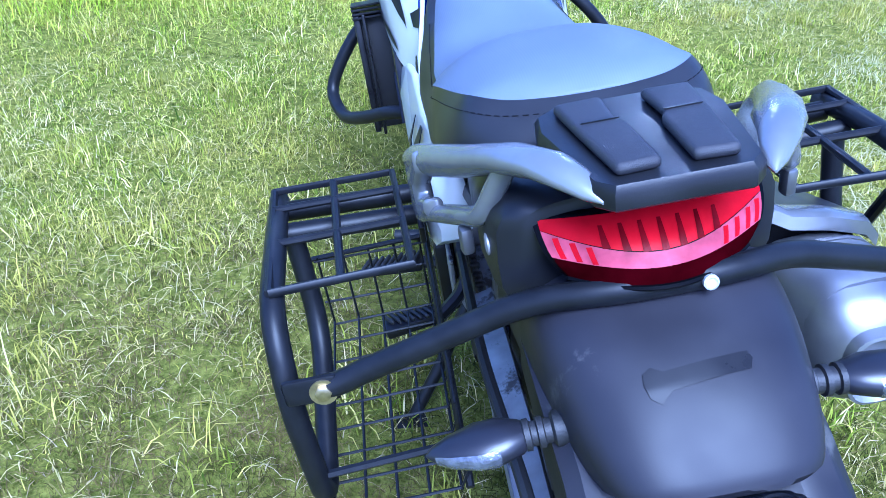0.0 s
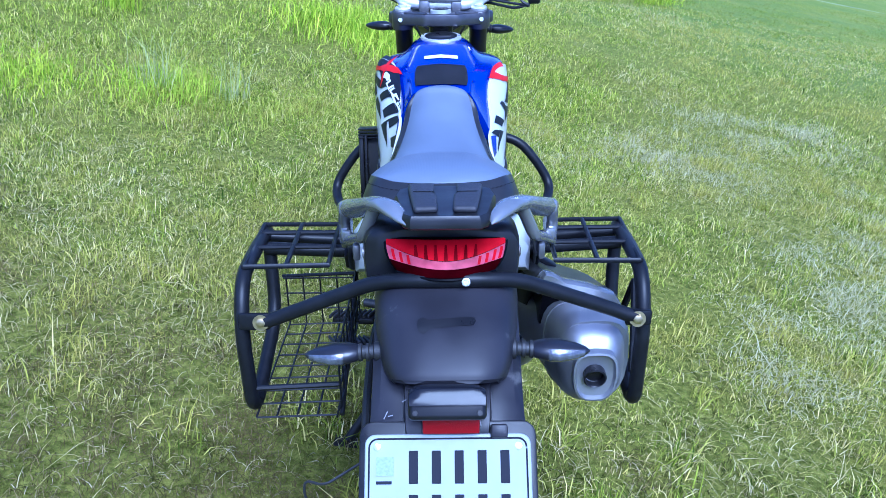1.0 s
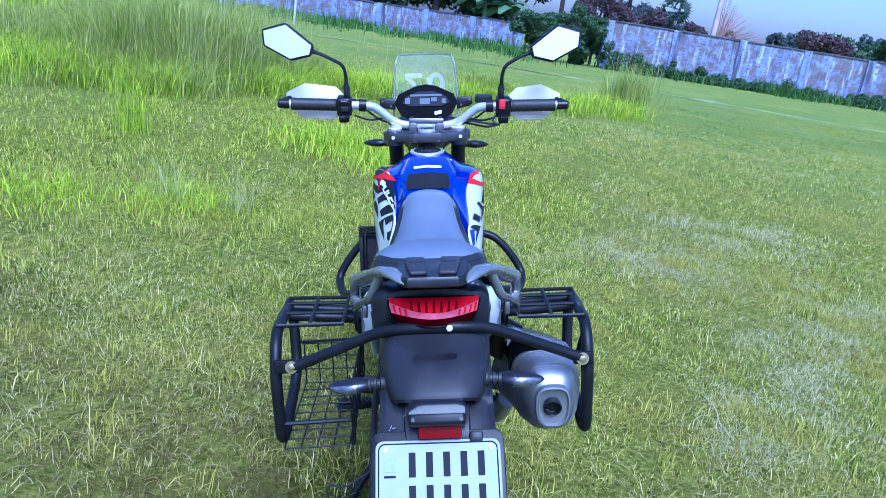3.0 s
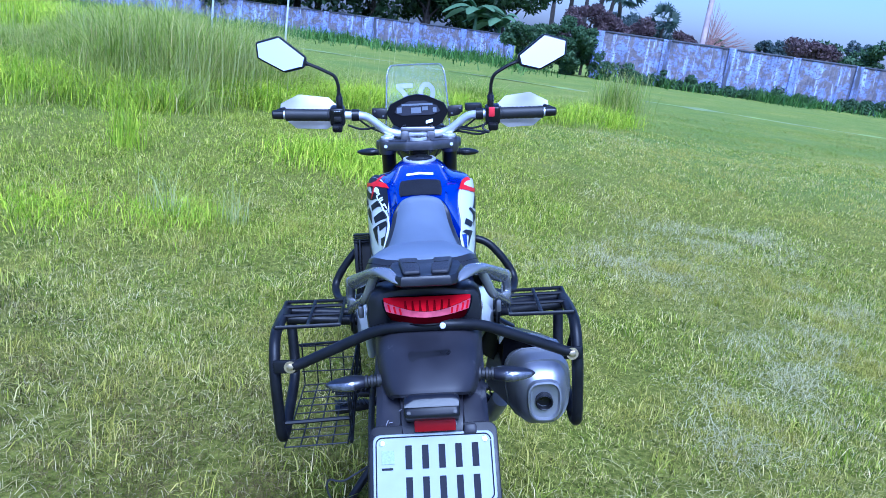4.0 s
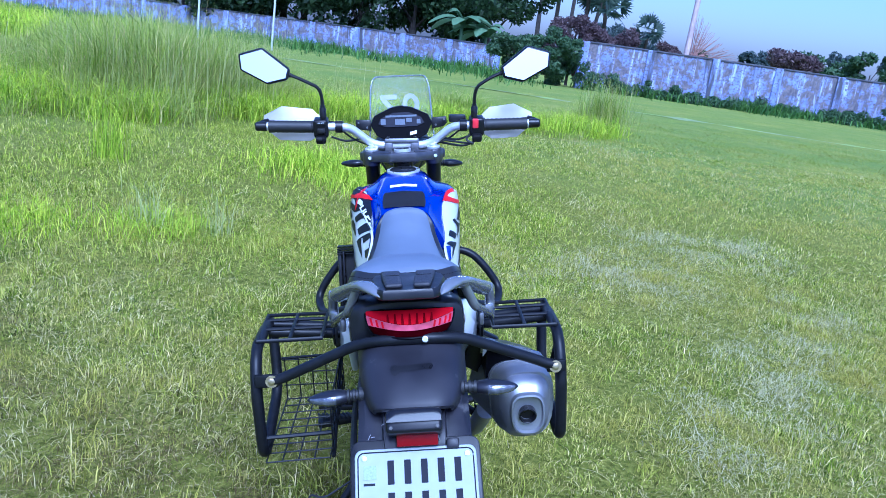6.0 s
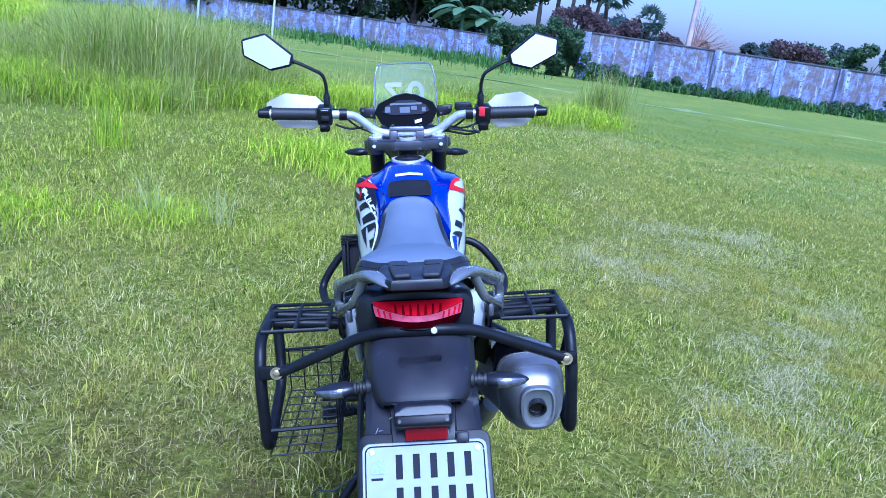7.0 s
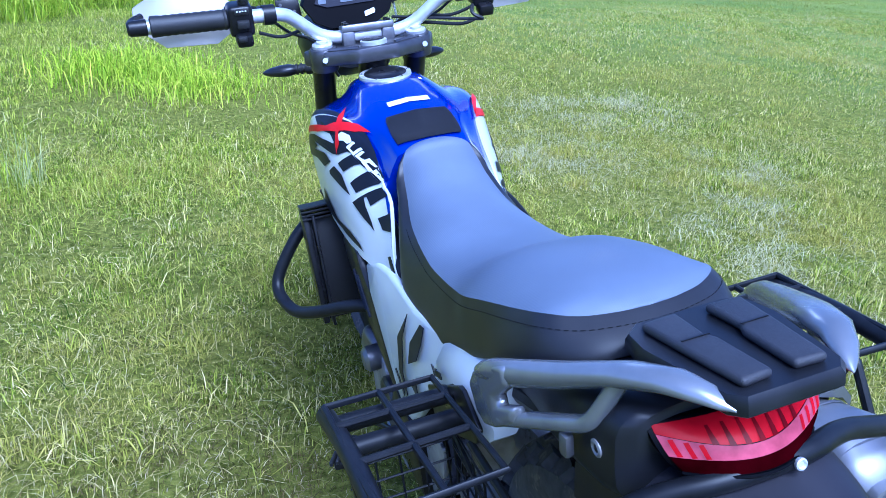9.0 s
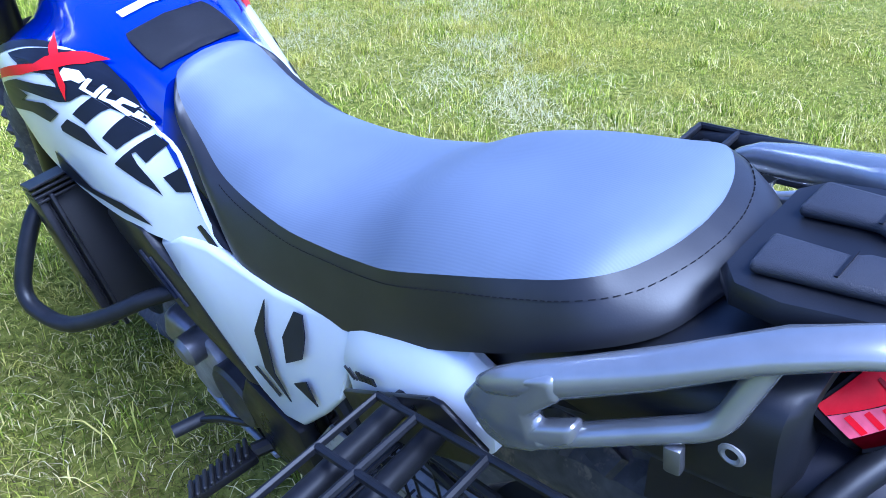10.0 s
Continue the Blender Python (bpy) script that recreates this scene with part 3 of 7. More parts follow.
# -- wheels --
def wheel(name, cy, cz, R, half, label):
    w = new(name)
    w.parent = bike
    tagged(w, label)
    b = bmesh.new()
    prof = [(R - 0.09, half * 0.55), (R - 0.075, half * 0.9), (R - 0.045, half), (R - 0.02, half * 0.86), (R - 0.006, half * 0.5), (R, 0)]
    ring = prof + [(r, -x) for r, x in prof[-2::-1]]
    seg = 56
    rows = [[b.verts.new((x, cy + r * math.sin(a), cz + r * math.cos(a))) for r, x in ring] for a in (2 * math.pi * i / seg for i in range(seg))]
    for i in range(seg):
        p, q = rows[i], rows[(i + 1) % seg]
        for j in range(len(ring) - 1):
            b.faces.new((p[j], p[j + 1], q[j + 1], q[j]))
    tyre = part("tyre", b, RUBBER, w, "knobbly dual-sport tyre with dried mud")
    b = bmesh.new()
    for i in range(38):
        a = 2 * math.pi * i / 38
        for k, (x, tilt, dx) in enumerate(((-0.72, 0.5, 0.022), (-0.25, 0.12, 0.024), (0.25, -0.12, 0.024), (0.72, -0.5, 0.022))):
            aa = a + (0.04 if k in (1, 2) else -0.04)
            r = R - 0.02 * abs(x) ** 2 + 0.003
            m = Matrix.Translation((x * half, cy + r * math.sin(aa), cz + r * math.cos(aa))) @ Matrix.Rotation(-aa, 4, "X") @ Matrix.Rotation(tilt * -1.2, 4, "Y") @ Matrix.Rotation(0.35 * (1 if k % 2 else -1), 4, "Z")
            box(b, (dx, 0.027, 0.016), m)
    part("tread", b, RUBBER, tyre, smooth=False)
    solid("rim", SATIN_BLACK, w, "black spoked rim", lambda b: lathe(b, [(R - 0.085, -half * 0.6), (R - 0.1, -half * 0.5), (R - 0.115, -half * 0.2), (R - 0.115, half * 0.2), (R - 0.1, half * 0.5), (R - 0.085, half * 0.6), (R - 0.1, half * 0.3), (R - 0.1, -half * 0.3)], Matrix.Translation((0, cy, cz)) @ Matrix.Rotation(math.pi / 2, 4, "Y"), 48))
    solid("hub", ALLOY, w, "", lambda b: lathe(b, [(0.015, -0.075), (0.05, -0.06), (0.03, -0.03), (0.03, 0.03), (0.05, 0.06), (0.015, 0.075)], Matrix.Translation((0, cy, cz)) @ Matrix.Rotation(math.pi / 2, 4, "Y"), 20))
    b = bmesh.new()
    for i in range(32):
        a, sgn = 2 * math.pi * i / 32, 1 if i % 2 else -1
        a2 = a + sgn * 0.35
        tube(b, [(sgn * 0.045, cy + 0.045 * math.sin(a2), cz + 0.045 * math.cos(a2)), (0, cy + (R - 0.11) * math.sin(a), cz + (R - 0.11) * math.cos(a))], 0.0018, 5)
    part("spokes", b, CHROME, w)
    solid("brake_disc", STEEL, w, "", lambda b: lathe(b, [(0.06, 0), (0.11, 0), (0.11, 0.004), (0.06, 0.004)], Matrix.Translation((0.075, cy, cz)) @ Matrix.Rotation(math.pi / 2, 4, "Y"), 32))


wheel("rear_wheel", -0.14, 0.325, 0.322, 0.058, "rear wheel with knobbly tyre")
wheel("front_wheel", 1.29, 0.345, 0.342, 0.044, "spoked front wheel")

# -- frame, swingarm and engine --
for s in (-1, 1):
    solid("swingarm", GREASE, bike, "dusty grey swingarm", lambda b: loft(b, [[(s * (0.088 + dx) - s * (0.03 if y > 0.2 else 0), y, z + dz) for dx, dz in ((-0.014, -h), (0.014, -h), (0.016, 0), (0.014, h), (-0.014, h), (-0.016, 0))] for y, z, h in ((-0.20, 0.325, 0.02), (-0.14, 0.325, 0.028), (0.0, 0.335, 0.03), (0.2, 0.36, 0.034), (0.34, 0.385, 0.04))]))
    solid("frame_tube", SATIN_BLACK, bike, "", lambda b: tube(b, [(s * 0.10, 0.34, 0.40), (s * 0.115, 0.30, 0.60), (s * 0.11, 0.36, 0.70), (s * 0.06, 0.72, 0.86)], 0.015, 10, 0.05))
    solid("subframe_tube", SATIN_BLACK, bike, "", lambda b: tube(b, [(s * 0.105, 0.32, 0.68), (s * 0.10, 0.05, 0.73), (s * 0.085, -0.26, 0.81)], 0.012, 8, 0.05))
    solid("down_tube", SATIN_BLACK, bike, "", lambda b: tube(b, [(s * 0.03, 0.80, 0.86), (s * 0.07, 0.76, 0.5), (s * 0.09, 0.62, 0.24), (s * 0.09, 0.3, 0.22)], 0.016, 8, 0.06))
solid("chain_guard", GREASE, bike, "scuffed grey chain guard", lambda b: loft(b, [[(-0.105, y, z), (-0.07, y, z + 0.012), (-0.066, y, z + 0.004), (-0.10, y, z - 0.035)] for y, z in ((-0.24, 0.43), (-0.1, 0.46), (0.06, 0.455), (0.2, 0.43))]))
b = bmesh.new()
for i in range(44):
    u = i / 43
    y, z = -0.16 + 0.56 * u, 0.405 + 0.01 * u
    box(b, (0.016 if i % 2 else 0.010, 0.011, 0.016), Matrix.Translation((-0.082, y, z)) @ Matrix.Rotation(0.02, 4, "X"), 0.002, 1)
part("chain", b, CHAIN, bike, "oily drive chain", smooth=False)
solid("rear_sprocket", CHAIN, bike, "", lambda b: lathe(b, [(0.03, 0), (0.085, 0), (0.09, 0.003), (0.085, 0.006), (0.03, 0.006)], Matrix.Translation((-0.085, -0.14, 0.325)) @ Matrix.Rotation(math.pi / 2, 4, "Y"), 40))
engine = solid("engine", ENGINE, bike, "dusty grey engine block", lambda b: (box(b, (0.22, 0.34, 0.24), pose(0, 0.52, 0.37), 0.035, 3), box(b, (0.16, 0.16, 0.26), pose(0, 0.60, 0.56, -14), 0.02)))
solid("engine_cover", HEAT_DARK, engine, "dark round engine cover", lambda b: lathe(b, [(0.058, 0), (0.058, 0.026), (0.052, 0.032), (0.044, 0.032), (0.040, 0.029), (0.001, 0.029)], Matrix.Translation((-0.105, 0.525, 0.372)) @ Matrix.Rotation(-math.pi / 2, 4, "Y"), 28))
solid("sprocket_cover", SATIN_BLACK, engine, "", lambda b: slab(b, [(-0.112, 0.30, 0.33), (-0.112, 0.44, 0.32), (-0.112, 0.47, 0.42), (-0.112, 0.42, 0.49), (-0.112, 0.31, 0.46)], (-0.03, 0, 0), 0.008))
solid("case_cover", ENGINE, engine, "faceted grey crankcase cover", lambda b: slab(b, [(-0.108, y, z) for y, z in ((0.690, 0.395), (0.640, 0.452), (0.575, 0.455), (0.550, 0.420), (0.585, 0.330), (0.650, 0.275), (0.700, 0.300))], (-0.020, 0, 0), 0.009, 2))
solid("lower_tube", STEEL, engine, "bright lower edge tube", lambda b: tube(b, [(-0.112, 0.72, 0.245), (-0.118, 0.64, 0.238), (-0.118, 0.50, 0.238)], 0.006, 8, 0.02))
solid("cooling_fins", ENGINE, engine, "", lambda b: [box(b, (0.2, 0.19, 0.006), pose(0, 0.59, 0.47 + 0.022 * i, -14), 0.002, 1) for i in range(9)], False)
solid("starter_housing", ALLOY, engine, "bright cast alloy housing", lambda b: (box(b, (0.06, 0.09, 0.07), pose(-0.105, 0.655, 0.425, 28, 0, 12), 0.014, 3), lathe(b, [(0.026, 0), (0.026, 0.035), (0.018, 0.043), (0.001, 0.043)], Matrix.Translation((-0.115, 0.60, 0.44)) @ Matrix.Rotation(-math.pi / 2, 4, "Y"), 16)))
solid("underside_pipe", STEEL, engine, "", lambda b: tube(b, [(0.03, 0.70, 0.58), (0.05, 0.80, 0.45), (0.09, 0.70, 0.27), (0.13, 0.45, 0.27), (0.15, 0.22, 0.36), (0.17, 0.1, 0.47)], 0.022, 12, 0.08))
solid("bash_plate", BLACK_PLASTIC, bike, "", lambda b: loft(b, [[(-w, y, z), (w, y, z), (w, y, z + 0.012), (-w, y, z + 0.012)] for y, z, w in ((0.28, 0.215, 0.10), (0.55, 0.2, 0.11), (0.72, 0.27, 0.09), (0.78, 0.36, 0.06))]))
rad = solid("radiator", RADIATOR, bike, "black oil cooler with fins", lambda b: box(b, (0.12, 0.035, 0.22), pose(-0.145, 0.72, 0.605, -8, 0, 0), 0.006))
solid("radiator_fin", SATIN_BLACK, rad, "", lambda b: [box(b, (0.13, 0.042, 0.004), pose(-0.145, 0.72 + 0.003 * i, 0.715 - 0.0 * i + 0.0065 * (i - 1), -8), 0.001, 1) for i in range(4)], False)
solid("radiator_frame", SATIN_BLACK, rad, "", lambda b: (box(b, (0.012, 0.05, 0.225), pose(-0.203, 0.715, 0.605, -8), 0.003), box(b, (0.006, 0.05, 0.225), pose(-0.19, 0.70, 0.605, -8), 0.002)))

# -- tank --
TANK = [
    # y, then (half width, height) from the ridge down to the lower edge
    (0.36, 0.0, 0.840, 0.044, 0.836, 0.060, 0.825, 0.080, 0.79, 0.104, 0.74, 0.120, 0.69),
    (0.44, 0.0, 0.862, 0.050, 0.858, 0.067, 0.846, 0.081, 0.818, 0.106, 0.755, 0.126, 0.69),
    (0.485, 0.0, 0.878, 0.055, 0.875, 0.070, 0.860, 0.083, 0.836, 0.114, 0.772, 0.133, 0.693),
    (0.51, 0.0, 0.893, 0.056, 0.889, 0.073, 0.872, 0.088, 0.848, 0.122, 0.78, 0.138, 0.695),
    (0.57, 0.0, 0.917, 0.058, 0.911, 0.088, 0.898, 0.112, 0.876, 0.139, 0.80, 0.145, 0.70),
    (0.64, 0.0, 0.936, 0.058, 0.930, 0.098, 0.912, 0.136, 0.893, 0.152, 0.82, 0.150, 0.71),
    (0.71, 0.0, 0.948, 0.057, 0.943, 0.092, 0.918, 0.146, 0.896, 0.156, 0.83, 0.152, 0.725),
    (0.78, 0.0, 0.945, 0.054, 0.940, 0.085, 0.912, 0.140, 0.888, 0.154, 0.83, 0.150, 0.745),
    (0.84, 0.0, 0.915, 0.050, 0.910, 0.078, 0.895, 0.125, 0.870, 0.145, 0.825, 0.142, 0.765),
]


def tank_at(y, s, lift=0.0, side=1):
    """A point of the tank's skin: s runs from 0 at the ridge to 5 at the lower edge."""
    row = smooth_table(TANK, y)
    x, z = smooth_table([(k, row[2 * k], row[2 * k + 1]) for k in range(6)], s)
    p = V(side * x, y, z)
    if lift:
        e = 0.02
        n = (tank_at(y + e, s, 0, side) - tank_at(y - e, s, 0, side)).cross(tank_at(y, min(s + e, 5), 0, side) - tank_at(y, max(s - e, 0), 0, side))
        if n.x * side < 0 or (abs(n.x) < 1e-9 and n.z < 0):
            n = -n
        p = p + n.normalized() * lift
    return p


def patch(b, uv, at, cuts=3):
    """Lays a flat outline given in surface numbers onto a curved skin, finely divided."""
    t = bmesh.new()
    vs = [t.verts.new((u, v, 0)) for u, v in uv]
    t.faces.new(vs)
    bmesh.ops.triangulate(t, faces=t.faces[:])
    bmesh.ops.subdivide_edges(t, edges=t.edges[:], cuts=cuts, use_grid_fill=True)
    made = {v: b.verts.new(at(v.co.x, v.co.y)) for v in t.verts}
    for f in t.faces:
        b.faces.new([made[v] for v in f.verts])
    t.free()


def span(a, b, n):
    return [a + (b - a) * i / (n - 1) for i in range(n)]


b = bmesh.new()
ss = span(-5, 5, 41)
loft(b, [[tank_at(y, abs(s), 0, 1 if s >= 0 else -1) for s in ss] for y in span(0.480, 0.84, 29)])
tank = part("fuel_tank", b, BLUE, bike, "glossy blue fuel tank")
SHROUD_TOP = [(0.33, 4.9), (0.36, 4.62), (0.39, 4.35), (0.425, 3.75), (0.445, 3.42), (0.46, 3.28), (0.48, 3.25), (0.505, 3.1), (0.53, 2.75), (0.56, 2.4), (0.61, 2.25), (0.665, 2.5), (0.74, 2.85), (0.84, 3.2)]
shrouds = {}
for s in (-1, 1):
    b = bmesh.new()
    rings = []
    for y in span(0.338, 0.835, 40):
        top = min(4.9, smooth_table(SHROUD_TOP, y)[0] + (0.5 if s > 0 else 0.0))
        rings.append([tank_at(y, v, 0.004, s) for v in span(top, 5, 14)] + [tank_at(y, v, -0.002, s) for v in span(5, top, 6)])
    loft(b, rings)
    if s < 0:
        edge = [(y, smooth_table(SHROUD_TOP, y)[0]) for y in span(0.815, 0.485, 20)]
    shrouds[s] = part("side_shroud", b, WHITE, tank, "white tank shroud with black, red and white graphics")
GRAPHIC_LEFT = {
    "black": [
        [(0.718, 2.96), (0.663, 2.66), (0.619, 2.40), (0.588, 2.18), (0.554, 2.21), (0.528, 2.53), (0.507, 2.98), (0.486, 3.05), (0.493, 3.29), (0.525, 3.27), (0.543, 3.28), (0.566, 3.21), (0.578, 3.25), (0.598, 3.45), (0.615, 3.47), (0.616, 3.25), (0.631, 3.12), (0.676, 3.22), (0.689, 3.08)],
        [(0.776, 3.69), (0.698, 3.42), (0.655, 3.37), (0.616, 3.29), (0.600, 3.46), (0.614, 3.52), (0.638, 3.55), (0.701, 3.61), (0.681, 3.66), (0.707, 3.83), (0.643, 3.65), (0.619, 3.71), (0.646, 3.95), (0.691, 3.98), (0.805, 4.27)],
        [(0.566, 3.23), (0.543, 3.28), (0.553, 3.38), (0.577, 3.68), (0.596, 3.62)],
        [(0.606, 3.73), (0.580, 3.75), (0.565, 3.87), (0.549, 3.97), (0.568, 3.98), (0.595, 3.98), (0.623, 3.98), (0.624, 3.92)],
        [(0.525, 3.28), (0.493, 3.29), (0.536, 3.83), (0.555, 3.76)],
        [(0.485, 3.30), (0.463, 3.28), (0.496, 3.82), (0.510, 3.73), (0.516, 3.78), (0.508, 3.89), (0.484, 4.10), (0.473, 4.21), (0.505, 4.16), (0.542, 4.06)],
        [(0.472, 3.89), (0.442, 3.49), (0.424, 3.78), (0.452, 3.98)],
        [(0.690, 4.53), (0.656, 4.64), (0.622, 4.77), (0.557, 4.69), (0.521, 4.74), (0.502, 4.83), (0.548, 4.84), (0.603, 4.85), (0.672, 4.93), (0.721, 4.97)],
    ],
    "red": [
        [(0.760, 3.38), (0.651, 2.99), (0.590, 2.14), (0.554, 1.92), (0.579, 2.56), (0.618, 2.97), (0.677, 3.28), (0.779, 3.62)],
        [(0.662, 1.99), (0.644, 2.45), (0.619, 2.88), (0.610, 3.25), (0.602, 3.46), (0.600, 3.20), (0.609, 2.97), (0.618, 2.59), (0.632, 2.34)],
    ],
    "white": [
        [(0.613, 3.14), (0.604, 2.87), (0.583, 2.81), (0.573, 2.95), (0.582, 3.08), (0.593, 3.07), (0.603, 3.14)],
        [(0.582, 3.17), (0.571, 2.90), (0.565, 2.90), (0.573, 3.13), (0.563, 3.15), (0.552, 2.89), (0.547, 2.90), (0.560, 3.22)],
        [(0.558, 3.21), (0.547, 2.94), (0.542, 2.93), (0.549, 3.15), (0.535, 3.11), (0.539, 3.21)],
        [(0.542, 3.22), (0.530, 2.97), (0.509, 2.98), (0.514, 3.06), (0.528, 3.09), (0.532, 3.15), (0.514, 3.18), (0.522, 3.27)],
        [(0.518, 3.24), (0.507, 3.00), (0.473, 3.27), (0.480, 3.26), (0.502, 3.10), (0.505, 3.17), (0.485, 3.07), (0.490, 3.20)],
    ],
    "blue": [
        [(0.478, 3.27), (0.451, 3.35), (0.419, 3.87), (0.412, 3.99), (0.434, 3.60), (0.464, 3.28)],
        [(0.442, 3.49), (0.418, 3.88), (0.401, 4.20), (0.424, 3.78)],
    ],
}
GRAPHIC_RIGHT = {
    "black": [
        [(0.820, 4.06), (0.740, 3.88), (0.645, 3.72), (0.605, 3.82), (0.590, 3.80), (0.625, 4.04), (0.665, 3.86), (0.690, 3.91), (0.655, 4.08), (0.645, 4.19), (0.755, 4.30)],
        [(0.620, 4.10), (0.595, 3.93), (0.575, 3.67), (0.560, 3.64), (0.583, 4.00), (0.552, 4.20), (0.570, 4.15), (0.603, 4.20)],
        [(0.560, 4.10), (0.525, 3.70), (0.505, 3.75), (0.535, 4.10)],
        [(0.540, 4.25), (0.497, 3.90), (0.470, 3.75), (0.500, 4.15), (0.513, 4.09), (0.477, 4.30), (0.475, 4.40), (0.505, 4.29)],
        [(0.690, 4.62), (0.665, 4.79), (0.615, 4.75), (0.555, 4.78), (0.505, 4.83), (0.545, 4.90), (0.625, 4.95), (0.695, 4.97)],
    ],
    "red": [
        [(0.765, 3.78), (0.670, 3.52), (0.635, 3.33), (0.615, 3.15), (0.590, 2.79), (0.560, 2.71), (0.585, 3.07), (0.615, 3.37), (0.660, 3.63), (0.800, 3.95)],
    ],
    "blue": [
        [(0.492, 4.04), (0.462, 3.77), (0.428, 4.19), (0.462, 4.32)],
    ],
}
LIFT = {"blue": (DECAL_BLUE, 0.0048), "black": (DECAL_BLACK, 0.0053), "red": (DECAL_RED, 0.0060), "white": (DECAL_WHITE, 0.0060)}
for s, table in ((-1, GRAPHIC_LEFT), (1, GRAPHIC_RIGHT)):
    for kind, outlines in table.items():
        material, lift = LIFT[kind]
        for k, uv in enumerate(outlines):
            b = bmesh.new()
            patch(b, uv, lambda y, v: tank_at(y, v, lift + 0.0004 * (k % 2), s))
            part("graphic_bar" if kind == "white" else "graphic", b, material, shrouds[s], "white lettering bar" if kind == "white" else kind + " graphic")
for s, material in ((-1, DECAL_BLACK), (1, DECAL_RED)):
    b = bmesh.new()
    loft(b, [[tank_at(y, v + (0.5 if s > 0 else 0.0) + k, 0.0046, s) for k in (-0.10, 0.02, 0.12)] for y, v in (edge[:11] if s < 0 else edge[9:15])], closed=False)
    part("graphic", b, material, shrouds[s], "black graphic edge" if s < 0 else "red graphic edge")
b = bmesh.new()
loft(b, [[tank_at(y, abs(v), 0.003, 1 if v >= 0 else -1) for v in span(-k, k, 13)] for y, k in zip(span(0.497, 0.566, 8), (0.98, 1.02, 1.03, 1.02, 1.0, 0.98, 0.95, 0.88))], closed=False)
bmesh.ops.solidify(b, geom=b.faces[:], thickness=0.004)
part("tank_pad", b, PAD, tank, "black grained rubber tank pad")
b = bmesh.new()
loft(b, [[tank_at(y, abs(v), 0.0015, 1 if v >= 0 else -1) for v in span(-0.62, 0.62, 9)] for y in span(0.596, 0.611, 4)], closed=False)
part("label_strip", b, DECAL_WHITE, tank, "white label strip")
cap_at = pose(0, 0.745, 0.946, 2, 0, 0)
cap = solid("fuel_cap", SATIN_BLACK, tank, "black fuel cap with silver ring", lambda b: lathe(b, [(0.040, 0), (0.040, 0.006), (0.034, 0.009), (0.012, 0.010), (0.001, 0.010)], cap_at @ Matrix.Diagonal((1, 1.15, 1, 1)), 28))
solid("cap_ring", SILVER, cap, "silver cap ring", lambda b: lathe(b, [(0.040, -0.002), (0.040, 0.005), (0.049, 0.005), (0.050, -0.002)], cap_at @ Matrix.Diagonal((1, 1.15, 1, 1)), 32))
for a in (0.5, 1.6, 2.7, 3.8, 5.0, 6.0):
    solid("cap_screw", CHROME, cap, "", lambda b: lathe(b, [(0.003, 0), (0.003, 0.002), (0.001, 0.002)], cap_at @ pose(0.045 * math.sin(a), 0.052 * math.cos(a), 0.005), 8))

# -- seat --
SEAT = [
    # seam: half width, y, height; skirt's lower edge: half width, y, height; ridge height
    (0.0040, 0.4870, 0.8860, 0.0040, 0.4900, 0.8720, 0.8870),
    (0.0360, 0.4840, 0.8820, 0.0400, 0.4870, 0.8620, 0.8870),
    (0.0540, 0.4680, 0.8750, 0.0740, 0.4580, 0.8380, 0.8870),
    (0.0631, 0.4545, 0.8525, 0.0842, 0.4308, 0.7988, 0.8760),
    (0.0706, 0.4218, 0.8220, 0.1017, 0.3885, 0.7532, 0.8547),
    (0.0837, 0.3644, 0.7916, 0.1212, 0.3202, 0.7081, 0.8275),
    (0.0971, 0.2489, 0.7859, 0.1224, 0.2108, 0.7046, 0.8098),
    (0.1050, 0.1560, 0.8011, 0.1228, 0.1117, 0.7300, 0.8221),
    (0.1071, 0.1018, 0.8115, 0.1234, 0.0657, 0.7467, 0.8447),
    (0.1140, 0.0479, 0.8307, 0.1239, 0.0205, 0.7684, 0.8703),
    (0.1117, -0.0140, 0.8536, 0.1238, -0.0277, 0.7929, 0.8872),
    (0.1020, -0.0772, 0.8727, 0.1217, -0.0843, 0.8226, 0.8995),
    (0.0920, -0.1222, 0.8866, 0.1070, -0.1400, 0.8464, 0.9010),
    (0.0660, -0.1441, 0.8867, 0.0780, -0.1761, 0.8562, 0.8975),
    (0.0320, -0.1564, 0.8880, 0.0370, -0.1913, 0.8633, 0.8915),
    (0.0030, -0.1600, 0.8884, 0.0030, -0.1960, 0.8650, 0.8888),
]
rows_of = [(k, *r) for k, r in enumerate(SEAT)]
stations = [smooth_table(rows_of, k) for k in span(0, len(SEAT) - 1, 76)]
b = bmesh.new()
loft(b, [[V(w * u, y, zs + (zr - zs) * (1 - abs(u) ** 3.0)) for u in span(-1, 1, 27)] for w, y, zs, w2, y2, zb, zr in stations], closed=False)
seat = part("seat_cover", b, SEAT_TOP, bike, "slate-grey ribbed vinyl stepped seat")
b = bmesh.new()
loop = [(-q[0], q[1], q[2], -q[3], q[4], q[5]) for q in stations] + [q[:6] for q in stations[::-1]]
loft(b, [[V(x + (x2 - x) * math.sin(k * math.pi / 2) ** 0.8, y + (y2 - y) * math.sin(k * math.pi / 2), z + (zb - z) * k) for k in span(0, 1, 9)] for x, y, z, x2, y2, zb in loop], closed=False)
part("seat_side", b, SEAT_SIDE, seat, "smooth black vinyl seat skirt")


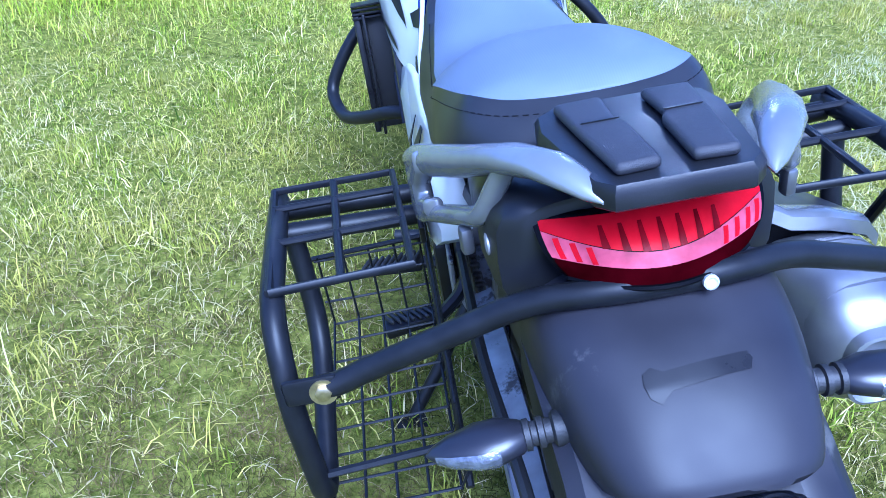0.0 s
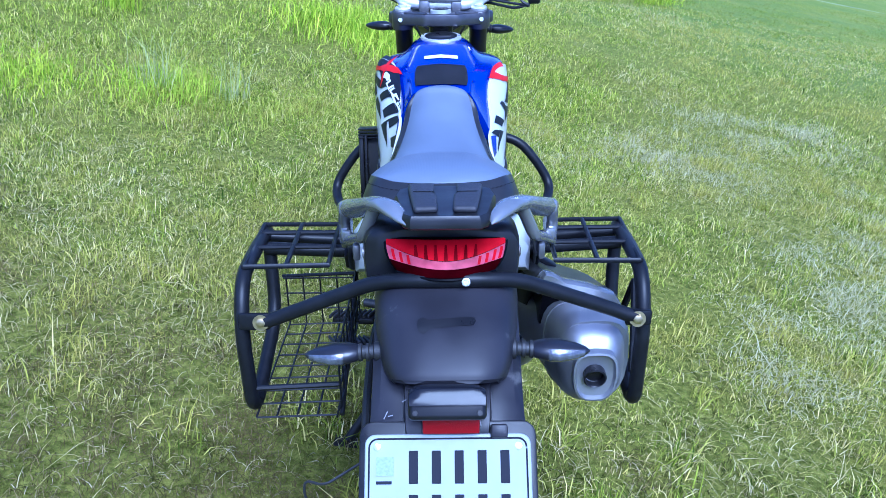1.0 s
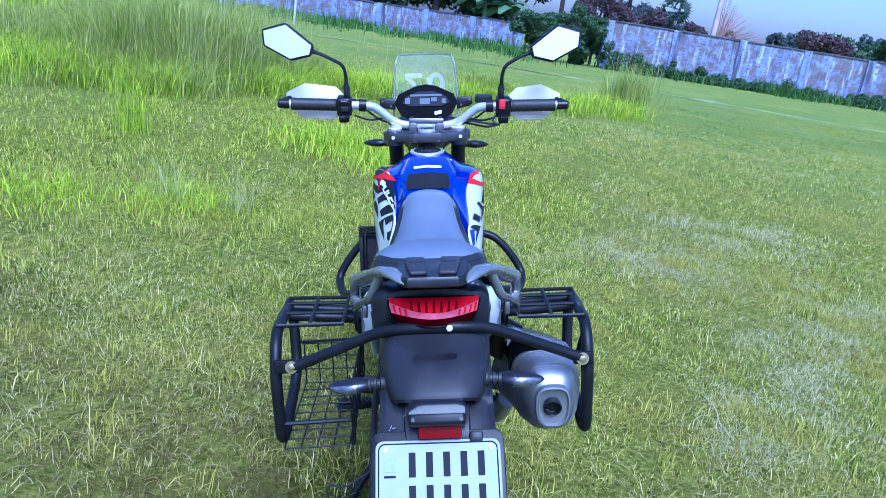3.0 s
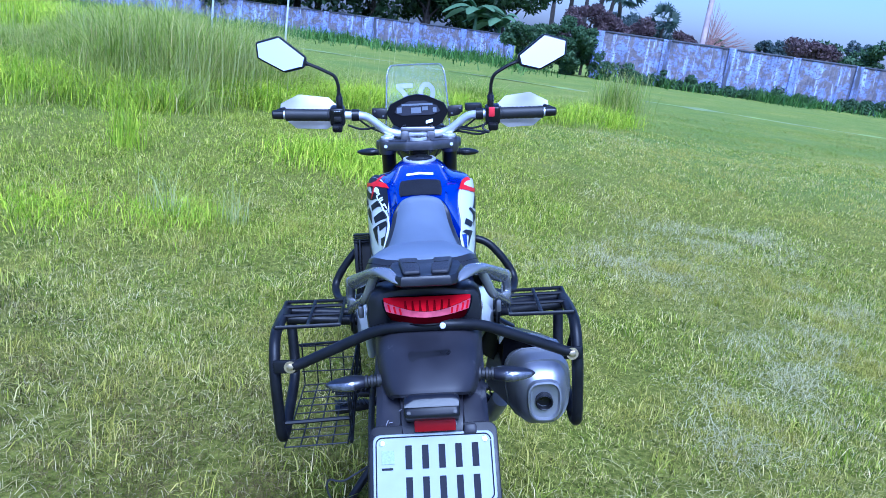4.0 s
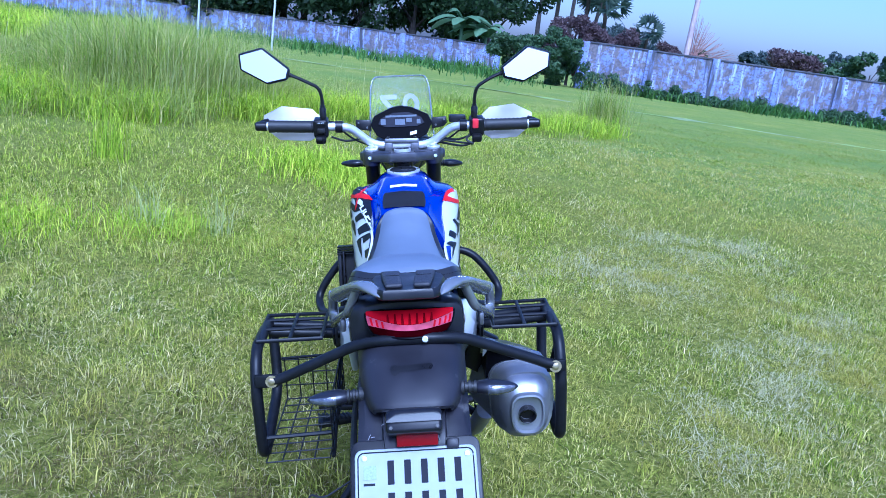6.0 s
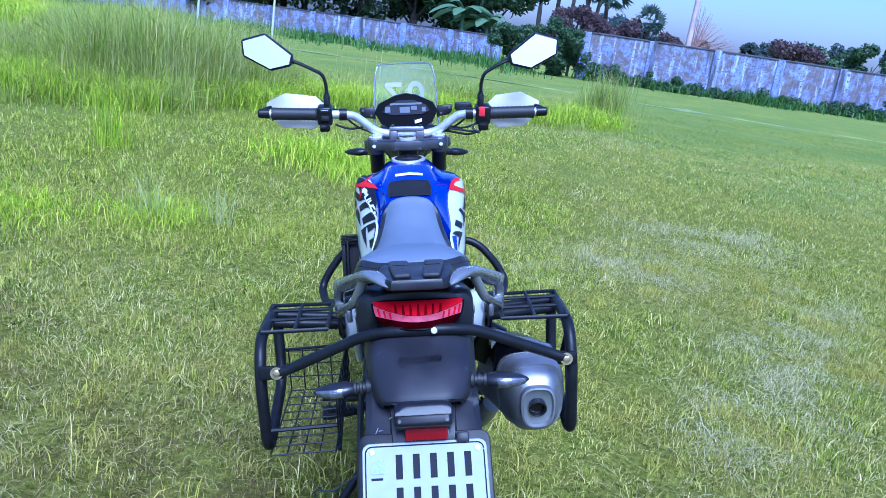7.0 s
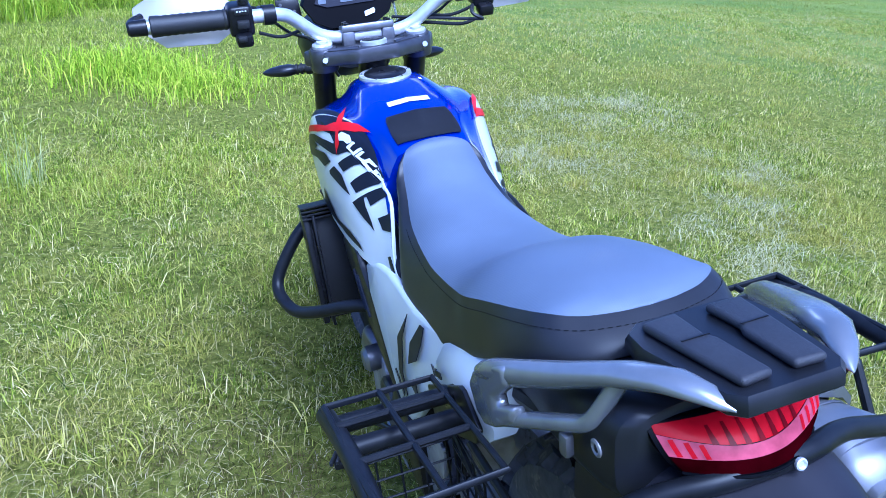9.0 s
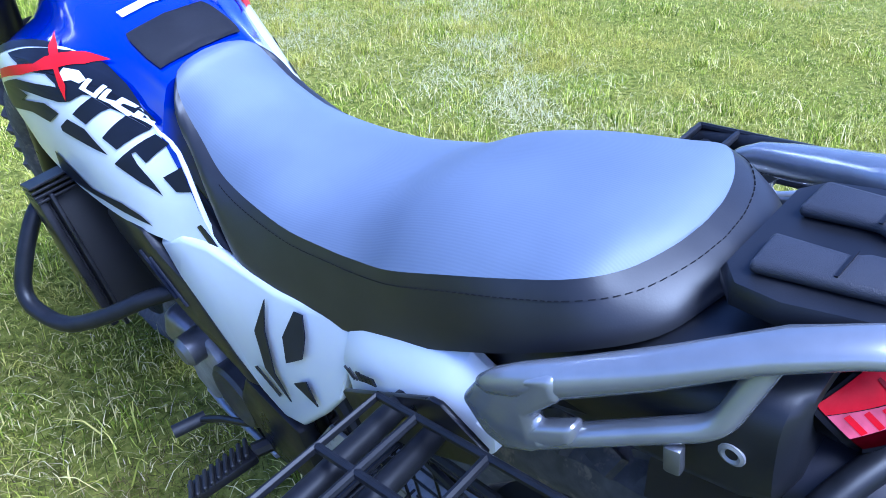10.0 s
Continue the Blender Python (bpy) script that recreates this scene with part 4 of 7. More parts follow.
def skirt_at(row, drop, out=0.0):
    """A point on the skirt, drop below the seam."""
    x, y, z, x2, y2, zb = row
    k = min(0.6, drop / max(0.02, math.dist((x, y, z), (x2, y2, zb))))
    s = math.sin(k * math.pi / 2)
    p = V(x + (x2 - x) * s ** 0.8, y + (y2 - y) * s, z + (zb - z) * k)
    return p + V(math.copysign(out, x) if abs(x) > 0.06 else x * out / 0.06, -out if y < -0.1 else 0.0, 0.0)


b = bmesh.new()
line_at = [skirt_at(r, 0.011, 0.0006) for r in loop[24:-24]]
for p, q in zip(line_at, line_at[1:]):
    k = max(1, round((q - p).length / 0.0065))
    for i in range(k):
        a, c = p.lerp(q, i / k), p.lerp(q, (i + 0.6) / k)
        tube(b, [a, c], 0.0005, 4)
tagged(part("stitching", b, THREAD, seat, "dark seat stitching", smooth=False), kind="stuff")

# -- side covers --
for s in (-1, 1):
    m = [(0.51, 0.684), (0.45, 0.708), (0.39, 0.716), (0.33, 0.716), (0.25, 0.716), (0.18, 0.725), (0.115, 0.742), (0.125, 0.69), (0.142, 0.64), (0.19, 0.585), (0.255, 0.520), (0.30, 0.505), (0.34, 0.525), (0.385, 0.565), (0.455, 0.655)]

    def cover_x(z):
        return s * (0.098 + 0.036 * math.sin(math.pi / 2 * min(1.0, max(0.0, (0.745 - z) / 0.12))))

    cover = solid("side_cover", WHITE, bike, "white side cover with black slash graphics", lambda b: slab(b, [(cover_x(z), y, z) for y, z in m], (s * 0.016, 0, 0), 0.007, 3))
    for poly in ([(0.265, 0.704), (0.288, 0.658), (0.294, 0.598), (0.259, 0.563), (0.273, 0.602), (0.266, 0.668)], [(0.212, 0.712), (0.197, 0.714), (0.191, 0.693), (0.197, 0.666), (0.231, 0.643), (0.231, 0.677)], [(0.230, 0.613), (0.198, 0.636), (0.191, 0.602)], [(0.326, 0.580), (0.318, 0.586), (0.281, 0.561), (0.287, 0.553)]):
        solid("graphic", DECAL_BLACK, cover, "black slash graphic", lambda b: slab(b, [(cover_x(z) + s * 0.0165, y, z) for y, z in poly], (s * 0.0014, 0, 0)))
    fc = solid("frame_cover", BLACK_PLASTIC, bike, "black textured frame cover", lambda b: slab(b, [(s * 0.128, y, z) for y, z in ((0.64, 0.690), (0.60, 0.705), (0.525, 0.700), (0.505, 0.676), (0.450, 0.650), (0.385, 0.562), (0.345, 0.528), (0.375, 0.515), (0.42, 0.535), (0.50, 0.565), (0.56, 0.60), (0.625, 0.655))], (s * 0.022, 0, 0), 0.007))
    for k in range(2):
        solid("frame_slot", DECAL_BLACK, fc, "", lambda b: tube(b, [(s * 0.1505, 0.56 - 0.028 * k, 0.655), (s * 0.1505, 0.50 - 0.028 * k, 0.600)], 0.0035, 6, flat=0.4))
    panel = solid("tail_panel", WHITE, bike, "white tail side panel", lambda b: loft(b, [[(s * (xo - 0.024), y, zt), (s * (xo - 0.010), y, zt - 0.12 * (zt - zb)), (s * (xo + 0.005), y, zt - 0.4 * (zt - zb)), (s * (xo + 0.006), y, zb), (s * (xo - 0.02), y, zb), (s * (xo - 0.032), y, zt - 0.004)] for y, zt, zb, xo in ((0.126, 0.738, 0.650, 0.132), (0.10, 0.750, 0.665, 0.136), (0.04, 0.770, 0.69, 0.140), (-0.015, 0.788, 0.71, 0.140), (-0.036, 0.790, 0.70, 0.138), (-0.056, 0.772, 0.703, 0.134), (-0.066, 0.735, 0.713, 0.128))]))
    for k, (dy, w, h, t) in enumerate(((0.0, 0.003, 0.016, 24), (0.007, 0.003, 0.014, 24), (0.019, 0.0065, 0.010, 0), (0.0275, 0.006, 0.008, 0), (0.0355, 0.006, 0.008, 0), (0.0435, 0.006, 0.008, 0))):
        solid("emblem_bar", DECAL_BLACK, panel, "", lambda b: box(b, (0.0014, w, h), pose(s * (0.1478 + 0.06 * dy), 0.101 - dy * 0.94, 0.709 + dy * 0.36, -19 - t), 0), False)
    solid("rack_bracket", SATIN_BLACK, bike, "black rack mounting plate", lambda b: slab(b, [(s * 0.1485, y, z) for y, z in ((0.116, 0.680), (-0.024, 0.764), (-0.036, 0.766), (-0.080, 0.742), (-0.066, 0.715), (0.018, 0.670), (0.10, 0.645))], (s * 0.006, 0, 0), 0.002))

# -- tail --
body = [(0.10, 0.085, 0.78, 0.68), (0.0, 0.095, 0.80, 0.70), (-0.10, 0.102, 0.83, 0.74), (-0.19, 0.107, 0.862, 0.752), (-0.245, 0.105, 0.872, 0.76), (-0.264, 0.101, 0.870, 0.768), (-0.271, 0.088, 0.866, 0.785)]
tail = solid("tail_cowl", BLACK_PLASTIC, bike, "black plastic tail cowl", lambda b: loft(b, [[(w * math.copysign(abs(math.cos(a)) ** 0.5, math.cos(a)), y, (zt + zb) / 2 + (zt - zb) / 2 * math.copysign(abs(math.sin(a)) ** 0.5, math.sin(a))) for a in (2 * math.pi * k / 28 for k in range(28))] for y, w, zt, zb in body]))


def lamp_at(u, v, lift=0.0):
    """The tail lamp's face: u across, v from the top edge down."""
    zt, zb = 0.857 - 0.005 * u * u, 0.817 - 0.001 * u * u
    y = -0.281 + 0.014 * u * u - v * (0.041 - 0.018 * u * u) - 0.005 * math.sin(math.pi * v) - lift
    return V(0.006 + 0.081 * u * (1 - 0.20 * v * v), y, zt + (zb - zt) * v)


lamp = solid("tail_lamp", GLOSS_BLACK, bike, "red tail lamp with a pale smile-shaped band", lambda b: loft(b, [[lamp_at(u, v, -0.03) for u in span(-1, 1, 21)] + [lamp_at(u, v) for u in span(1, -1, 21)] for v in span(0, 1, 9)]))


def band(u, k):
    c = 0.62 - 0.38 * u * u
    return max(0.02, c - 0.10 - 0.02 * u * u) if k == 0 else c + 0.10 + 0.20 * u * u


solid("lower_lens", RED_DARK, lamp, "deep red lower lens", lambda b: loft(b, [[lamp_at(u, band(u, 1) + (0.95 - band(u, 1)) * t, 0.0014) for t in span(0, 1, 4)] for u in span(-0.95, 0.95, 31)], closed=False))
solid("upper_lens", RED_LENS, lamp, "bright red upper lens", lambda b: loft(b, [[lamp_at(u, band(u, 0) * t, 0.0016) for t in span(0.06, 0.98, 7)] for u in span(-0.955, 0.955, 31)], closed=False))
solid("light_band", RED_PALE, lamp, "pale pink light band", lambda b: loft(b, [[lamp_at(u, band(u, 0) + (band(u, 1) - band(u, 0)) * t, 0.0020) for t in span(0, 1, 5)] for u in span(-0.955, 0.955, 31)], closed=False))
for u in (-0.48, -0.32, -0.16, 0.0, 0.16, 0.32, 0.48):
    solid("lens_rib", RED_RIB, lamp, "", lambda b: loft(b, [[lamp_at(u + du * (0.5 + 0.5 * t), 0.14 + (band(u, 0) - 0.15) * t, 0.0024) for t in span(0, 1, 4)] for du in (-0.034, 0.034)], closed=False))
for u in (-0.86, -0.74, -0.62, 0.56, 0.68, 0.80, 0.9):
    solid("lens_rib", RED_LENS, lamp, "", lambda b: loft(b, [[lamp_at(u + du, band(u, 0) + (band(u, 1) - band(u, 0)) * t, 0.0026) for t in span(0.08, 0.92, 4)] for du in (-0.024, 0.024)], closed=False))
solid("lens_rim", GLOSS_BLACK, lamp, "dark lens surround", lambda b: tube(b, [lamp_at(u, 1.0, 0.001) for u in span(-0.97, 0.97, 25)], 0.0022, 6))

tp = pose(0.006, -0.268, 0.896, -4.5)
PLATE_EDGE = ((-0.062, 0.060), (-0.046, 0.074), (0.046, 0.074), (0.062, 0.060), (0.066, 0.030), (0.052, -0.060), (0.042, -0.071), (-0.042, -0.071), (-0.052, -0.060), (-0.066, 0.030))
carrier = solid("tail_rack", BLACK_PLASTIC, bike, "black moulded tail rack plate", lambda b: loft(b, [[tp @ V(x * k, y * k, z) for x, y in PLATE_EDGE] for k, z in ((0.98, -0.010), (1.01, -0.008), (1.01, 0.002), (0.965, 0.0072))]))
for s in (-1, 1):
    solid("rubber_pad", PAD, carrier, "raised black rubber pad", lambda b: slab(b, [tp @ V(*p) for p in ((s * 0.050, 0.056, 0.007), (s * 0.014, 0.058, 0.007), (s * 0.016, 0.012, 0.007), (s * 0.011, 0.004, 0.007), (s * 0.009, -0.058, 0.007), (s * 0.038, -0.060, 0.007), (s * 0.045, 0.002, 0.007))], tp.to_3x3() @ V(0, 0, 0.009), 0.0042, 3))
    solid("pad_groove", SATIN_BLACK, carrier, "", lambda b: box(b, (0.026, 0.002, 0.001), tp @ pose(s * 0.028, 0.010, 0.0166), 0))
    rail = solid("grab_rail", RAIL, bike, "grey cast alloy grab rail", lambda b: loft(b, [[V(s * px, y, z) + V(s * rw * math.cos(a), 0, rh * math.sin(a)) for a in (2 * math.pi * k / 14 for k in range(14))] for px, y, z, rw, rh in ((0.042, -0.334, 0.897, 0.001, 0.001), (0.046, -0.327, 0.899, 0.007, 0.004), (0.054, -0.313, 0.903, 0.013, 0.007), (0.066, -0.290, 0.904, 0.017, 0.010), (0.083, -0.25, 0.892, 0.019, 0.012), (0.108, -0.20, 0.869, 0.017, 0.014), (0.130, -0.15, 0.848, 0.015, 0.015), (0.143, -0.115, 0.835, 0.012, 0.014), (0.147, -0.096, 0.826, 0.010, 0.011), (0.149, -0.084, 0.820, 0.005, 0.006), (0.149, -0.080, 0.818, 0.001, 0.002))]))
    solid("rail_foot", RAIL, rail, "", lambda b: slab(b, [(s * (0.138 - 0.22 * max(0, -0.11 - y)), y, z) for y, z in ((-0.065, 0.796), (-0.080, 0.818), (-0.110, 0.840), (-0.146, 0.858), (-0.150, 0.838), (-0.126, 0.813), (-0.128, 0.803), (-0.156, 0.818), (-0.156, 0.800), (-0.124, 0.775), (-0.102, 0.765), (-0.083, 0.770))], (s * 0.018, 0, 0), 0.006, 3))
    solid("rail_strut", RAIL, rail, "", lambda b: tube(b, [(s * 0.143, -0.128, 0.788), (s * 0.1055, -0.233, 0.839), (s * 0.084, -0.252, 0.892)], 0.0090, 12, 0.014, flat=0.9))
    solid("side_bolt", GREASE, tail, "dull recessed bolt", lambda b: lathe(b, [(0.0085, 0), (0.0085, 0.002), (0.006, 0.003), (0.0035, 0.001), (0.001, 0.001)], Matrix.Translation((s * 0.1035, -0.241, 0.820)) @ Matrix.Rotation(s * math.pi / 2, 4, "Y"), 14))
    solid("rail_mount", ALLOY, rail, "silver mounting lug", lambda b: box(b, (0.010, 0.012, 0.024), pose(s * 0.118, -0.212, 0.808, 0, 0, 10), 0.003))
    if s > 0:
        rail.matrix_basis = Matrix.Translation((0.020, 0, 0))

fend = [(-0.20, 0.101, 0.815, 0.10), (-0.25, 0.099, 0.812, 0.085), (-0.30, 0.096, 0.806, 0.074), (-0.34, 0.091, 0.796, 0.062), (-0.375, 0.085, 0.780, 0.048), (-0.405, 0.078, 0.762, 0.034), (-0.424, 0.071, 0.747, 0.020), (-0.430, 0.067, 0.739, 0.010)]


def guard_at(u, row, inset=0.0):
    """The mudguard's arched section; u from -1 to 1 across."""
    y, w, z, drop = row
    a = u * math.pi / 2
    return V(0.006 + (w - inset) * math.copysign(abs(math.sin(a)) ** 0.75, u), y + 0.026 * abs(u) ** 2.2, z - inset - drop * (1 - max(0.0, math.cos(a)) ** 0.42) - 0.006 * u * u)


fender = solid("rear_mudguard", FENDER, bike, "dusty dark plastic rear mudguard", lambda b: loft(b, [[guard_at(u, r) for u in span(-1, 1, 25)] + [guard_at(u, r, 0.005) for u in span(1, -1, 25)] for r in (smooth_table([(k, *f) for k, f in enumerate(fend)], t) for t in span(0, 7, 22))]))


def on_guard(x, y, lift):
    """A point on top of the mudguard near the middle."""
    k = next(i for i in range(len(fend) - 1) if fend[i + 1][0] <= y <= fend[i][0])
    f = (y - fend[k][0]) / (fend[k + 1][0] - fend[k][0])
    return V(0.006 + x, y, fend[k][2] + f * (fend[k + 1][2] - fend[k][2]) + lift - 1.1 * x * x)


b = bmesh.new()
patch(b, [(-0.036, -0.372), (-0.035, -0.365), (-0.029, -0.362), (-0.022, -0.366), (0.034, -0.362), (0.036, -0.367), (0.033, -0.373), (-0.020, -0.378), (-0.028, -0.384), (-0.034, -0.380)], lambda x, y: on_guard(x, y, 0.0011), 3)
part("worn_mark", b, SATIN_BLACK, fender, "dark worn mark")
stay = [(-0.26, 0.097, 0.755, 0.70), (-0.33, 0.095, 0.738, 0.66), (-0.38, 0.093, 0.720, 0.635), (-0.42, 0.093, 0.696, 0.61), (-0.455, 0.097, 0.664, 0.60)]
holder = solid("plate_stay", FENDER, bike, "dusty plastic plate carrier below the mudguard", lambda b: loft(b, [[(0.006 - w, y + 0.012, zb), (0.006 - w, y + 0.003, zt - 0.012), (0.006 - w * 0.88, y, zt - 0.002), (0.006 - w * 0.6, y, zt), (0.006 + w * 0.6, y, zt), (0.006 + w * 0.88, y, zt - 0.002), (0.006 + w, y + 0.003, zt - 0.012), (0.006 + w, y + 0.012, zb)] for y, w, zt, zb in stay]))
solid("stay_spine", FENDER, holder, "", lambda b: loft(b, [[(0.006 - w, y, z - 0.03), (0.006 - w * 0.94, y, z), (0.006 + w * 0.94, y, z), (0.006 + w, y, z - 0.03)] for y, w, z in ((-0.38, 0.055, 0.728), (-0.425, 0.054, 0.712), (-0.452, 0.052, 0.694), (-0.462, 0.050, 0.672))]))
solid("stay_block", FENDER, holder, "", lambda b: box(b, (0.020, 0.014, 0.016), pose(0.066, -0.456, 0.686, -35), 0.003))
for x, y, z, L, a in ((0.036, -0.428, 0.713, 0.010, 70), (0.041, -0.433, 0.713, 0.012, 5), (-0.045, -0.4315, 0.713, 0.006, 60), (-0.068, -0.428, 0.690, 0.010, 25), (-0.062, -0.432, 0.692, 0.006, 80), (0.044, -0.452, 0.697, 0.010, -10)):
    solid("scratch", LIP, holder, "", lambda b: box(b, (0.0011, 0.0008, L), pose(x, y - 0.001, z, -42) @ Matrix.Rotation(radians(a), 4, "Y"), 0), False)
pl = pose(0.006, -0.456, 0.731, -34)
lampbox = solid("plate_lamp", SATIN_BLACK, bike, "small black plate lamp housing", lambda b: box(b, (0.088, 0.050, 0.036), pl @ pose(0, 0, -0.005), 0.006, 3))
solid("lamp_hood", HOOD, lampbox, "glossy smoked hood", lambda b: loft(b, [[pl @ V(x, y, z + 0.007 * (1 - abs(x / w) ** 8)) for x in span(-w, w, 13)] + [pl @ V(w, y, z - 0.004), pl @ V(-w, y, z - 0.004)] for y, w, z in ((0.028, 0.041, 0.004), (0.022, 0.0425, 0.009), (-0.014, 0.0432, 0.010), (-0.027, 0.0432, 0.005), (-0.030, 0.0425, -0.003))]))
for s in (-1, 1):
    solid("lamp_screw", SATIN_BLACK, lampbox, "", lambda b: lathe(b, [(0.003, 0), (0.003, 0.002), (0.001, 0.002)], pl @ pose(s * 0.036, -0.0255, -0.015, 90), 10))
solid("reflector", RED_REFLEX, bike, "red rectangular reflector", lambda b: box(b, (0.066, 0.006, 0.021), pose(0.010, -0.4615, 0.6995, -10), 0.002))
pm = pose(0.006, -0.457, 0.683, 0) @ Matrix.Rotation(radians(-38), 4, "X")
PW, PH = 0.193, 0.112
plate = solid("number_plate", PLATE, bike, "white number plate in a black surround, digits shown as bars", lambda b: slab(b, [pm @ V(x, 0.002, z - PH / 2) for x, z in rounded(PW, PH, 0.012)], pm.to_3x3() @ V(0, -0.003, 0), 0.001, 1))
solid("plate_surround", SATIN_BLACK, plate, "black plastic surround", lambda b: slab(b, [pm @ V(x, 0.010, z - PH / 2 + (0.008 if z > 0 else 0.0)) for x, z in rounded(PW + 0.014, PH + 0.014, 0.016)], pm.to_3x3() @ V(0, -0.0075, 0), 0.002))
solid("surround_strip", SATIN_BLACK, plate, "", lambda b: box(b, (PW + 0.006, 0.006, 0.018), pm @ pose(0, 0.006, -PH - 0.014), 0.002))
for i in range(14):
    solid("strip_bar", DECAL_WHITE, plate, "", lambda b: box(b, (0.0045, 0.001, 0.007), pm @ pose(-0.062 + 0.0098 * i, 0.0026, -PH - 0.014)), False)
solid("plate_rim", PLATE_INK, plate, "", lambda b: tube(b, [pm @ V(x, -0.0012, z - PH / 2) for x, z in rounded(PW - 0.010, PH - 0.010, 0.010)] + [pm @ V(PW / 2 - 0.005, -0.0012, -PH / 2 + PH / 2 - 0.017)], 0.0011, 6))
for row, (z, n, x0, step) in enumerate(((-0.037, 5, -0.044, 0.0285), (-0.086, 5, -0.044, 0.0285))):
    for i in range(n):
        solid("plate_bar", PLATE_INK, plate, "", lambda b: box(b, (0.0105, 0.0012, 0.037), pm @ pose(x0 + 0.004 + step * 0.93 * i, -0.0016, z), 0.0005, 1), False)
solid("plate_patch", PLATE_BLUE, plate, "pale blue security patch", lambda b: box(b, (0.020, 0.001, 0.021), pm @ pose(-0.073, -0.0016, -0.036)), False)
solid("plate_patch", PLATE_INK, plate, "", lambda b: box(b, (0.018, 0.001, 0.0035), pm @ pose(-0.074, -0.0014, -0.054)), False)
for s in (-1, 1):
    solid("plate_screw", CHROME, plate, "", lambda b: lathe(b, [(0.0045, 0), (0.004, 0.002), (0.001, 0.0025)], pm @ pose(s * 0.082, -0.001, -0.014, 90), 12))


def indicator(base, tip, lens_side, label):
    a, t = Vector(base), Vector(tip)
    d = (t - a).normalized()
    L = (t - a).length
    m = axis_frame(a, t)
    if (m.to_3x3() @ V(0, 1, 0)).z < 0:
        m = m @ Matrix.Rotation(math.pi, 4, "Z")
    ob = solid("indicator", LAMP_BODY, bike, label, lambda b: loft(b, [[m @ V(rx * math.cos(q), ry * math.sin(q), h * L) for q in (2 * math.pi * k / 16 for k in range(16))] for h, rx, ry in ((0.24, 0.008, 0.008), (0.30, 0.014, 0.010), (0.45, 0.019, 0.0125), (0.62, 0.019, 0.012), (0.82, 0.013, 0.009), (0.95, 0.006, 0.005), (1.0, 0.001, 0.001))]))
    solid("stalk", GRIP, ob, "ribbed rubber stalk", lambda b: lathe(b, [(0.013, -0.01), (0.013, 0.05 * L), (0.009, 0.07 * L), (0.009, 0.12 * L), (0.0115, 0.13 * L), (0.0115, 0.17 * L), (0.009, 0.18 * L), (0.009, 0.22 * L), (0.0115, 0.23 * L), (0.0115, 0.27 * L), (0.008, 0.29 * L), (0.008, 0.36 * L)], m, 14))
    if lens_side:
        q0 = m.inverted().to_3x3() @ V(0, -1, -0.05)
        ang = math.atan2(q0.y, q0.x)
        solid("lens", CLEAR_LENS, ob, "clear faceted lens", lambda b: loft(b, [[m @ V((rx + 0.0012) * math.cos(ang + q), (ry + 0.0012) * math.sin(ang + q), h * L) for q in span(-0.8, 0.7, 9)] for h, rx, ry in ((0.42, 0.016, 0.010), (0.5, 0.019, 0.0125), (0.62, 0.019, 0.012), (0.82, 0.013, 0.009), (0.93, 0.007, 0.006))], closed=False))
    return ob


indicator((-0.080, -0.345, 0.728), (-0.176, -0.343, 0.722), True, "black rear indicator with clear lens")
indicator((0.088, -0.352, 0.735), (0.186, -0.357, 0.733), True, "black rear indicator with clear lens")
indicator((-0.110, 0.955, 0.945), (-0.203, 0.979, 0.945), False, "black front indicator")
indicator((0.110, 0.955, 0.937), (0.195, 0.972, 0.930), False, "black front indicator")

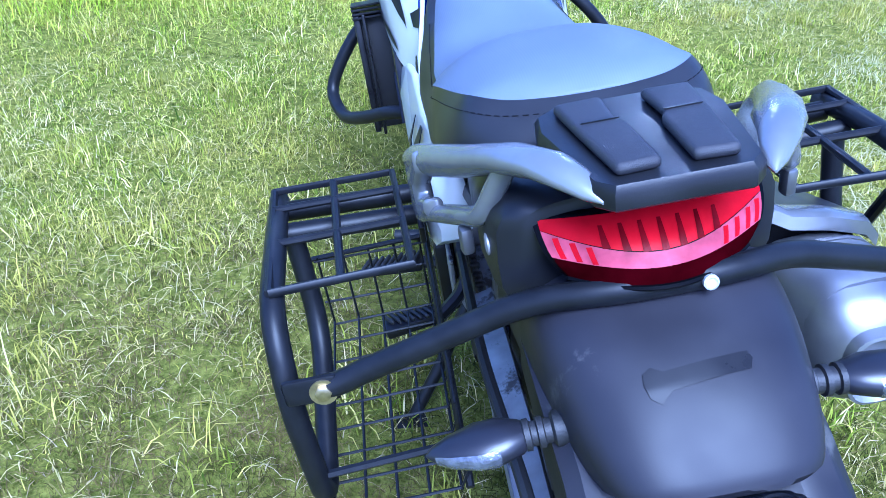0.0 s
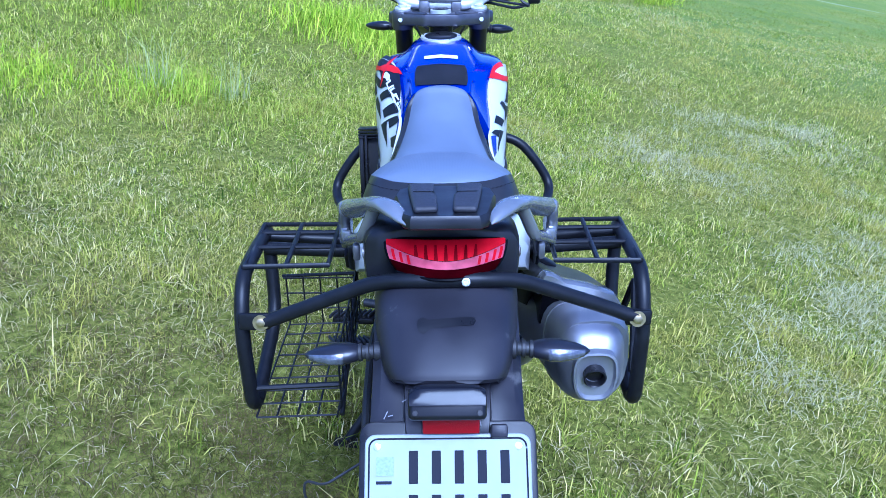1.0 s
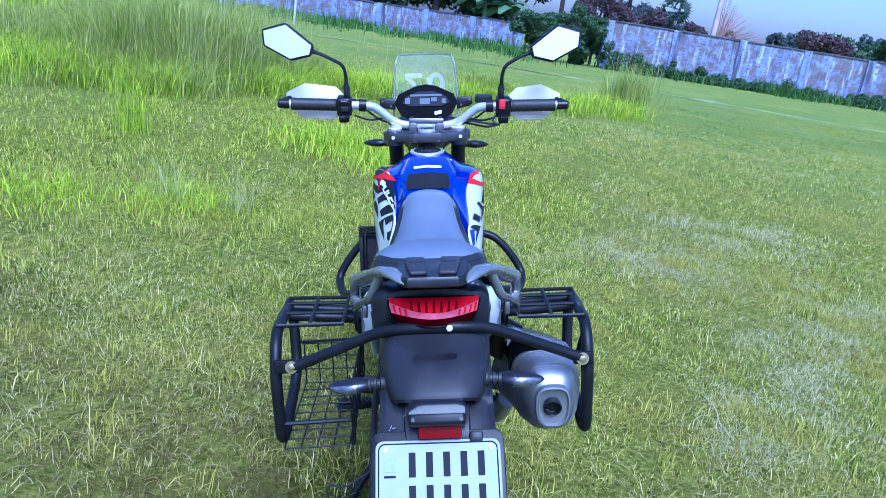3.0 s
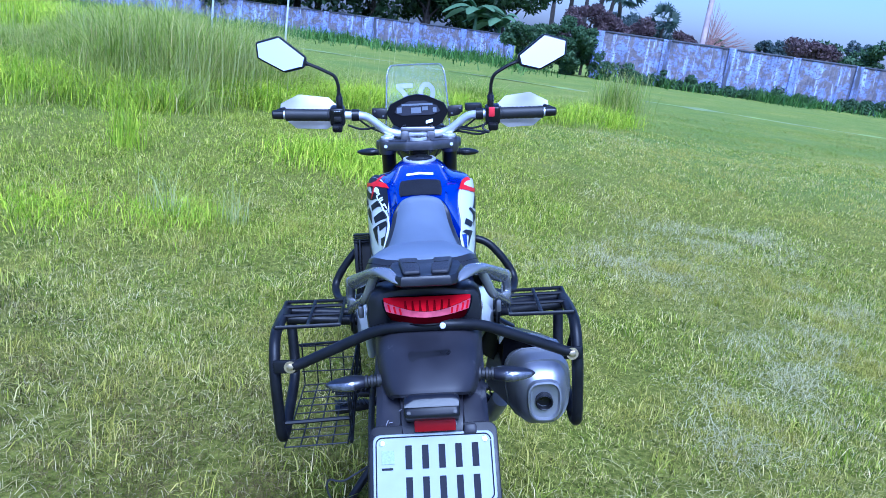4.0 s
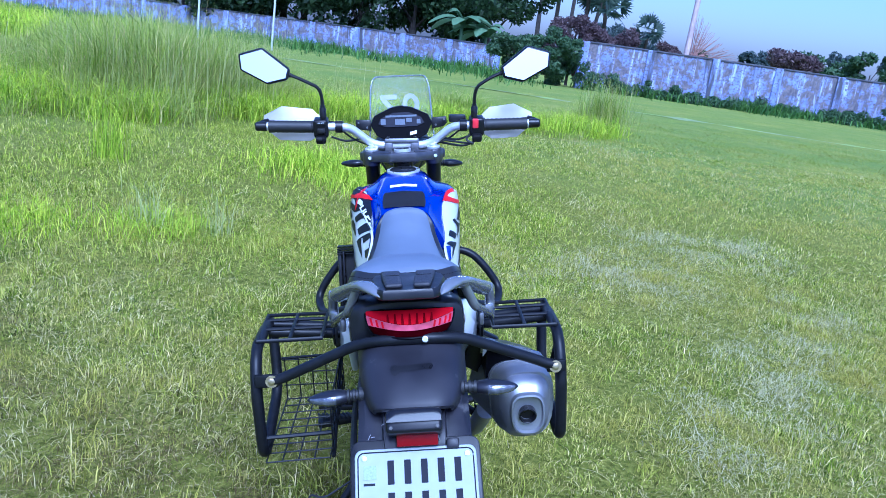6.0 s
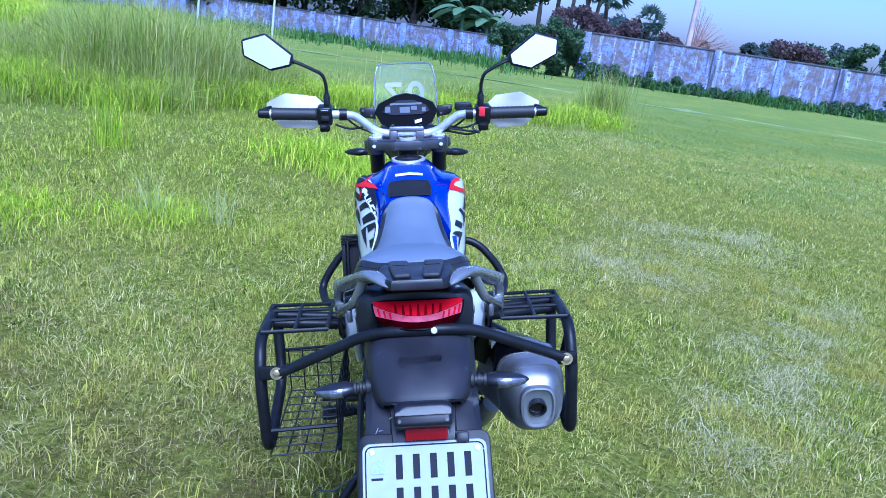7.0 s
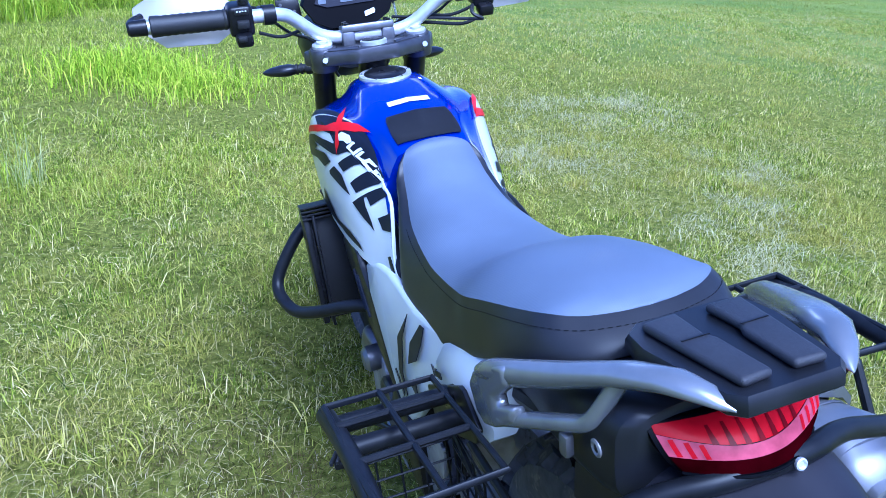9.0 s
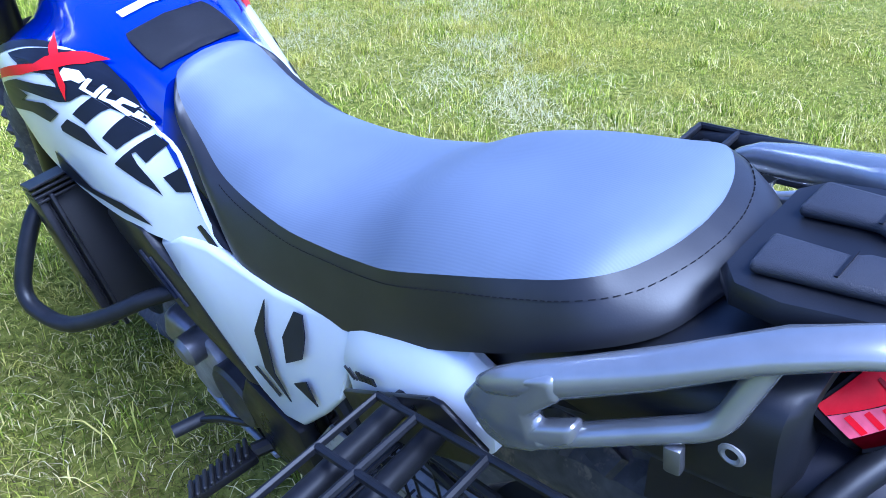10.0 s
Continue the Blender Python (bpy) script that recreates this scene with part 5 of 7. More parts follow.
# -- luggage racks --
for s in (-1, 1):
    rack = new("luggage_rack")
    rack.parent = bike
    tagged(rack, "black welded tube side rack with a wire basket" if s < 0 else "black welded tube side rack beside the silencer")
    dz = 0.0 if s < 0 else 0.004
    P = lambda x, y, z: (s * x, y, z + dz)
    solid("hoop", TUBE, rack, "thick black hoop tube", lambda b: tube(b, [P(0.296, 0.025, 0.742), P(0.288, -0.08, 0.762), P(0.284, -0.205, 0.766), P(0.282, -0.245, 0.70), P(0.284, -0.228, 0.548), P(0.276, -0.06, 0.628), P(0.282, -0.03, 0.742)], 0.0108, 12, 0.045))
    for y in (0.0, -0.045):
        solid("cross_tube", TUBE, rack, "", lambda b: tube(b, [P(0.138, y + 0.025, 0.722), P(0.288, y, 0.742)], 0.0105, 12))
    A, B, C, D = V(*P(0.297, 0.016, 0.758)), V(*P(0.172, 0.018, 0.756)), V(*P(0.164, -0.182, 0.774)), V(*P(0.284, -0.190, 0.776))
    for ends in ((A, B, C, D), (A.lerp(B, 0.5), D.lerp(C, 0.5)), (A.lerp(D, 0.22), B.lerp(C, 0.22)), (A.lerp(D, 0.58), B.lerp(C, 0.58)), (A, D)):
        solid("rack_rod", TUBE, rack, "", lambda b: tube(b, ends, 0.0040, 8))
    bx = 0.249 if s < 0 else 0.268
    lug = solid("lug", TUBE, rack, "", lambda b: box(b, (0.044, 0.006, 0.026) if s < 0 else (0.036, 0.006, 0.024), pose(s * (bx + (0.010 if s < 0 else 0.002)), -0.258, 0.725), 0.004))
    solid("bolt", ZINC, lug, "yellow zinc bolt", lambda b: (lathe(b, [(0.0112, 0), (0.0112, 0.0015), (0.001, 0.0015)], pose(s * bx, -0.262, 0.725, 80), 20), lathe(b, [(0.0068, 0.0015), (0.0068, 0.0045), (0.0058, 0.005), (0.001, 0.005)], pose(s * bx, -0.262, 0.725, 80), 6)))
    if s < 0:
        b = bmesh.new()
        for i in range(9):
            y = -0.240 + 0.035 * i
            tube(b, [(-0.278, y, 0.552), (-0.158, y, 0.556), (-0.150, y, 0.575), (-0.150, y, 0.665)], 0.0016, 5)
        for i in range(5):
            x = -0.278 + 0.030 * i
            tube(b, [(x, -0.24, 0.553), (x, 0.045, 0.553)], 0.0016, 5)
        for i in range(4):
            tube(b, [(-0.150, -0.24, 0.575 + 0.03 * i), (-0.150, 0.045, 0.575 + 0.03 * i)], 0.0016, 5)
        for i in range(5):
            x = -0.278 + 0.030 * i
            tube(b, [(x, 0.045, 0.553), (x, 0.047, 0.648)], 0.0016, 5)
        for i in range(3):
            tube(b, [(-0.283, 0.046, 0.583 + 0.03 * i), (-0.150, 0.046, 0.583 + 0.03 * i)], 0.0016, 5)
        part("wire_mesh", b, TUBE, rack, "black welded wire mesh")
        solid("basket_rod", TUBE, rack, "", lambda b: (tube(b, [(-0.285, 0.05, 0.645), (-0.150, 0.05, 0.65)], 0.003, 6), tube(b, [(-0.285, -0.235, 0.60), (-0.150, -0.225, 0.60)], 0.004, 6), tube(b, [(-0.150, 0.05, 0.67), (-0.150, -0.245, 0.56)], 0.004, 6)))
    else:
        solid("rack_stay", TUBE, rack, "", lambda b: (tube(b, [(0.292, -0.09, 0.655), (0.298, -0.117, 0.715), (0.292, -0.165, 0.632), (0.284, -0.20, 0.60)], 0.006, 8, 0.012),))
crossbar = solid("rack_crossbar", TUBE, bike, "black bent tube joining the two racks", lambda b: tube(b, [(-0.252, -0.2545, 0.7235), (-0.238, -0.2565, 0.7255), (-0.215, -0.258, 0.735), (-0.085, -0.290, 0.800), (-0.03, -0.312, 0.812), (0.05, -0.312, 0.812), (0.10, -0.292, 0.802), (0.235, -0.258, 0.738), (0.256, -0.2565, 0.7285), (0.270, -0.2545, 0.7255)], 0.0100, 12, 0.035))
solid("crossbar_bolt", SILVER, crossbar, "bright bolt", lambda b: lathe(b, [(0.0054, 0), (0.0054, 0.003), (0.0040, 0.0035), (0.0028, 0.002), (0.001, 0.002)], pose(0.031, -0.322, 0.814, 75), 14))

# -- silencer --
def muffler_ring(y, cx, cz, w, h, n=24):
    out = []
    for k in range(n):
        a = 2 * math.pi * k / n
        c, q = math.cos(a), math.sin(a)
        out.append(V(cx + w * math.copysign(abs(c) ** 0.62, c) * (1 - 0.18 * max(0, -q)), y, cz + h * math.copysign(abs(q) ** 0.62, q)))
    return out


muff = solid("silencer", STEEL, bike, "silver grey upswept silencer", lambda b: loft(b, [muffler_ring(*r) for r in ((0.16, 0.165, 0.50, 0.022, 0.022), (0.12, 0.17, 0.52, 0.036, 0.04), (0.07, 0.18, 0.55, 0.046, 0.058), (-0.05, 0.20, 0.59, 0.054, 0.070), (-0.16, 0.214, 0.62, 0.057, 0.076), (-0.205, 0.219, 0.632, 0.056, 0.075), (-0.222, 0.221, 0.634, 0.050, 0.066))]))
solid("end_cap", STEEL, muff, "grey cast end cap with a raised rim", lambda b: loft(b, [muffler_ring(*r) for r in ((-0.212, 0.217, 0.632, 0.050, 0.067), (-0.234, 0.216, 0.633, 0.046, 0.060), (-0.248, 0.2165, 0.631, 0.036, 0.046), (-0.251, 0.217, 0.630, 0.033, 0.042), (-0.261, 0.217, 0.630, 0.0315, 0.040), (-0.262, 0.217, 0.630, 0.0285, 0.037), (-0.256, 0.217, 0.630, 0.026, 0.034), (-0.252, 0.217, 0.630, 0.004, 0.006))]))
solid("outlet", SATIN_BLACK, muff, "dark exhaust outlet", lambda b: lathe(b, [(0.0165, 0), (0.0165, 0.018), (0.0145, 0.019), (0.013, 0.017), (0.013, 0.0085), (0.001, 0.0085)], pose(0.216, -0.246, 0.632, 98), 22))
solid("weld_seam", ALLOY, muff, "", lambda b: tube(b, [p for p in muffler_ring(-0.150, 0.213, 0.618, 0.0575, 0.0765)] + [muffler_ring(-0.150, 0.213, 0.618, 0.0575, 0.0765)[0]], 0.0016, 5))
SHIELD = ((0.145, 0.720), (0.156, 0.737), (0.168, 0.735), (0.186, 0.7235), (0.225, 0.715), (0.262, 0.702), (0.274, 0.685))


def shield(b, rows, thick):
    """A bent sheet over the silencer; rows: y and how far the sheet lies under its rear line."""
    loft(b, [[V(x - 0.10 * (y + 0.136), y, z - drop - 0.27 * (y + 0.136)) for x, z in SHIELD] + [V(x - 0.10 * (y + 0.136), y, z - drop - thick - 0.27 * (y + 0.136)) for x, z in reversed(SHIELD)] for y, drop in rows])


solid("heat_shield", HEAT_DARK, muff, "dark steel heat shield with a bright rear lip", lambda b: shield(b, ((0.06, 0.004), (0.0, 0.0), (-0.06, 0.0), (-0.128, 0.0)), 0.004))
solid("shield_lip", RAIL, muff, "grey bent rear lip of the heat shield", lambda b: shield(b, ((-0.116, -0.001), (-0.130, -0.001), (-0.138, 0.002), (-0.141, 0.005)), 0.015))
# Added black block that stands for the shade in the shield's gap.
solid("shield_spacer", GLOSS_BLACK, muff, "black spacer under the heat shield", lambda b: loft(b, [[V(x, y, z - 0.27 * (y + 0.122)) for x, z in ((0.152, 0.64), (0.156, 0.714), (0.186, 0.706), (0.258, 0.684), (0.262, 0.67), (0.255, 0.64))] for y in (-0.122, 0.04)]))
solid("silencer_strap", SATIN_BLACK, muff, "", lambda b: box(b, (0.05, 0.02, 0.09), pose(0.15, 0.0, 0.66, 0, 30), 0.004))

# -- crash guards --
for s in (-1, 1):
    solid("crash_guard", TUBE, bike, "black tubular crash guard loop", lambda b: tube(b, [(s * 0.09, 0.80, 0.690), (s * 0.195, 0.78, 0.682), (s * 0.248, 0.77, 0.622), (s * 0.284, 0.765, 0.562), (s * 0.266, 0.69, 0.533), (s * 0.225, 0.62, 0.556), (s * 0.165, 0.55, 0.590), (s * 0.10, 0.51, 0.585)], 0.0120, 12, 0.05))

# -- handlebar and controls --
bars = solid("handlebar", SILVER, bike, "silver handlebar", lambda b: tube(b, [(-0.43, 0.79, 1.080), (-0.19, 0.805, 1.074), (-0.155, 0.82, 1.070), (-0.085, 0.845, 1.012), (0.085, 0.845, 1.012), (0.155, 0.82, 1.070), (0.19, 0.805, 1.074), (0.415, 0.79, 1.080)], 0.0125, 14, 0.035))
solid("bar_clamp", ALLOY, bars, "cast alloy bar clamp", lambda b: (box(b, (0.105, 0.034, 0.014), pose(0, 0.842, 1.026, -8), 0.004), [box(b, (0.026, 0.036, 0.03), pose(s * 0.040, 0.844, 1.008), 0.005) for s in (-1, 1)]))
for sx in (-1, 1):
    for dy in (-0.01, 0.01):
        solid("clamp_bolt", SATIN_BLACK, bars, "", lambda b: lathe(b, [(0.005, 0), (0.005, 0.006), (0.001, 0.006)], pose(sx * 0.042, 0.842 + dy, 1.032), 10))
for s in (-1, 1):
    far, mid, mir = (0.43, 0.240, 0.018) if s < 0 else (0.415, 0.227, -0.006)
    gm = axis_frame((s * (far - 0.168), 0.800, 1.0755), (s * far, 0.79, 1.080))
    grip = solid("grip", GRIP, bars, "ribbed black rubber grip", lambda b: lathe(b, [(0.016, 0), (0.0185, 0.003), (0.0185, 0.006)] + [(0.0172 + 0.0012 * (i % 2), 0.008 + 0.0065 * i) for i in range(18)] + [(0.0185, 0.125), (0.0185, 0.132), (0.013, 0.134)], gm, 16))
    solid("bar_end", SATIN_BLACK, grip, "black bar end weight", lambda b: lathe(b, [(0.012, 0.132), (0.012, 0.138), (0.0145, 0.140), (0.0135, 0.168), (0.010, 0.172), (0.001, 0.172)], gm, 14))
    sw = solid("switch_housing", SATIN_BLACK, bars, "black switch housing", lambda b: (box(b, (0.044, 0.046, 0.056), pose(s * mid, 0.80, 1.074, 12, 0, 0), 0.008, 3), box(b, (0.03, 0.03, 0.022), pose(s * mid, 0.782, 1.040, 20), 0.006)))
    if s > 0:
        solid("kill_switch", KILL_RED, sw, "red kill switch", lambda b: box(b, (0.018, 0.012, 0.028), pose(0.222, 0.776, 1.082, 12), 0.003))
    else:
        solid("switch_button", GRIP, sw, "", lambda b: (box(b, (0.026, 0.01, 0.010), pose(-0.238, 0.776, 1.088, 12), 0.002), box(b, (0.022, 0.012, 0.014), pose(-0.238, 0.775, 1.066, 12), 0.003), box(b, (0.016, 0.012, 0.010), pose(-0.244, 0.768, 1.042, 12), 0.003)))
        solid("switch_mark", DECAL_WHITE, sw, "", lambda b: [box(b, (0.003, 0.001, 0.002), pose(-0.246 + 0.005 * i, 0.7705, 1.089, 12)) for i in range(4)], False)
    solid("lever", SATIN_BLACK, bars, "black control lever", lambda b: tube(b, [(s * 0.19, 0.825, 1.078), (s * 0.24, 0.850, 1.072), (s * 0.33, 0.848, 1.068), (s * 0.40, 0.838, 1.070)], 0.006, 8, 0.03, flat=1.5))
    solid("lever_perch", SATIN_BLACK, bars, "", lambda b: (lathe(b, [(0.018, -0.011), (0.018, 0.011)], axis_frame((s * 0.188, 0.806, 1.074), (s * 0.26, 0.80, 1.076)), 14), box(b, (0.03, 0.035, 0.02), pose(s * 0.19, 0.83, 1.078), 0.004)))
    guard = solid("hand_guard", GUARD, bars, "milky white hand guard", lambda b: slab(b, [(s * x, y, z) for x, y, z in ((far - 0.009, 0.872, 1.106), (far - 0.063, 0.885, 1.132), (0.275, 0.885, 1.122), (0.24, 0.878, 1.09), (0.25, 0.872, 1.045), (0.282, 0.868, 1.026), (far - 0.055, 0.866, 1.030), (far - 0.006, 0.862, 1.072))], (0, 0.005, 0), 0.002))
    solid("guard_arm", SATIN_BLACK, guard, "", lambda b: (tube(b, [(s * (far - 0.005), 0.80, 1.08), (s * far, 0.835, 1.085), (s * (far - 0.02), 0.868, 1.09)], 0.007, 8, 0.02)))
    solid("guard_arm", SATIN_BLACK, guard, "", lambda b: (tube(b, [(s * 0.16, 0.83, 1.066), (s * 0.20, 0.86, 1.08), (s * 0.26, 0.875, 1.085)], 0.006, 8, 0.02)))
    mirror = solid("mirror", SATIN_BLACK, bars, "black rear-view mirror reflecting pale sky", lambda b: slab(b, [(s * (x + mir), 0.760 + 0.20 * (z - 1.25), z) for x, z in ((0.381, 1.308), (0.449, 1.290), (0.445, 1.244), (0.366, 1.202), (0.308, 1.215), (0.301, 1.246))], (0, 0.022, 0), 0.007, 3))
    solid("mirror_glass", MIRROR, mirror, "mirror glass", lambda b: slab(b, [(s * (x + mir), 0.7575 + 0.20 * (z - 1.25), z) for x, z in ((0.380, 1.301), (0.442, 1.285), (0.438, 1.247), (0.367, 1.209), (0.314, 1.221), (0.308, 1.245))], (0, 0.003, 0)), False)
    solid("mirror_stem", SATIN_BLACK, mirror, "", lambda b: (tube(b, [(s * (mid - 0.008), 0.785, 1.095), (s * (mid - 0.008), 0.778, 1.165), (s * mid, 0.772, 1.192), (s * (0.275 + mir), 0.77, 1.218), (s * (0.312 + mir), 0.772, 1.232)], 0.0052, 8, 0.02), lathe(b, [(0.010, 0), (0.010, 0.03), (0.007, 0.034), (0.007, 0.04)], axis_frame((s * (mid - 0.008), 0.787, 1.10), (s * (mid - 0.008), 0.78, 1.16)), 10), lathe(b, [(0.011, 0), (0.006, 0.025)], axis_frame((s * (0.322 + mir), 0.770, 1.235), (s * (0.28 + mir), 0.77, 1.220)), 10)))
    solid("cable", GRIP, bars, "black control cable", lambda b: (tube(b, [(s * 0.21, 0.80, 1.045), (s * 0.17, 0.82, 1.028), (s * 0.10, 0.88, 1.035), (s * 0.03, 0.95, 0.98)], 0.0035, 6, 0.04)))
    solid("cable", GRIP, bars, "black control cable", lambda b: (tube(b, [(s * 0.19, 0.825, 1.07), (s * 0.15, 0.86, 1.03), (s * 0.09, 0.92, 1.0), (s * 0.05, 0.93, 0.92)], 0.003, 6, 0.04)))
solid("cable", GRIP, bars, "black throttle cable loop", lambda b: (tube(b, [(0.205, 0.79, 1.048), (0.19, 0.76, 1.035), (0.22, 0.76, 1.022), (0.15, 0.80, 1.028), (0.07, 0.90, 1.03)], 0.0035, 6, 0.025)))
solid("cable", GRIP, bars, "black throttle cable loop", lambda b: (tube(b, [(0.235, 0.785, 1.035), (0.19, 0.79, 1.012), (0.11, 0.86, 1.02), (0.06, 0.92, 1.0)], 0.0035, 6, 0.03)))
solid("brake_reservoir", SATIN_BLACK, bars, "black brake fluid reservoir", lambda b: box(b, (0.05, 0.045, 0.022), pose(0.172, 0.85, 1.092), 0.004))
bars.matrix_basis = Matrix.Translation((0, 0, 1.05)) @ Matrix.Rotation(radians(1.7), 4, "Y") @ Matrix.Translation((0, 0, -1.05))

yoke = solid("top_yoke", YOKE, bike, "cast alloy top yoke", lambda b: slab(b, [(x, y, 0.968) for x, y in ((-0.134, 0.846), (-0.128, 0.832), (-0.104, 0.802), (-0.094, 0.796), (-0.060, 0.784), (-0.042, 0.772), (0.042, 0.772), (0.060, 0.784), (0.094, 0.796), (0.104, 0.802), (0.128, 0.832), (0.134, 0.846), (0.105, 0.868), (0.04, 0.880), (-0.04, 0.880), (-0.105, 0.868))], (0, 0, 0.030), 0.007, 2))
for s in (-1, 1):
    solid("fork_clamp", YOKE, yoke, "", lambda b: lathe(b, [(0.026, -0.004), (0.028, 0.0), (0.028, 0.034), (0.025, 0.039), (0.021, 0.039)], pose(s * 0.095, 0.832, 0.963, 8), 24))
    solid("pinch_bolt", CHROME, yoke, "", lambda b: lathe(b, [(0.0052, 0), (0.0052, 0.004), (0.001, 0.004)], pose(s * 0.100, 0.797, 0.982, 80), 10))
    solid("yoke_rib", YOKE, yoke, "", lambda b: tube(b, [(s * 0.036, 0.779, 0.998), (s * 0.058, 0.792, 0.998), (s * 0.090, 0.803, 0.998)], 0.004, 8))
solid("ignition_lock", SATIN_BLACK, yoke, "black ignition lock", lambda b: lathe(b, [(0.022, 0), (0.022, 0.012), (0.015, 0.014), (0.001, 0.013)], pose(0, 0.802, 0.996), 20))
solid("lock_ring", SILVER, yoke, "", lambda b: lathe(b, [(0.022, 0.0), (0.026, 0.001), (0.026, 0.008), (0.022, 0.010)], pose(0, 0.802, 0.997), 24))
for s in (-1, 1):
    fork = solid("fork_leg", SATIN_BLACK, bike, "black telescopic fork leg", lambda b: tube(b, [(s * 0.095, 0.832, 1.0), (s * 0.095, 1.02, 0.66), (s * 0.09, 1.235, 0.36)], 0.0225, 14))
    solid("fork_cap", SILVER, fork, "bright fork cap", lambda b: lathe(b, [(0.020, 0), (0.020, 0.008), (0.012, 0.010), (0.011, 0.014), (0.001, 0.014)], pose(s * 0.095, 0.832, 1.000, 10), 18))
solid("lower_yoke", SATIN_BLACK, bike, "", lambda b: box(b, (0.23, 0.06, 0.03), pose(0, 0.905, 0.855, 26), 0.008))
solid("head_tube", SATIN_BLACK, bike, "", lambda b: tube(b, [(0, 0.815, 0.985), (0, 0.90, 0.82)], 0.03, 14))
clock = solid("instrument_panel", GLOSS_BLACK, bike, "black digital instrument panel", lambda b: loft(b, [[V(x * k, 0.965 + dy + 0.30 * (z - 1.06), 1.062 + (z - 1.062) * k) for x, z in ((-0.090, 1.066), (-0.078, 1.090), (-0.03, 1.112), (0, 1.117), (0.03, 1.112), (0.078, 1.090), (0.090, 1.066), (0.072, 1.034), (0.045, 1.020), (-0.045, 1.020), (-0.072, 1.034))] for dy, k in ((0.05, 0.9), (0.03, 1.1), (0.006, 1.12), (0.0, 1.09))]))
solid("dial_glass", DIAL, clock, "dark dial glass", lambda b: slab(b, [(x, 0.9635 + 0.30 * (z - 1.06), z) for x, z in ((-0.074, 1.068), (-0.064, 1.086), (-0.026, 1.102), (0.026, 1.102), (0.064, 1.086), (0.074, 1.068), (0.05, 1.058), (-0.05, 1.058))], (0, -0.002, 0)))
solid("dial_display", DIAL_GREY, clock, "grey display panels", lambda b: [slab(b, [(x0, 0.9605 + 0.30 * (z0 - 1.06), z0), (x1, 0.9605 + 0.30 * (z0 - 1.06), z0), (x1, 0.9605 + 0.30 * (z1 - 1.06), z1), (x0, 0.9605 + 0.30 * (z1 - 1.06), z1)], (0, -0.001, 0)) for x0, x1, z0, z1 in ((-0.066, -0.05, 1.066, 1.084), (-0.02, 0.012, 1.064, 1.082), (0.016, 0.034, 1.072, 1.084), (-0.05, 0.05, 1.088, 1.094), (0.05, 0.062, 1.066, 1.080))], False)
solid("dial_label", DECAL_WHITE, clock, "small white label", lambda b: slab(b, [(0.026, 0.9535, 1.030), (0.048, 0.9555, 1.035), (0.048, 0.9585, 1.045), (0.026, 0.9565, 1.040)], (0, -0.001, 0)), False)
for s in (-1, 1):
    wing = solid("cowl_bracket", SATIN_BLACK, bike, "flat black screen bracket", lambda b: slab(b, [(s * x, 1.0 + 0.2 * (z - 1.06), z) for x, z in ((0.098, 1.044), (0.136, 1.050), (0.148, 1.060), (0.148, 1.082), (0.100, 1.080))], (0, 0.006, 0), 0.002))
    for x, z in ((0.139, 1.072), (0.112, 1.056)):
        solid("bracket_screw", ALLOY, wing, "", lambda b: lathe(b, [(0.0035, 0), (0.0035, 0.002), (0.001, 0.002)], pose(s * x, 0.999, z, 90), 8))


def screen_at(u, z, lift=0.0):
    w = 0.104 - 0.05 * max(0, z - 1.17) ** 1.0 - 0.010 * max(0, (z - 1.03)) / 0.18
    x = w * u
    return V(x, 1.055 - 0.045 * u * u + 0.28 * (z - 1.06) - lift, z)


b = bmesh.new()
zz = span(1.0, 1.212, 13)
loft(b, [[screen_at(u * (1 if z < 1.195 else math.sqrt(max(0.0, 1 - ((z - 1.195) / 0.02) ** 2)) * 0.12 + 0.88), z) for u in span(-1, 1, 17)] for z in zz], closed=False)
bmesh.ops.solidify(b, geom=b.faces[:], thickness=0.003)
screen = part("windscreen", b, SCREEN_GLASS, bike, "clear plastic windscreen with a pale graphic")
screen.visible_shadow = False
rim = [screen_at(-1, z) for z in zz[:-2]] + [screen_at(-0.96, 1.203), screen_at(-0.88, 1.212)] + [screen_at(u, 1.213) for u in span(-0.8, 0.8, 9)] + [screen_at(0.88, 1.212), screen_at(0.96, 1.203)] + [screen_at(1, z) for z in zz[-3::-1]]
solid("screen_edge", SCREEN_EDGE, screen, "thick clear edge", lambda b: tube(b, rim, 0.003, 6))


def ribbon(pts, width, closed=False):
    """A flat stroke of even width on the windscreen through (x, z) points."""
    b = bmesh.new()
    rows = []
    n = len(pts)
    for k, (x, z) in enumerate(pts):
        p, q = pts[k - 1] if k or closed else pts[0], pts[(k + 1) % n] if k < n - 1 or closed else pts[-1]
        dx, dz = q[0] - p[0], q[1] - p[1]
        L = math.hypot(dx, dz)
        ox, oz = -dz / L * width / 2, dx / L * width / 2
        rows.append([screen_at((x + f * ox) / 0.098, z + f * oz, 0.003) for f in (-1, 0, 1)])
    loft(b, rows + (rows[:1] if closed else []), closed=False)
    part("screen_graphic", b, SCREEN_DECAL, screen, "pale reversed graphic of plain strokes")


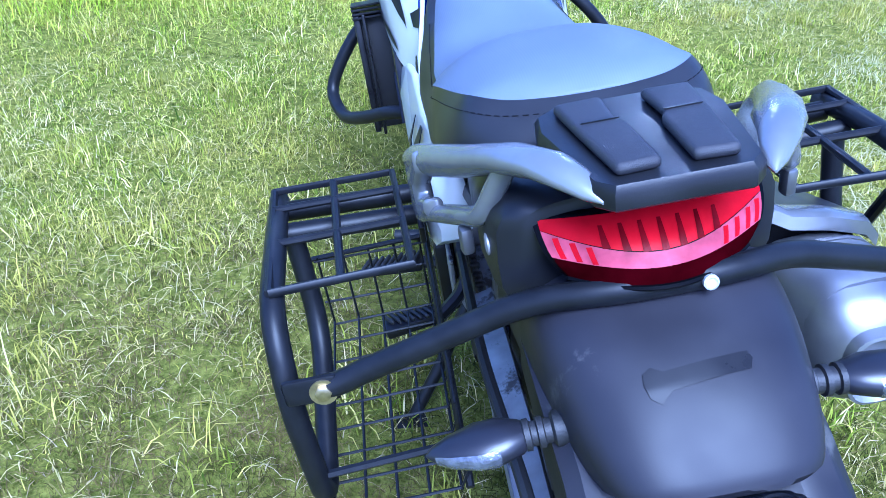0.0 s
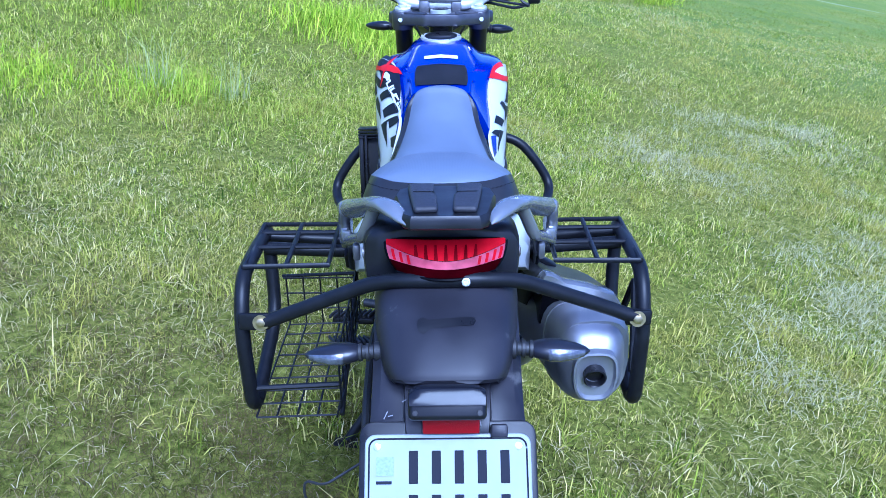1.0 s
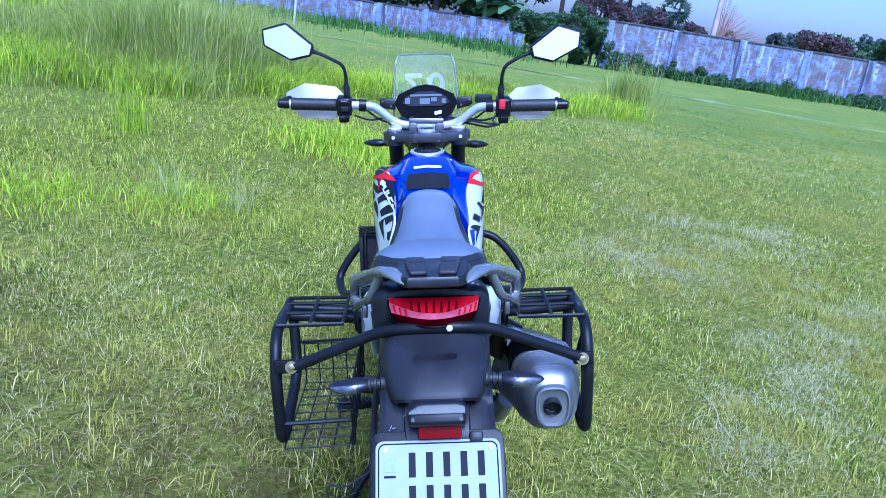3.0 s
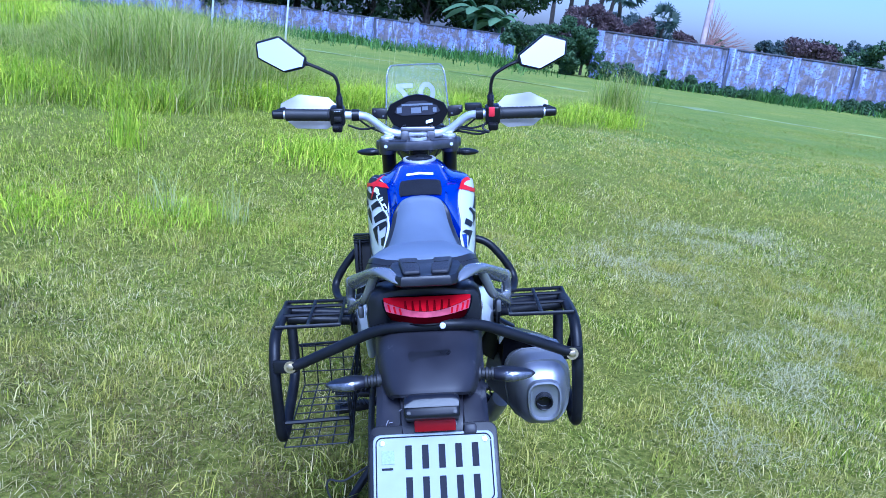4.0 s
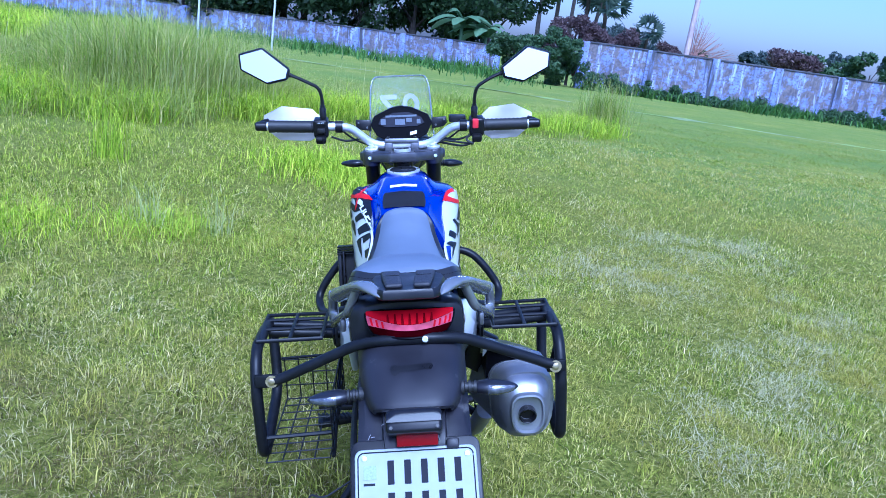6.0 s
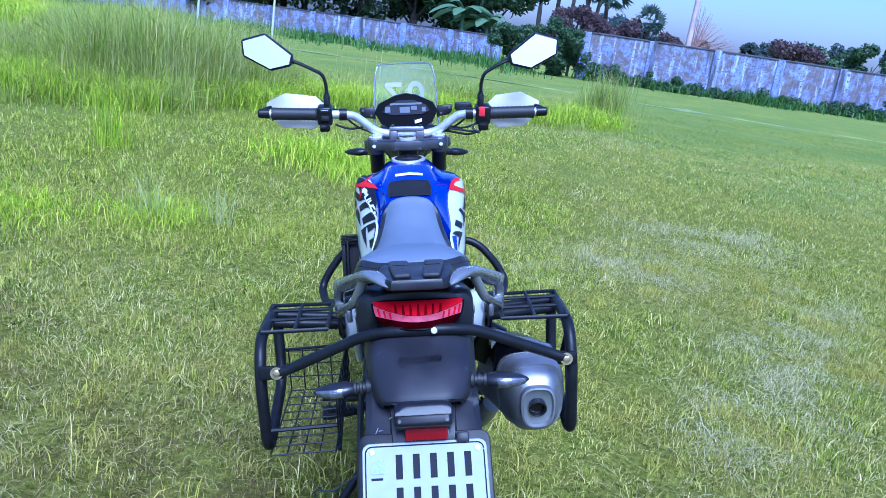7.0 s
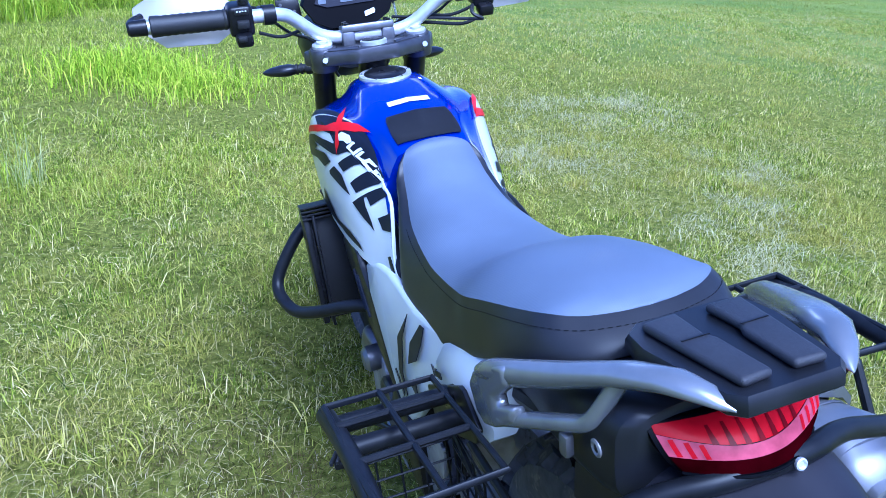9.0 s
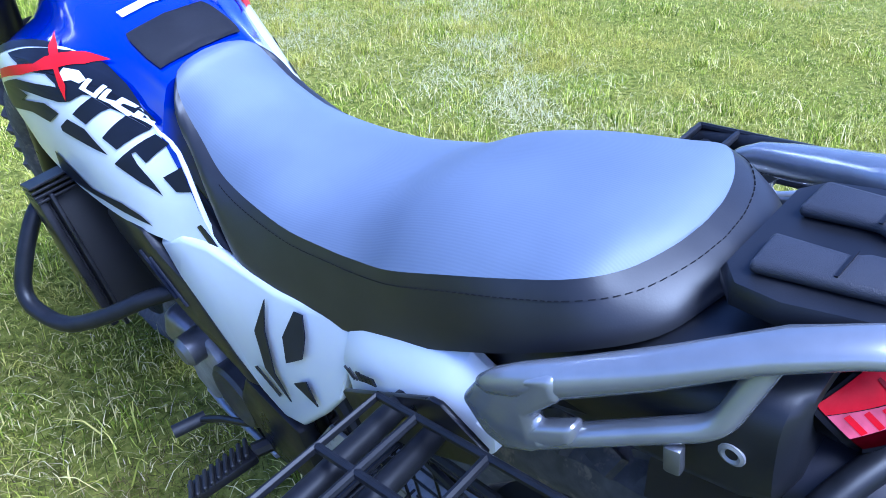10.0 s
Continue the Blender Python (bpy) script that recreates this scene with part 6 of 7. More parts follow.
ribbon([(0.034 + 0.020 * math.sin(a), 1.122 + 0.026 * math.cos(a)) for a in span(0, 2 * math.pi * 23 / 24, 24)], 0.014, True)
ribbon([(-0.066, 1.146), (-0.012, 1.146)], 0.014)
ribbon([(-0.058, 1.141), (-0.040, 1.120), (-0.022, 1.096)], 0.013)
solid("headlamp", BLACK_PLASTIC, bike, "black headlamp cowl", lambda b: loft(b, [[(w * math.cos(a), y, 0.97 + h * math.sin(a)) for a in (2 * math.pi * k / 18 for k in range(18))] for y, w, h in ((1.0, 0.07, 0.05), (1.05, 0.095, 0.075), (1.12, 0.10, 0.085), (1.16, 0.08, 0.07))]))
solid("front_mudguard", SATIN_BLACK, bike, "black front mudguard", lambda b: loft(b, [[(w * u, y, z - 0.02 * u * u) for u in span(-1, 1, 7)] + [(w * u, y, z - 0.008 - 0.02 * u * u) for u in span(1, -1, 7)] for y, w, z in ((1.0, 0.045, 0.70), (1.15, 0.055, 0.74), (1.35, 0.055, 0.745), (1.5, 0.04, 0.71), (1.56, 0.02, 0.69))]))

# -- foot controls and stand --
for s in (-1, 1):
    peg = solid("footpeg", SATIN_BLACK, bike, "black rider footpeg with a ribbed rubber top", lambda b: (box(b, (0.10, 0.034, 0.016), pose(s * 0.215, 0.45, 0.338, 0, 0, s * 6), 0.004), tube(b, [(s * 0.165, 0.448, 0.338), (s * 0.11, 0.43, 0.335)], 0.012, 8)))
    for i in range(9):
        solid("peg_rib", GRIP, peg, "", lambda b: box(b, (0.006, 0.036, 0.010), pose(s * (0.172 + 0.0115 * i), 0.45, 0.350, 0, 0, s * (6 + 22)), 0.002, 1), False)
    rp = solid("pillion_footpeg", SATIN_BLACK, bike, "folded black pillion footpeg", lambda b: (box(b, (0.085, 0.030, 0.018), pose(s * 0.19, 0.17, 0.43, 0, s * 4, s * -8), 0.005), tube(b, [(s * 0.15, 0.17, 0.43), (s * 0.105, 0.20, 0.45), (s * 0.10, 0.26, 0.55)], 0.010, 8, 0.03)))
    for i in range(8):
        solid("peg_rib", GRIP, rp, "", lambda b: box(b, (0.005, 0.031, 0.008), pose(s * (0.155 + 0.010 * i), 0.17, 0.443, 0, s * 4, s * -8 + 25), 0.002, 1), False)
gear = solid("gear_lever", SATIN_BLACK, bike, "black gear lever", lambda b: tube(b, [(-0.112, 0.49, 0.315), (-0.133, 0.54, 0.303), (-0.148, 0.60, 0.285), (-0.170, 0.645, 0.270)], 0.006, 8, 0.02))
solid("lever_rubber", GRIP, gear, "grey rubber toe piece", lambda b: tube(b, [(-0.158, 0.642, 0.269), (-0.212, 0.656, 0.271)], 0.0115, 12))
solid("side_stand", SATIN_BLACK, bike, "black side stand resting on the grass", lambda b: (tube(b, [(-0.10, 0.40, 0.26), (-0.17, 0.37, 0.15), (-0.235, 0.345, 0.062)], 0.012, 10), box(b, (0.06, 0.05, 0.008), pose(-0.24, 0.345, 0.056, 0, 9.8, 0), 0.003)))
solid("heel_plate", GREASE, bike, "dusty grey heel plate", lambda b: slab(b, [(-0.118, y, z) for y, z in ((0.36, 0.30), (0.30, 0.34), (0.22, 0.42), (0.20, 0.50), (0.25, 0.50), (0.33, 0.40), (0.40, 0.34))], (-0.006, 0, 0), 0.002))
solid("cable", GRIP, bike, "loose black hose behind the plate", lambda b: tube(b, [(-0.11, 0.1, 0.58), (-0.115, -0.12, 0.60), (-0.105, -0.32, 0.62), (-0.10, -0.44, 0.56), (-0.115, -0.43, 0.36)], 0.006, 8, 0.06))
solid("loose_wire", GRIP, bike, "thin loose wire hanging by the plate", lambda b: tube(b, [(-0.10, -0.40, 0.60), (-0.15, -0.43, 0.585), (-0.172, -0.43, 0.595), (-0.176, -0.43, 0.575), (-0.168, -0.43, 0.55)], 0.0018, 5, 0.015))


# ---- tall grass and tufts ----
def in_middle(x, y):
    return in_mound(x, y) * (1.0 if stand_height(x, y) > 0.6 else 0.06)


def at_edge(x, y):
    return in_mound(x, y) * (1 - in_mound(x, y - 1.5))


blades("tall_grass", tufted(3300, (30, 80), 0.13, -9, 3.6, 5.2, 14.5, 21, in_mound), (0.5, 1.15), (0.004, 0.009), 0.55, TALL, "dense tufted stand of tall green meadow grass", curl=1.1, seed=5, lump=0.5)
blades("tall_grass", tufted(1900, (40, 110), 0.13, -9, 3.6, 5.0, 13.5, 22, at_edge), (0.16, 0.46), (0.005, 0.011), 0.75, LUSH, "bright green tufts along the edge of the stand", curl=1.2, seed=6)
blades("seed_stalk", tufted(900, (3, 9), 0.15, -7, 0, 6.5, 14, 23, in_middle), (0.7, 1.45), (0.002, 0.0045), 0.16, STALK, "thin pale seed stalks above the tall grass", curl=0.8, seed=7)
blades("tall_grass", tufted(700, (30, 70), 0.25, -16, -7.2, 15.5, 24, 27, lambda x, y: 1.0 if -0.9 * (y - 16) - 8.6 < x + 0.5 * noise.noise((x, y, 8)) < -7.4 or y > 17.5 + 0.5 * noise.noise((x * 0.5, 1, 8)) else 0.0), (0.25, 0.8), (0.012, 0.024), 0.55, LUSH, "hummock of tall grass far across the field", curl=1.1, seed=18)
blades("tall_grass", tufted(420, (25, 60), 0.3, -24, -8, 21, 28, 28, lambda x, y: 1.0 if noise.noise((x * 0.3, y * 0.3, 8)) > -0.05 else 0.0), (0.3, 0.9), (0.02, 0.035), 0.4, TALL, "hummock of tall grass far across the field", curl=0.9, seed=19)


def tuft(x, y, n, spread, height, material, label, seed, width=(0.005, 0.009), lean=0.3):
    g = np.random.default_rng(seed)
    blades("grass_tuft", np.c_[g.normal(x, spread, n), g.normal(y, spread, n)], height, width, lean, material, label, curl=0.8, seed=seed)


tuft(-2.32, 4.55, 150, 0.075, (0.12, 0.66), LUSH, "upright bright green grass tuft", 31, (0.004, 0.008), 0.4)
tuft(3.5, 12.4, 900, 0.2, (0.5, 1.1), TALL, "tall olive grass tuft standing alone", 32, lean=0.18)
tuft(3.5, 12.4, 160, 0.2, (0.8, 1.35), STALK, "pale stalks of the lone tuft", 35, lean=0.12)
tuft(-0.70, 5.15, 1500, 0.30, (0.08, 0.24), LUSH, "low bright green grass clump", 36, lean=0.7)
tuft(-0.35, 4.6, 700, 0.22, (0.06, 0.18), LUSH, "low bright green grass clump", 40, lean=0.7)
tuft(-1.45, 2.85, 700, 0.16, (0.05, 0.15), LUSH, "low bright green grass clump", 41, (0.003, 0.006), 0.7)
tuft(-2.15, 2.7, 700, 0.18, (0.05, 0.14), LUSH, "low bright green grass clump", 42, (0.003, 0.006), 0.7)
tuft(-1.5, 2.85, 60, 0.06, (0.15, 0.55), STALK, "thin pale green stalks", 37, (0.002, 0.005), 0.45)
tuft(-1.12, 2.85, 44, 0.04, (0.15, 0.5), STALK, "thin pale green stalks", 38, (0.002, 0.005), 0.4)
blades("grass_tuft", tufted(330, (60, 170), 0.12, -4.6, 1.2, 2.6, 8.2, 34, lambda x, y: min(1.0, max(0.05, 0.5 + 1.6 * noise.noise((x * 0.7, y * 0.7, 77))))), (0.03, 0.10), (0.0028, 0.0055), 0.75, MEADOW, "scattered bright green grass tufts", curl=0.9, seed=8)
blades("grass_tuft", tufted(130, (60, 180), 0.10, -3.0, 0.4, 1.5, 4.0, 39, lambda x, y: min(1.0, max(0.0, 0.35 + 1.6 * noise.noise((x * 0.9, y * 0.9, 78))))), (0.025, 0.075), (0.0022, 0.004), 0.85, MEADOW, "scattered bright green grass tufts", curl=0.9, seed=19)

# ---- footpath ----
PATH_SOIL = mat("pale_trodden_soil", (0.19, 0.23, 0.08), 0.95, vary=0.3, vary_scale=2.5, wear=(0.24, 0.32, 0.06), wear_scale=1.2, wear_at=0.48, bump=0.4, bump_scale=20)
b = bmesh.new()
line = [(-14.0, 26.5), (-7.0, 25.4), (-2.0, 24.6), (1.2, 23.6), (5.0, 21.9), (8.6, 20.3), (12.7, 18.6), (17.0, 17.0), (24.0, 15.0), (34.0, 12.6)]
pts = bent([(x, y, 0) for x, y in line], 1.2, 5)
rings = []
for i, p in enumerate(pts):
    d = (pts[min(i + 1, len(pts) - 1)] - pts[max(i - 1, 0)]).normalized()
    nrm = V(-d.y, d.x, 0)
    w = max(0.02, 0.22 + 0.6 * noise.noise((i * 0.83, 0, 0)))
    rings.append([V((p + nrm * k).x, (p + nrm * k).y, rise((p + nrm * k).x, (p + nrm * k).y) + 0.012) for k in (-w, -w / 3, w / 3, w)])
loft(b, rings, closed=False)
footpath = part("path", b, PATH_SOIL)
tagged(footpath, "narrow pale trodden footpath across the field", "path", kind="structure")


# ---- boundary wall ----
def wall_material(name, bare):
    """Bluish whitewash, flaked off in patches to brown plaster, with dark streaks running down."""
    m = bpy.data.materials.new(name)
    m.use_nodes = True
    n, l = m.node_tree.nodes, m.node_tree.links
    b = n["Principled BSDF"]
    b.inputs["Roughness"].default_value = 0.9
    tc = n.new("ShaderNodeTexCoord")

    def field(scale, stretch, lo, hi, detail=6):
        mp = n.new("ShaderNodeMapping")
        mp.inputs["Scale"].default_value = stretch
        t = n.new("ShaderNodeTexNoise")
        t.inputs["Scale"].default_value, t.inputs["Detail"].default_value, t.inputs["Roughness"].default_value = scale, detail, 0.65
        r = n.new("ShaderNodeMapRange")
        r.inputs["From Min"].default_value, r.inputs["From Max"].default_value = lo, hi
        l.new(tc.outputs["Object"], mp.inputs["Vector"])
        l.new(mp.outputs[0], t.inputs["Vector"])
        l.new(t.outputs["Fac"], r.inputs["Value"])
        return r.outputs["Result"]

    def mix(fac, a, c):
        x = n.new("ShaderNodeMix")
        x.data_type = "RGBA"
        l.new(fac, x.inputs["Factor"])
        if isinstance(a, tuple):
            x.inputs["A"].default_value = (*a, 1)
        else:
            l.new(a, x.inputs["A"])
        if isinstance(c, tuple):
            x.inputs["B"].default_value = (*c, 1)
        else:
            l.new(c, x.inputs["B"])
        return x.outputs["Result"]

    plaster = mix(field(9, (1, 1, 1), 0.35, 0.65), (0.09, 0.08, 0.09), (0.2, 0.175, 0.18))
    wash = mix(field(2.2, (1, 1, 1), 0.3, 0.7), (0.28, 0.33, 0.62), (0.15, 0.18, 0.37))
    body = mix(field(2.3, (1, 1, 1.1), bare, bare + 0.09, 11), wash, plaster)
    pale = mix(field(3.2, (1.3, 1.3, 0.16), 0.55, 0.63, 6), body, (0.42, 0.47, 0.74))
    flecks = mix(field(7.5, (1, 1, 1.8), 0.54, 0.58, 9), pale, (0.13, 0.12, 0.14))
    full = mix(field(2.4, (1, 1, 0.12), 0.54, 0.66, 5), flecks, (0.07, 0.07, 0.085))
    l.new(full, b.inputs["Base Color"])
    return m


WALL = wall_material("flaked_whitewash", 0.43)
PILLAR = wall_material("streaked_whitewash", 0.56)
COPING = mat("dark_weathered_cement", (0.07, 0.07, 0.085), 0.9, vary=0.4, vary_scale=3)


def wall_run(name, a, b, z, h, step, label):
    a, b = Vector((*a, 0)), Vector((*b, 0))
    d = (b - a).normalized()
    n = max(1, round((b - a).length / step))
    turn = Matrix.Rotation(math.atan2(d.y, d.x), 4, "Z")
    top = new(name)
    tagged(top, label, "wall", kind="structure")
    za, zb = z
    for i in range(n + 1):
        p = a + d * ((b - a).length * i / n)
        zi = za + (zb - za) * i / n
        jog = 0.04 * noise.noise((i * 1.7, 0, 2))
        bm = bmesh.new()
        box(bm, (0.36, 0.34, h + 0.7), Matrix.Translation((p.x, p.y, zi + h / 2 - 0.3 + jog)) @ turn, 0.02)
        part("pillar", bm, PILLAR, top, smooth=False)
        if i == n:
            break
        c, zc = p + d * ((b - a).length / n / 2), za + (zb - za) * (i + 0.5) / n
        L = (b - a).length / n - 0.36
        bm = bmesh.new()
        box(bm, (L, 0.2, h + 0.6), Matrix.Translation((c.x, c.y, zc + h / 2 - 0.3)) @ turn)
        part("wall_panel", bm, WALL, top, smooth=False)
        bm = bmesh.new()
        box(bm, (L, 0.28, 0.07), Matrix.Translation((c.x, c.y, zc + h + 0.035)) @ turn @ Matrix.Rotation(0.012 * noise.noise((i * 2.3, 1, 0)), 4, "Y"), 0.012)
        part("coping", bm, COPING, top)


wall_run("wall_east", (7.9, 34.3), (60, 36.5), (0.0, 0.05), 2.0, 3.0, "bluish whitewashed boundary wall with flaking plaster")
wall_run("wall_north", (5.6, 47), (-80, 72), (-0.80, -1.65), 2.1, 3.0, "long weathered whitewashed boundary wall with pillars")

# ---- weeds, trees and poles behind ----
WEED = blade_material("weed_blades", [(0.0, (0.03, 0.08, 0.012)), (0.6, (0.08, 0.18, 0.025)), (1.0, (0.18, 0.3, 0.05))], (0.12, 0.2, 0.05), 0.4)


def along(n, a, b, spread, seed):
    g = np.random.default_rng(seed)
    t = g.uniform(0, 1, n)
    lump = np.array([0.12 + 0.88 * min(1, max(0, 0.35 + noise.noise((k * 11, seed, 0)) * 1.8)) for k in t])
    t = t[g.uniform(0, 1, n) < lump]
    return np.c_[a[0] + (b[0] - a[0]) * t, a[1] + (b[1] - a[1]) * t] + np.c_[g.normal(0, 0.3, len(t)), -np.abs(g.normal(0, spread, len(t)))]


blades("wall_weeds", along(22000, (7.9, 34.0), (45, 35.5), 1.0, 41), (0.15, 0.75), (0.02, 0.06), 1.0, WEED, "rank dark weeds along the foot of the wall", seed=41)
blades("wall_weeds", along(26000, (5.4, 46.6), (-40, 59.5), 2.2, 42), (0.4, 1.5), (0.04, 0.08), 0.5, WEED, "rank dark weeds along the foot of the wall", seed=42)
blades("wall_weeds", along(9000, (5.6, 36), (-20, 41), 3.0, 43), (0.15, 0.6), (0.03, 0.05), 0.7, WEED, "ragged green weeds before the wall", seed=43)


def leaf_material(name, dark, light):
    return blade_material(name, [(0.0, dark), (1.0, light)], tuple((a + c) / 2 for a, c in zip(dark, light)), 0.4)


MANGO = leaf_material("dark_mango_leaves", (0.012, 0.028, 0.012), (0.05, 0.085, 0.028))
SHRUB = leaf_material("shrub_leaves", (0.03, 0.065, 0.03), (0.10, 0.16, 0.06))
RUSSET = leaf_material("russet_dry_leaves", (0.07, 0.045, 0.048), (0.15, 0.105, 0.1))
PALM = leaf_material("palm_leaves", (0.03, 0.055, 0.045), (0.08, 0.115, 0.08))
BANANA = leaf_material("banana_leaves", (0.07, 0.14, 0.07), (0.19, 0.29, 0.15))
# Pale bluish green: the air's haze is painted into this leaf colour.
HAZE = leaf_material("haze_painted_leaves", (0.06, 0.085, 0.085), (0.11, 0.145, 0.13))
BARK = mat("dark_bark", (0.05, 0.042, 0.036), 0.9, vary=0.4, vary_scale=4, bump=0.8, bump_scale=15)
TWIG = mat("dry_reddish_twigs", (0.26, 0.15, 0.12), 0.8, vary=0.3)
POLE = mat("weathered_post", (0.42, 0.33, 0.32), 0.8, vary=0.25, vary_scale=3)
CEMENT_POST = mat("pale_cement_post", (0.5, 0.52, 0.55), 0.85, vary=0.15, vary_scale=6)


def leaves(name, clumps, per, size, material, parent, seed):
    """A crown: leaf quads scattered about clump centres given as (centre, radius)."""
    g = np.random.default_rng(seed)
    c = np.repeat(np.array([k[0] for k in clumps]), per, 0)
    r = np.repeat(np.array([k[1] for k in clumps]), per)
    n = len(c)
    d = g.normal(0, 1, (n, 3))
    d /= np.linalg.norm(d, axis=1)[:, None]
    p = c + d * (r * g.uniform(0.35, 1.0, n) ** 0.6)[:, None] * (1, 1, 0.8)
    u = g.normal(0, 1, (n, 3))
    u /= np.linalg.norm(u, axis=1)[:, None]
    w = np.cross(u, d + g.normal(0, 0.4, (n, 3)))
    w /= np.linalg.norm(w, axis=1)[:, None] + 1e-6
    s = (size * g.uniform(0.6, 1.3, n))[:, None]
    co = np.stack([p - u * s, p + w * s * 0.45, p + u * s, p - w * s * 0.45], 1).astype(np.float32)
    me = bpy.data.meshes.new(name)
    me.vertices.add(4 * n)
    me.vertices.foreach_set("co", co.ravel())
    me.loops.add(4 * n)
    me.loops.foreach_set("vertex_index", np.arange(4 * n, dtype=np.int32))
    me.polygons.add(n)
    me.polygons.foreach_set("loop_start", np.arange(0, 4 * n, 4, dtype=np.int32))
    me.update(calc_edges=True)
    me.materials.append(material)
    ob = new(name, me)
    ob.parent = parent
    return ob


def tree(x, y, z, h, spread, material, label, seed, clumps=26, per=170, leaf=0.2, trunk=0.22, low=0.25, name="tree"):
    """A trunk with limbs, each ending in clumps of leaves."""
    g = random.Random(seed)
    t = new(name)
    tagged(t, label, "bush" if name == "bush" else "tree")
    b = bmesh.new()
    tube(b, [(x, y, z - 0.2), (x + g.uniform(-.2, .2), y, z + h * 0.25), (x + g.uniform(-.4, .4), y, z + h * 0.7)], trunk, 8, 0.3, r2=trunk * 0.35)
    ends = []
    for k in range(clumps):
        a, q = g.uniform(0, 2 * math.pi), g.uniform(low, 1.0)
        rr = spread * math.sqrt(max(0.05, 1 - ((q - 0.58) / 0.5) ** 2)) * g.uniform(0.45, 1.0)
        e = (x + rr * math.cos(a), y + rr * math.sin(a), z + h * q)
        ends.append((e, spread * g.uniform(0.2, 0.36)))
        if k % 3 == 0:
            tube(b, [(x, y, z + h * min(q * 0.6, 0.55)), ((x + e[0]) / 2, (y + e[1]) / 2, z + h * q * 0.85), e], trunk * 0.3, 6, 0.2, r2=trunk * 0.08)
    part("trunk", b, BARK, t)
    leaves("crown", ends, per, leaf, material, t, seed)


tg = random.Random(5)
for k in range(30):
    x = 5.5 - 2.9 * k + tg.uniform(-1.0, 1.0)
    y = 50.5 + max(0, -x) * 0.29 + tg.uniform(1, 5)
    tree(x, y, -1.0, tg.uniform(8.5, 12), tg.uniform(3.4, 4.6), MANGO, "dark spreading mango tree behind the wall", 100 + k, clumps=36, per=230, leaf=0.22, trunk=0.28, low=0.16 if k % 4 else 0.3)

tree(6.6, 33.6, 0.0, 2.3, 1.15, SHRUB, "dense green bush in the gap of the wall", 131, clumps=30, per=420, leaf=0.075, trunk=0.05, low=0.05, name="bush")
tree(5.2, 36.5, -0.1, 2.0, 1.3, SHRUB, "dense green bush in the gap of the wall", 132, clumps=28, per=420, leaf=0.075, trunk=0.05, low=0.05, name="bush")
tree(8.0, 37.5, 0.0, 3.1, 1.3, RUSSET, "russet dry-leaved bush behind the wall", 133, clumps=30, per=420, leaf=0.075, trunk=0.08, low=0.2, name="bush")
tree(9.9, 37.3, 0.0, 2.9, 1.3, RUSSET, "russet dry-leaved bush behind the wall", 134, clumps=26, per=420, leaf=0.075, trunk=0.06, low=0.2, name="bush")
tree(13.0, 37.8, 0.0, 2.6, 0.9, RUSSET, "small russet bush behind the wall", 135, clumps=18, per=240, leaf=0.075, trunk=0.05, low=0.4, name="bush")
tree(14.4, 38.0, 0.0, 2.4, 0.8, SHRUB, "small bush behind the wall", 136, clumps=18, per=240, leaf=0.075, trunk=0.05, low=0.4, name="bush")
wg = random.Random(44)
for k in range(24):
    x = 8.4 + 1.25 * k + wg.uniform(-0.5, 0.5)
    y, h, w = 33.3 + 0.042 * (x - 8) + wg.uniform(-0.35, 0.2), wg.uniform(0.3, 1.25), wg.uniform(0.6, 1.3)
    weed = new("bush")
    tagged(weed, "low leafy weed clump at the foot of the wall", "bush")
    heads = [((x + wg.uniform(-w, w), y + wg.uniform(-0.4, 0.3), max(0.08, h * wg.uniform(0.0, 0.9) * (1 - 0.5 * q / 16))), wg.uniform(0.16, 0.34)) for q in range(16)]
    leaves("foliage", heads, 110, 0.075, SHRUB, weed, 300 + k)
# Crowns given HAZE look hazy through their leaf colour alone.
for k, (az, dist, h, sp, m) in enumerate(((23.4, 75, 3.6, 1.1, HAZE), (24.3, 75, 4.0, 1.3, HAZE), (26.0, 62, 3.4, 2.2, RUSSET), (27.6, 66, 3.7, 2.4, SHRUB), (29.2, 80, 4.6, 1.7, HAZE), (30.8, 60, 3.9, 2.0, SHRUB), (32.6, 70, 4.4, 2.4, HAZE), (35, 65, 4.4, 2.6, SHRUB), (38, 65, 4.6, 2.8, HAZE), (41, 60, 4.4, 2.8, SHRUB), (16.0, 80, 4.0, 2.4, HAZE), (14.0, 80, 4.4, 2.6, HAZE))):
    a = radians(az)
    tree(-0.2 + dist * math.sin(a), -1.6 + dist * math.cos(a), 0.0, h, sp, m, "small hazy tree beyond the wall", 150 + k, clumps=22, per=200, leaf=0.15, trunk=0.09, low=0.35)


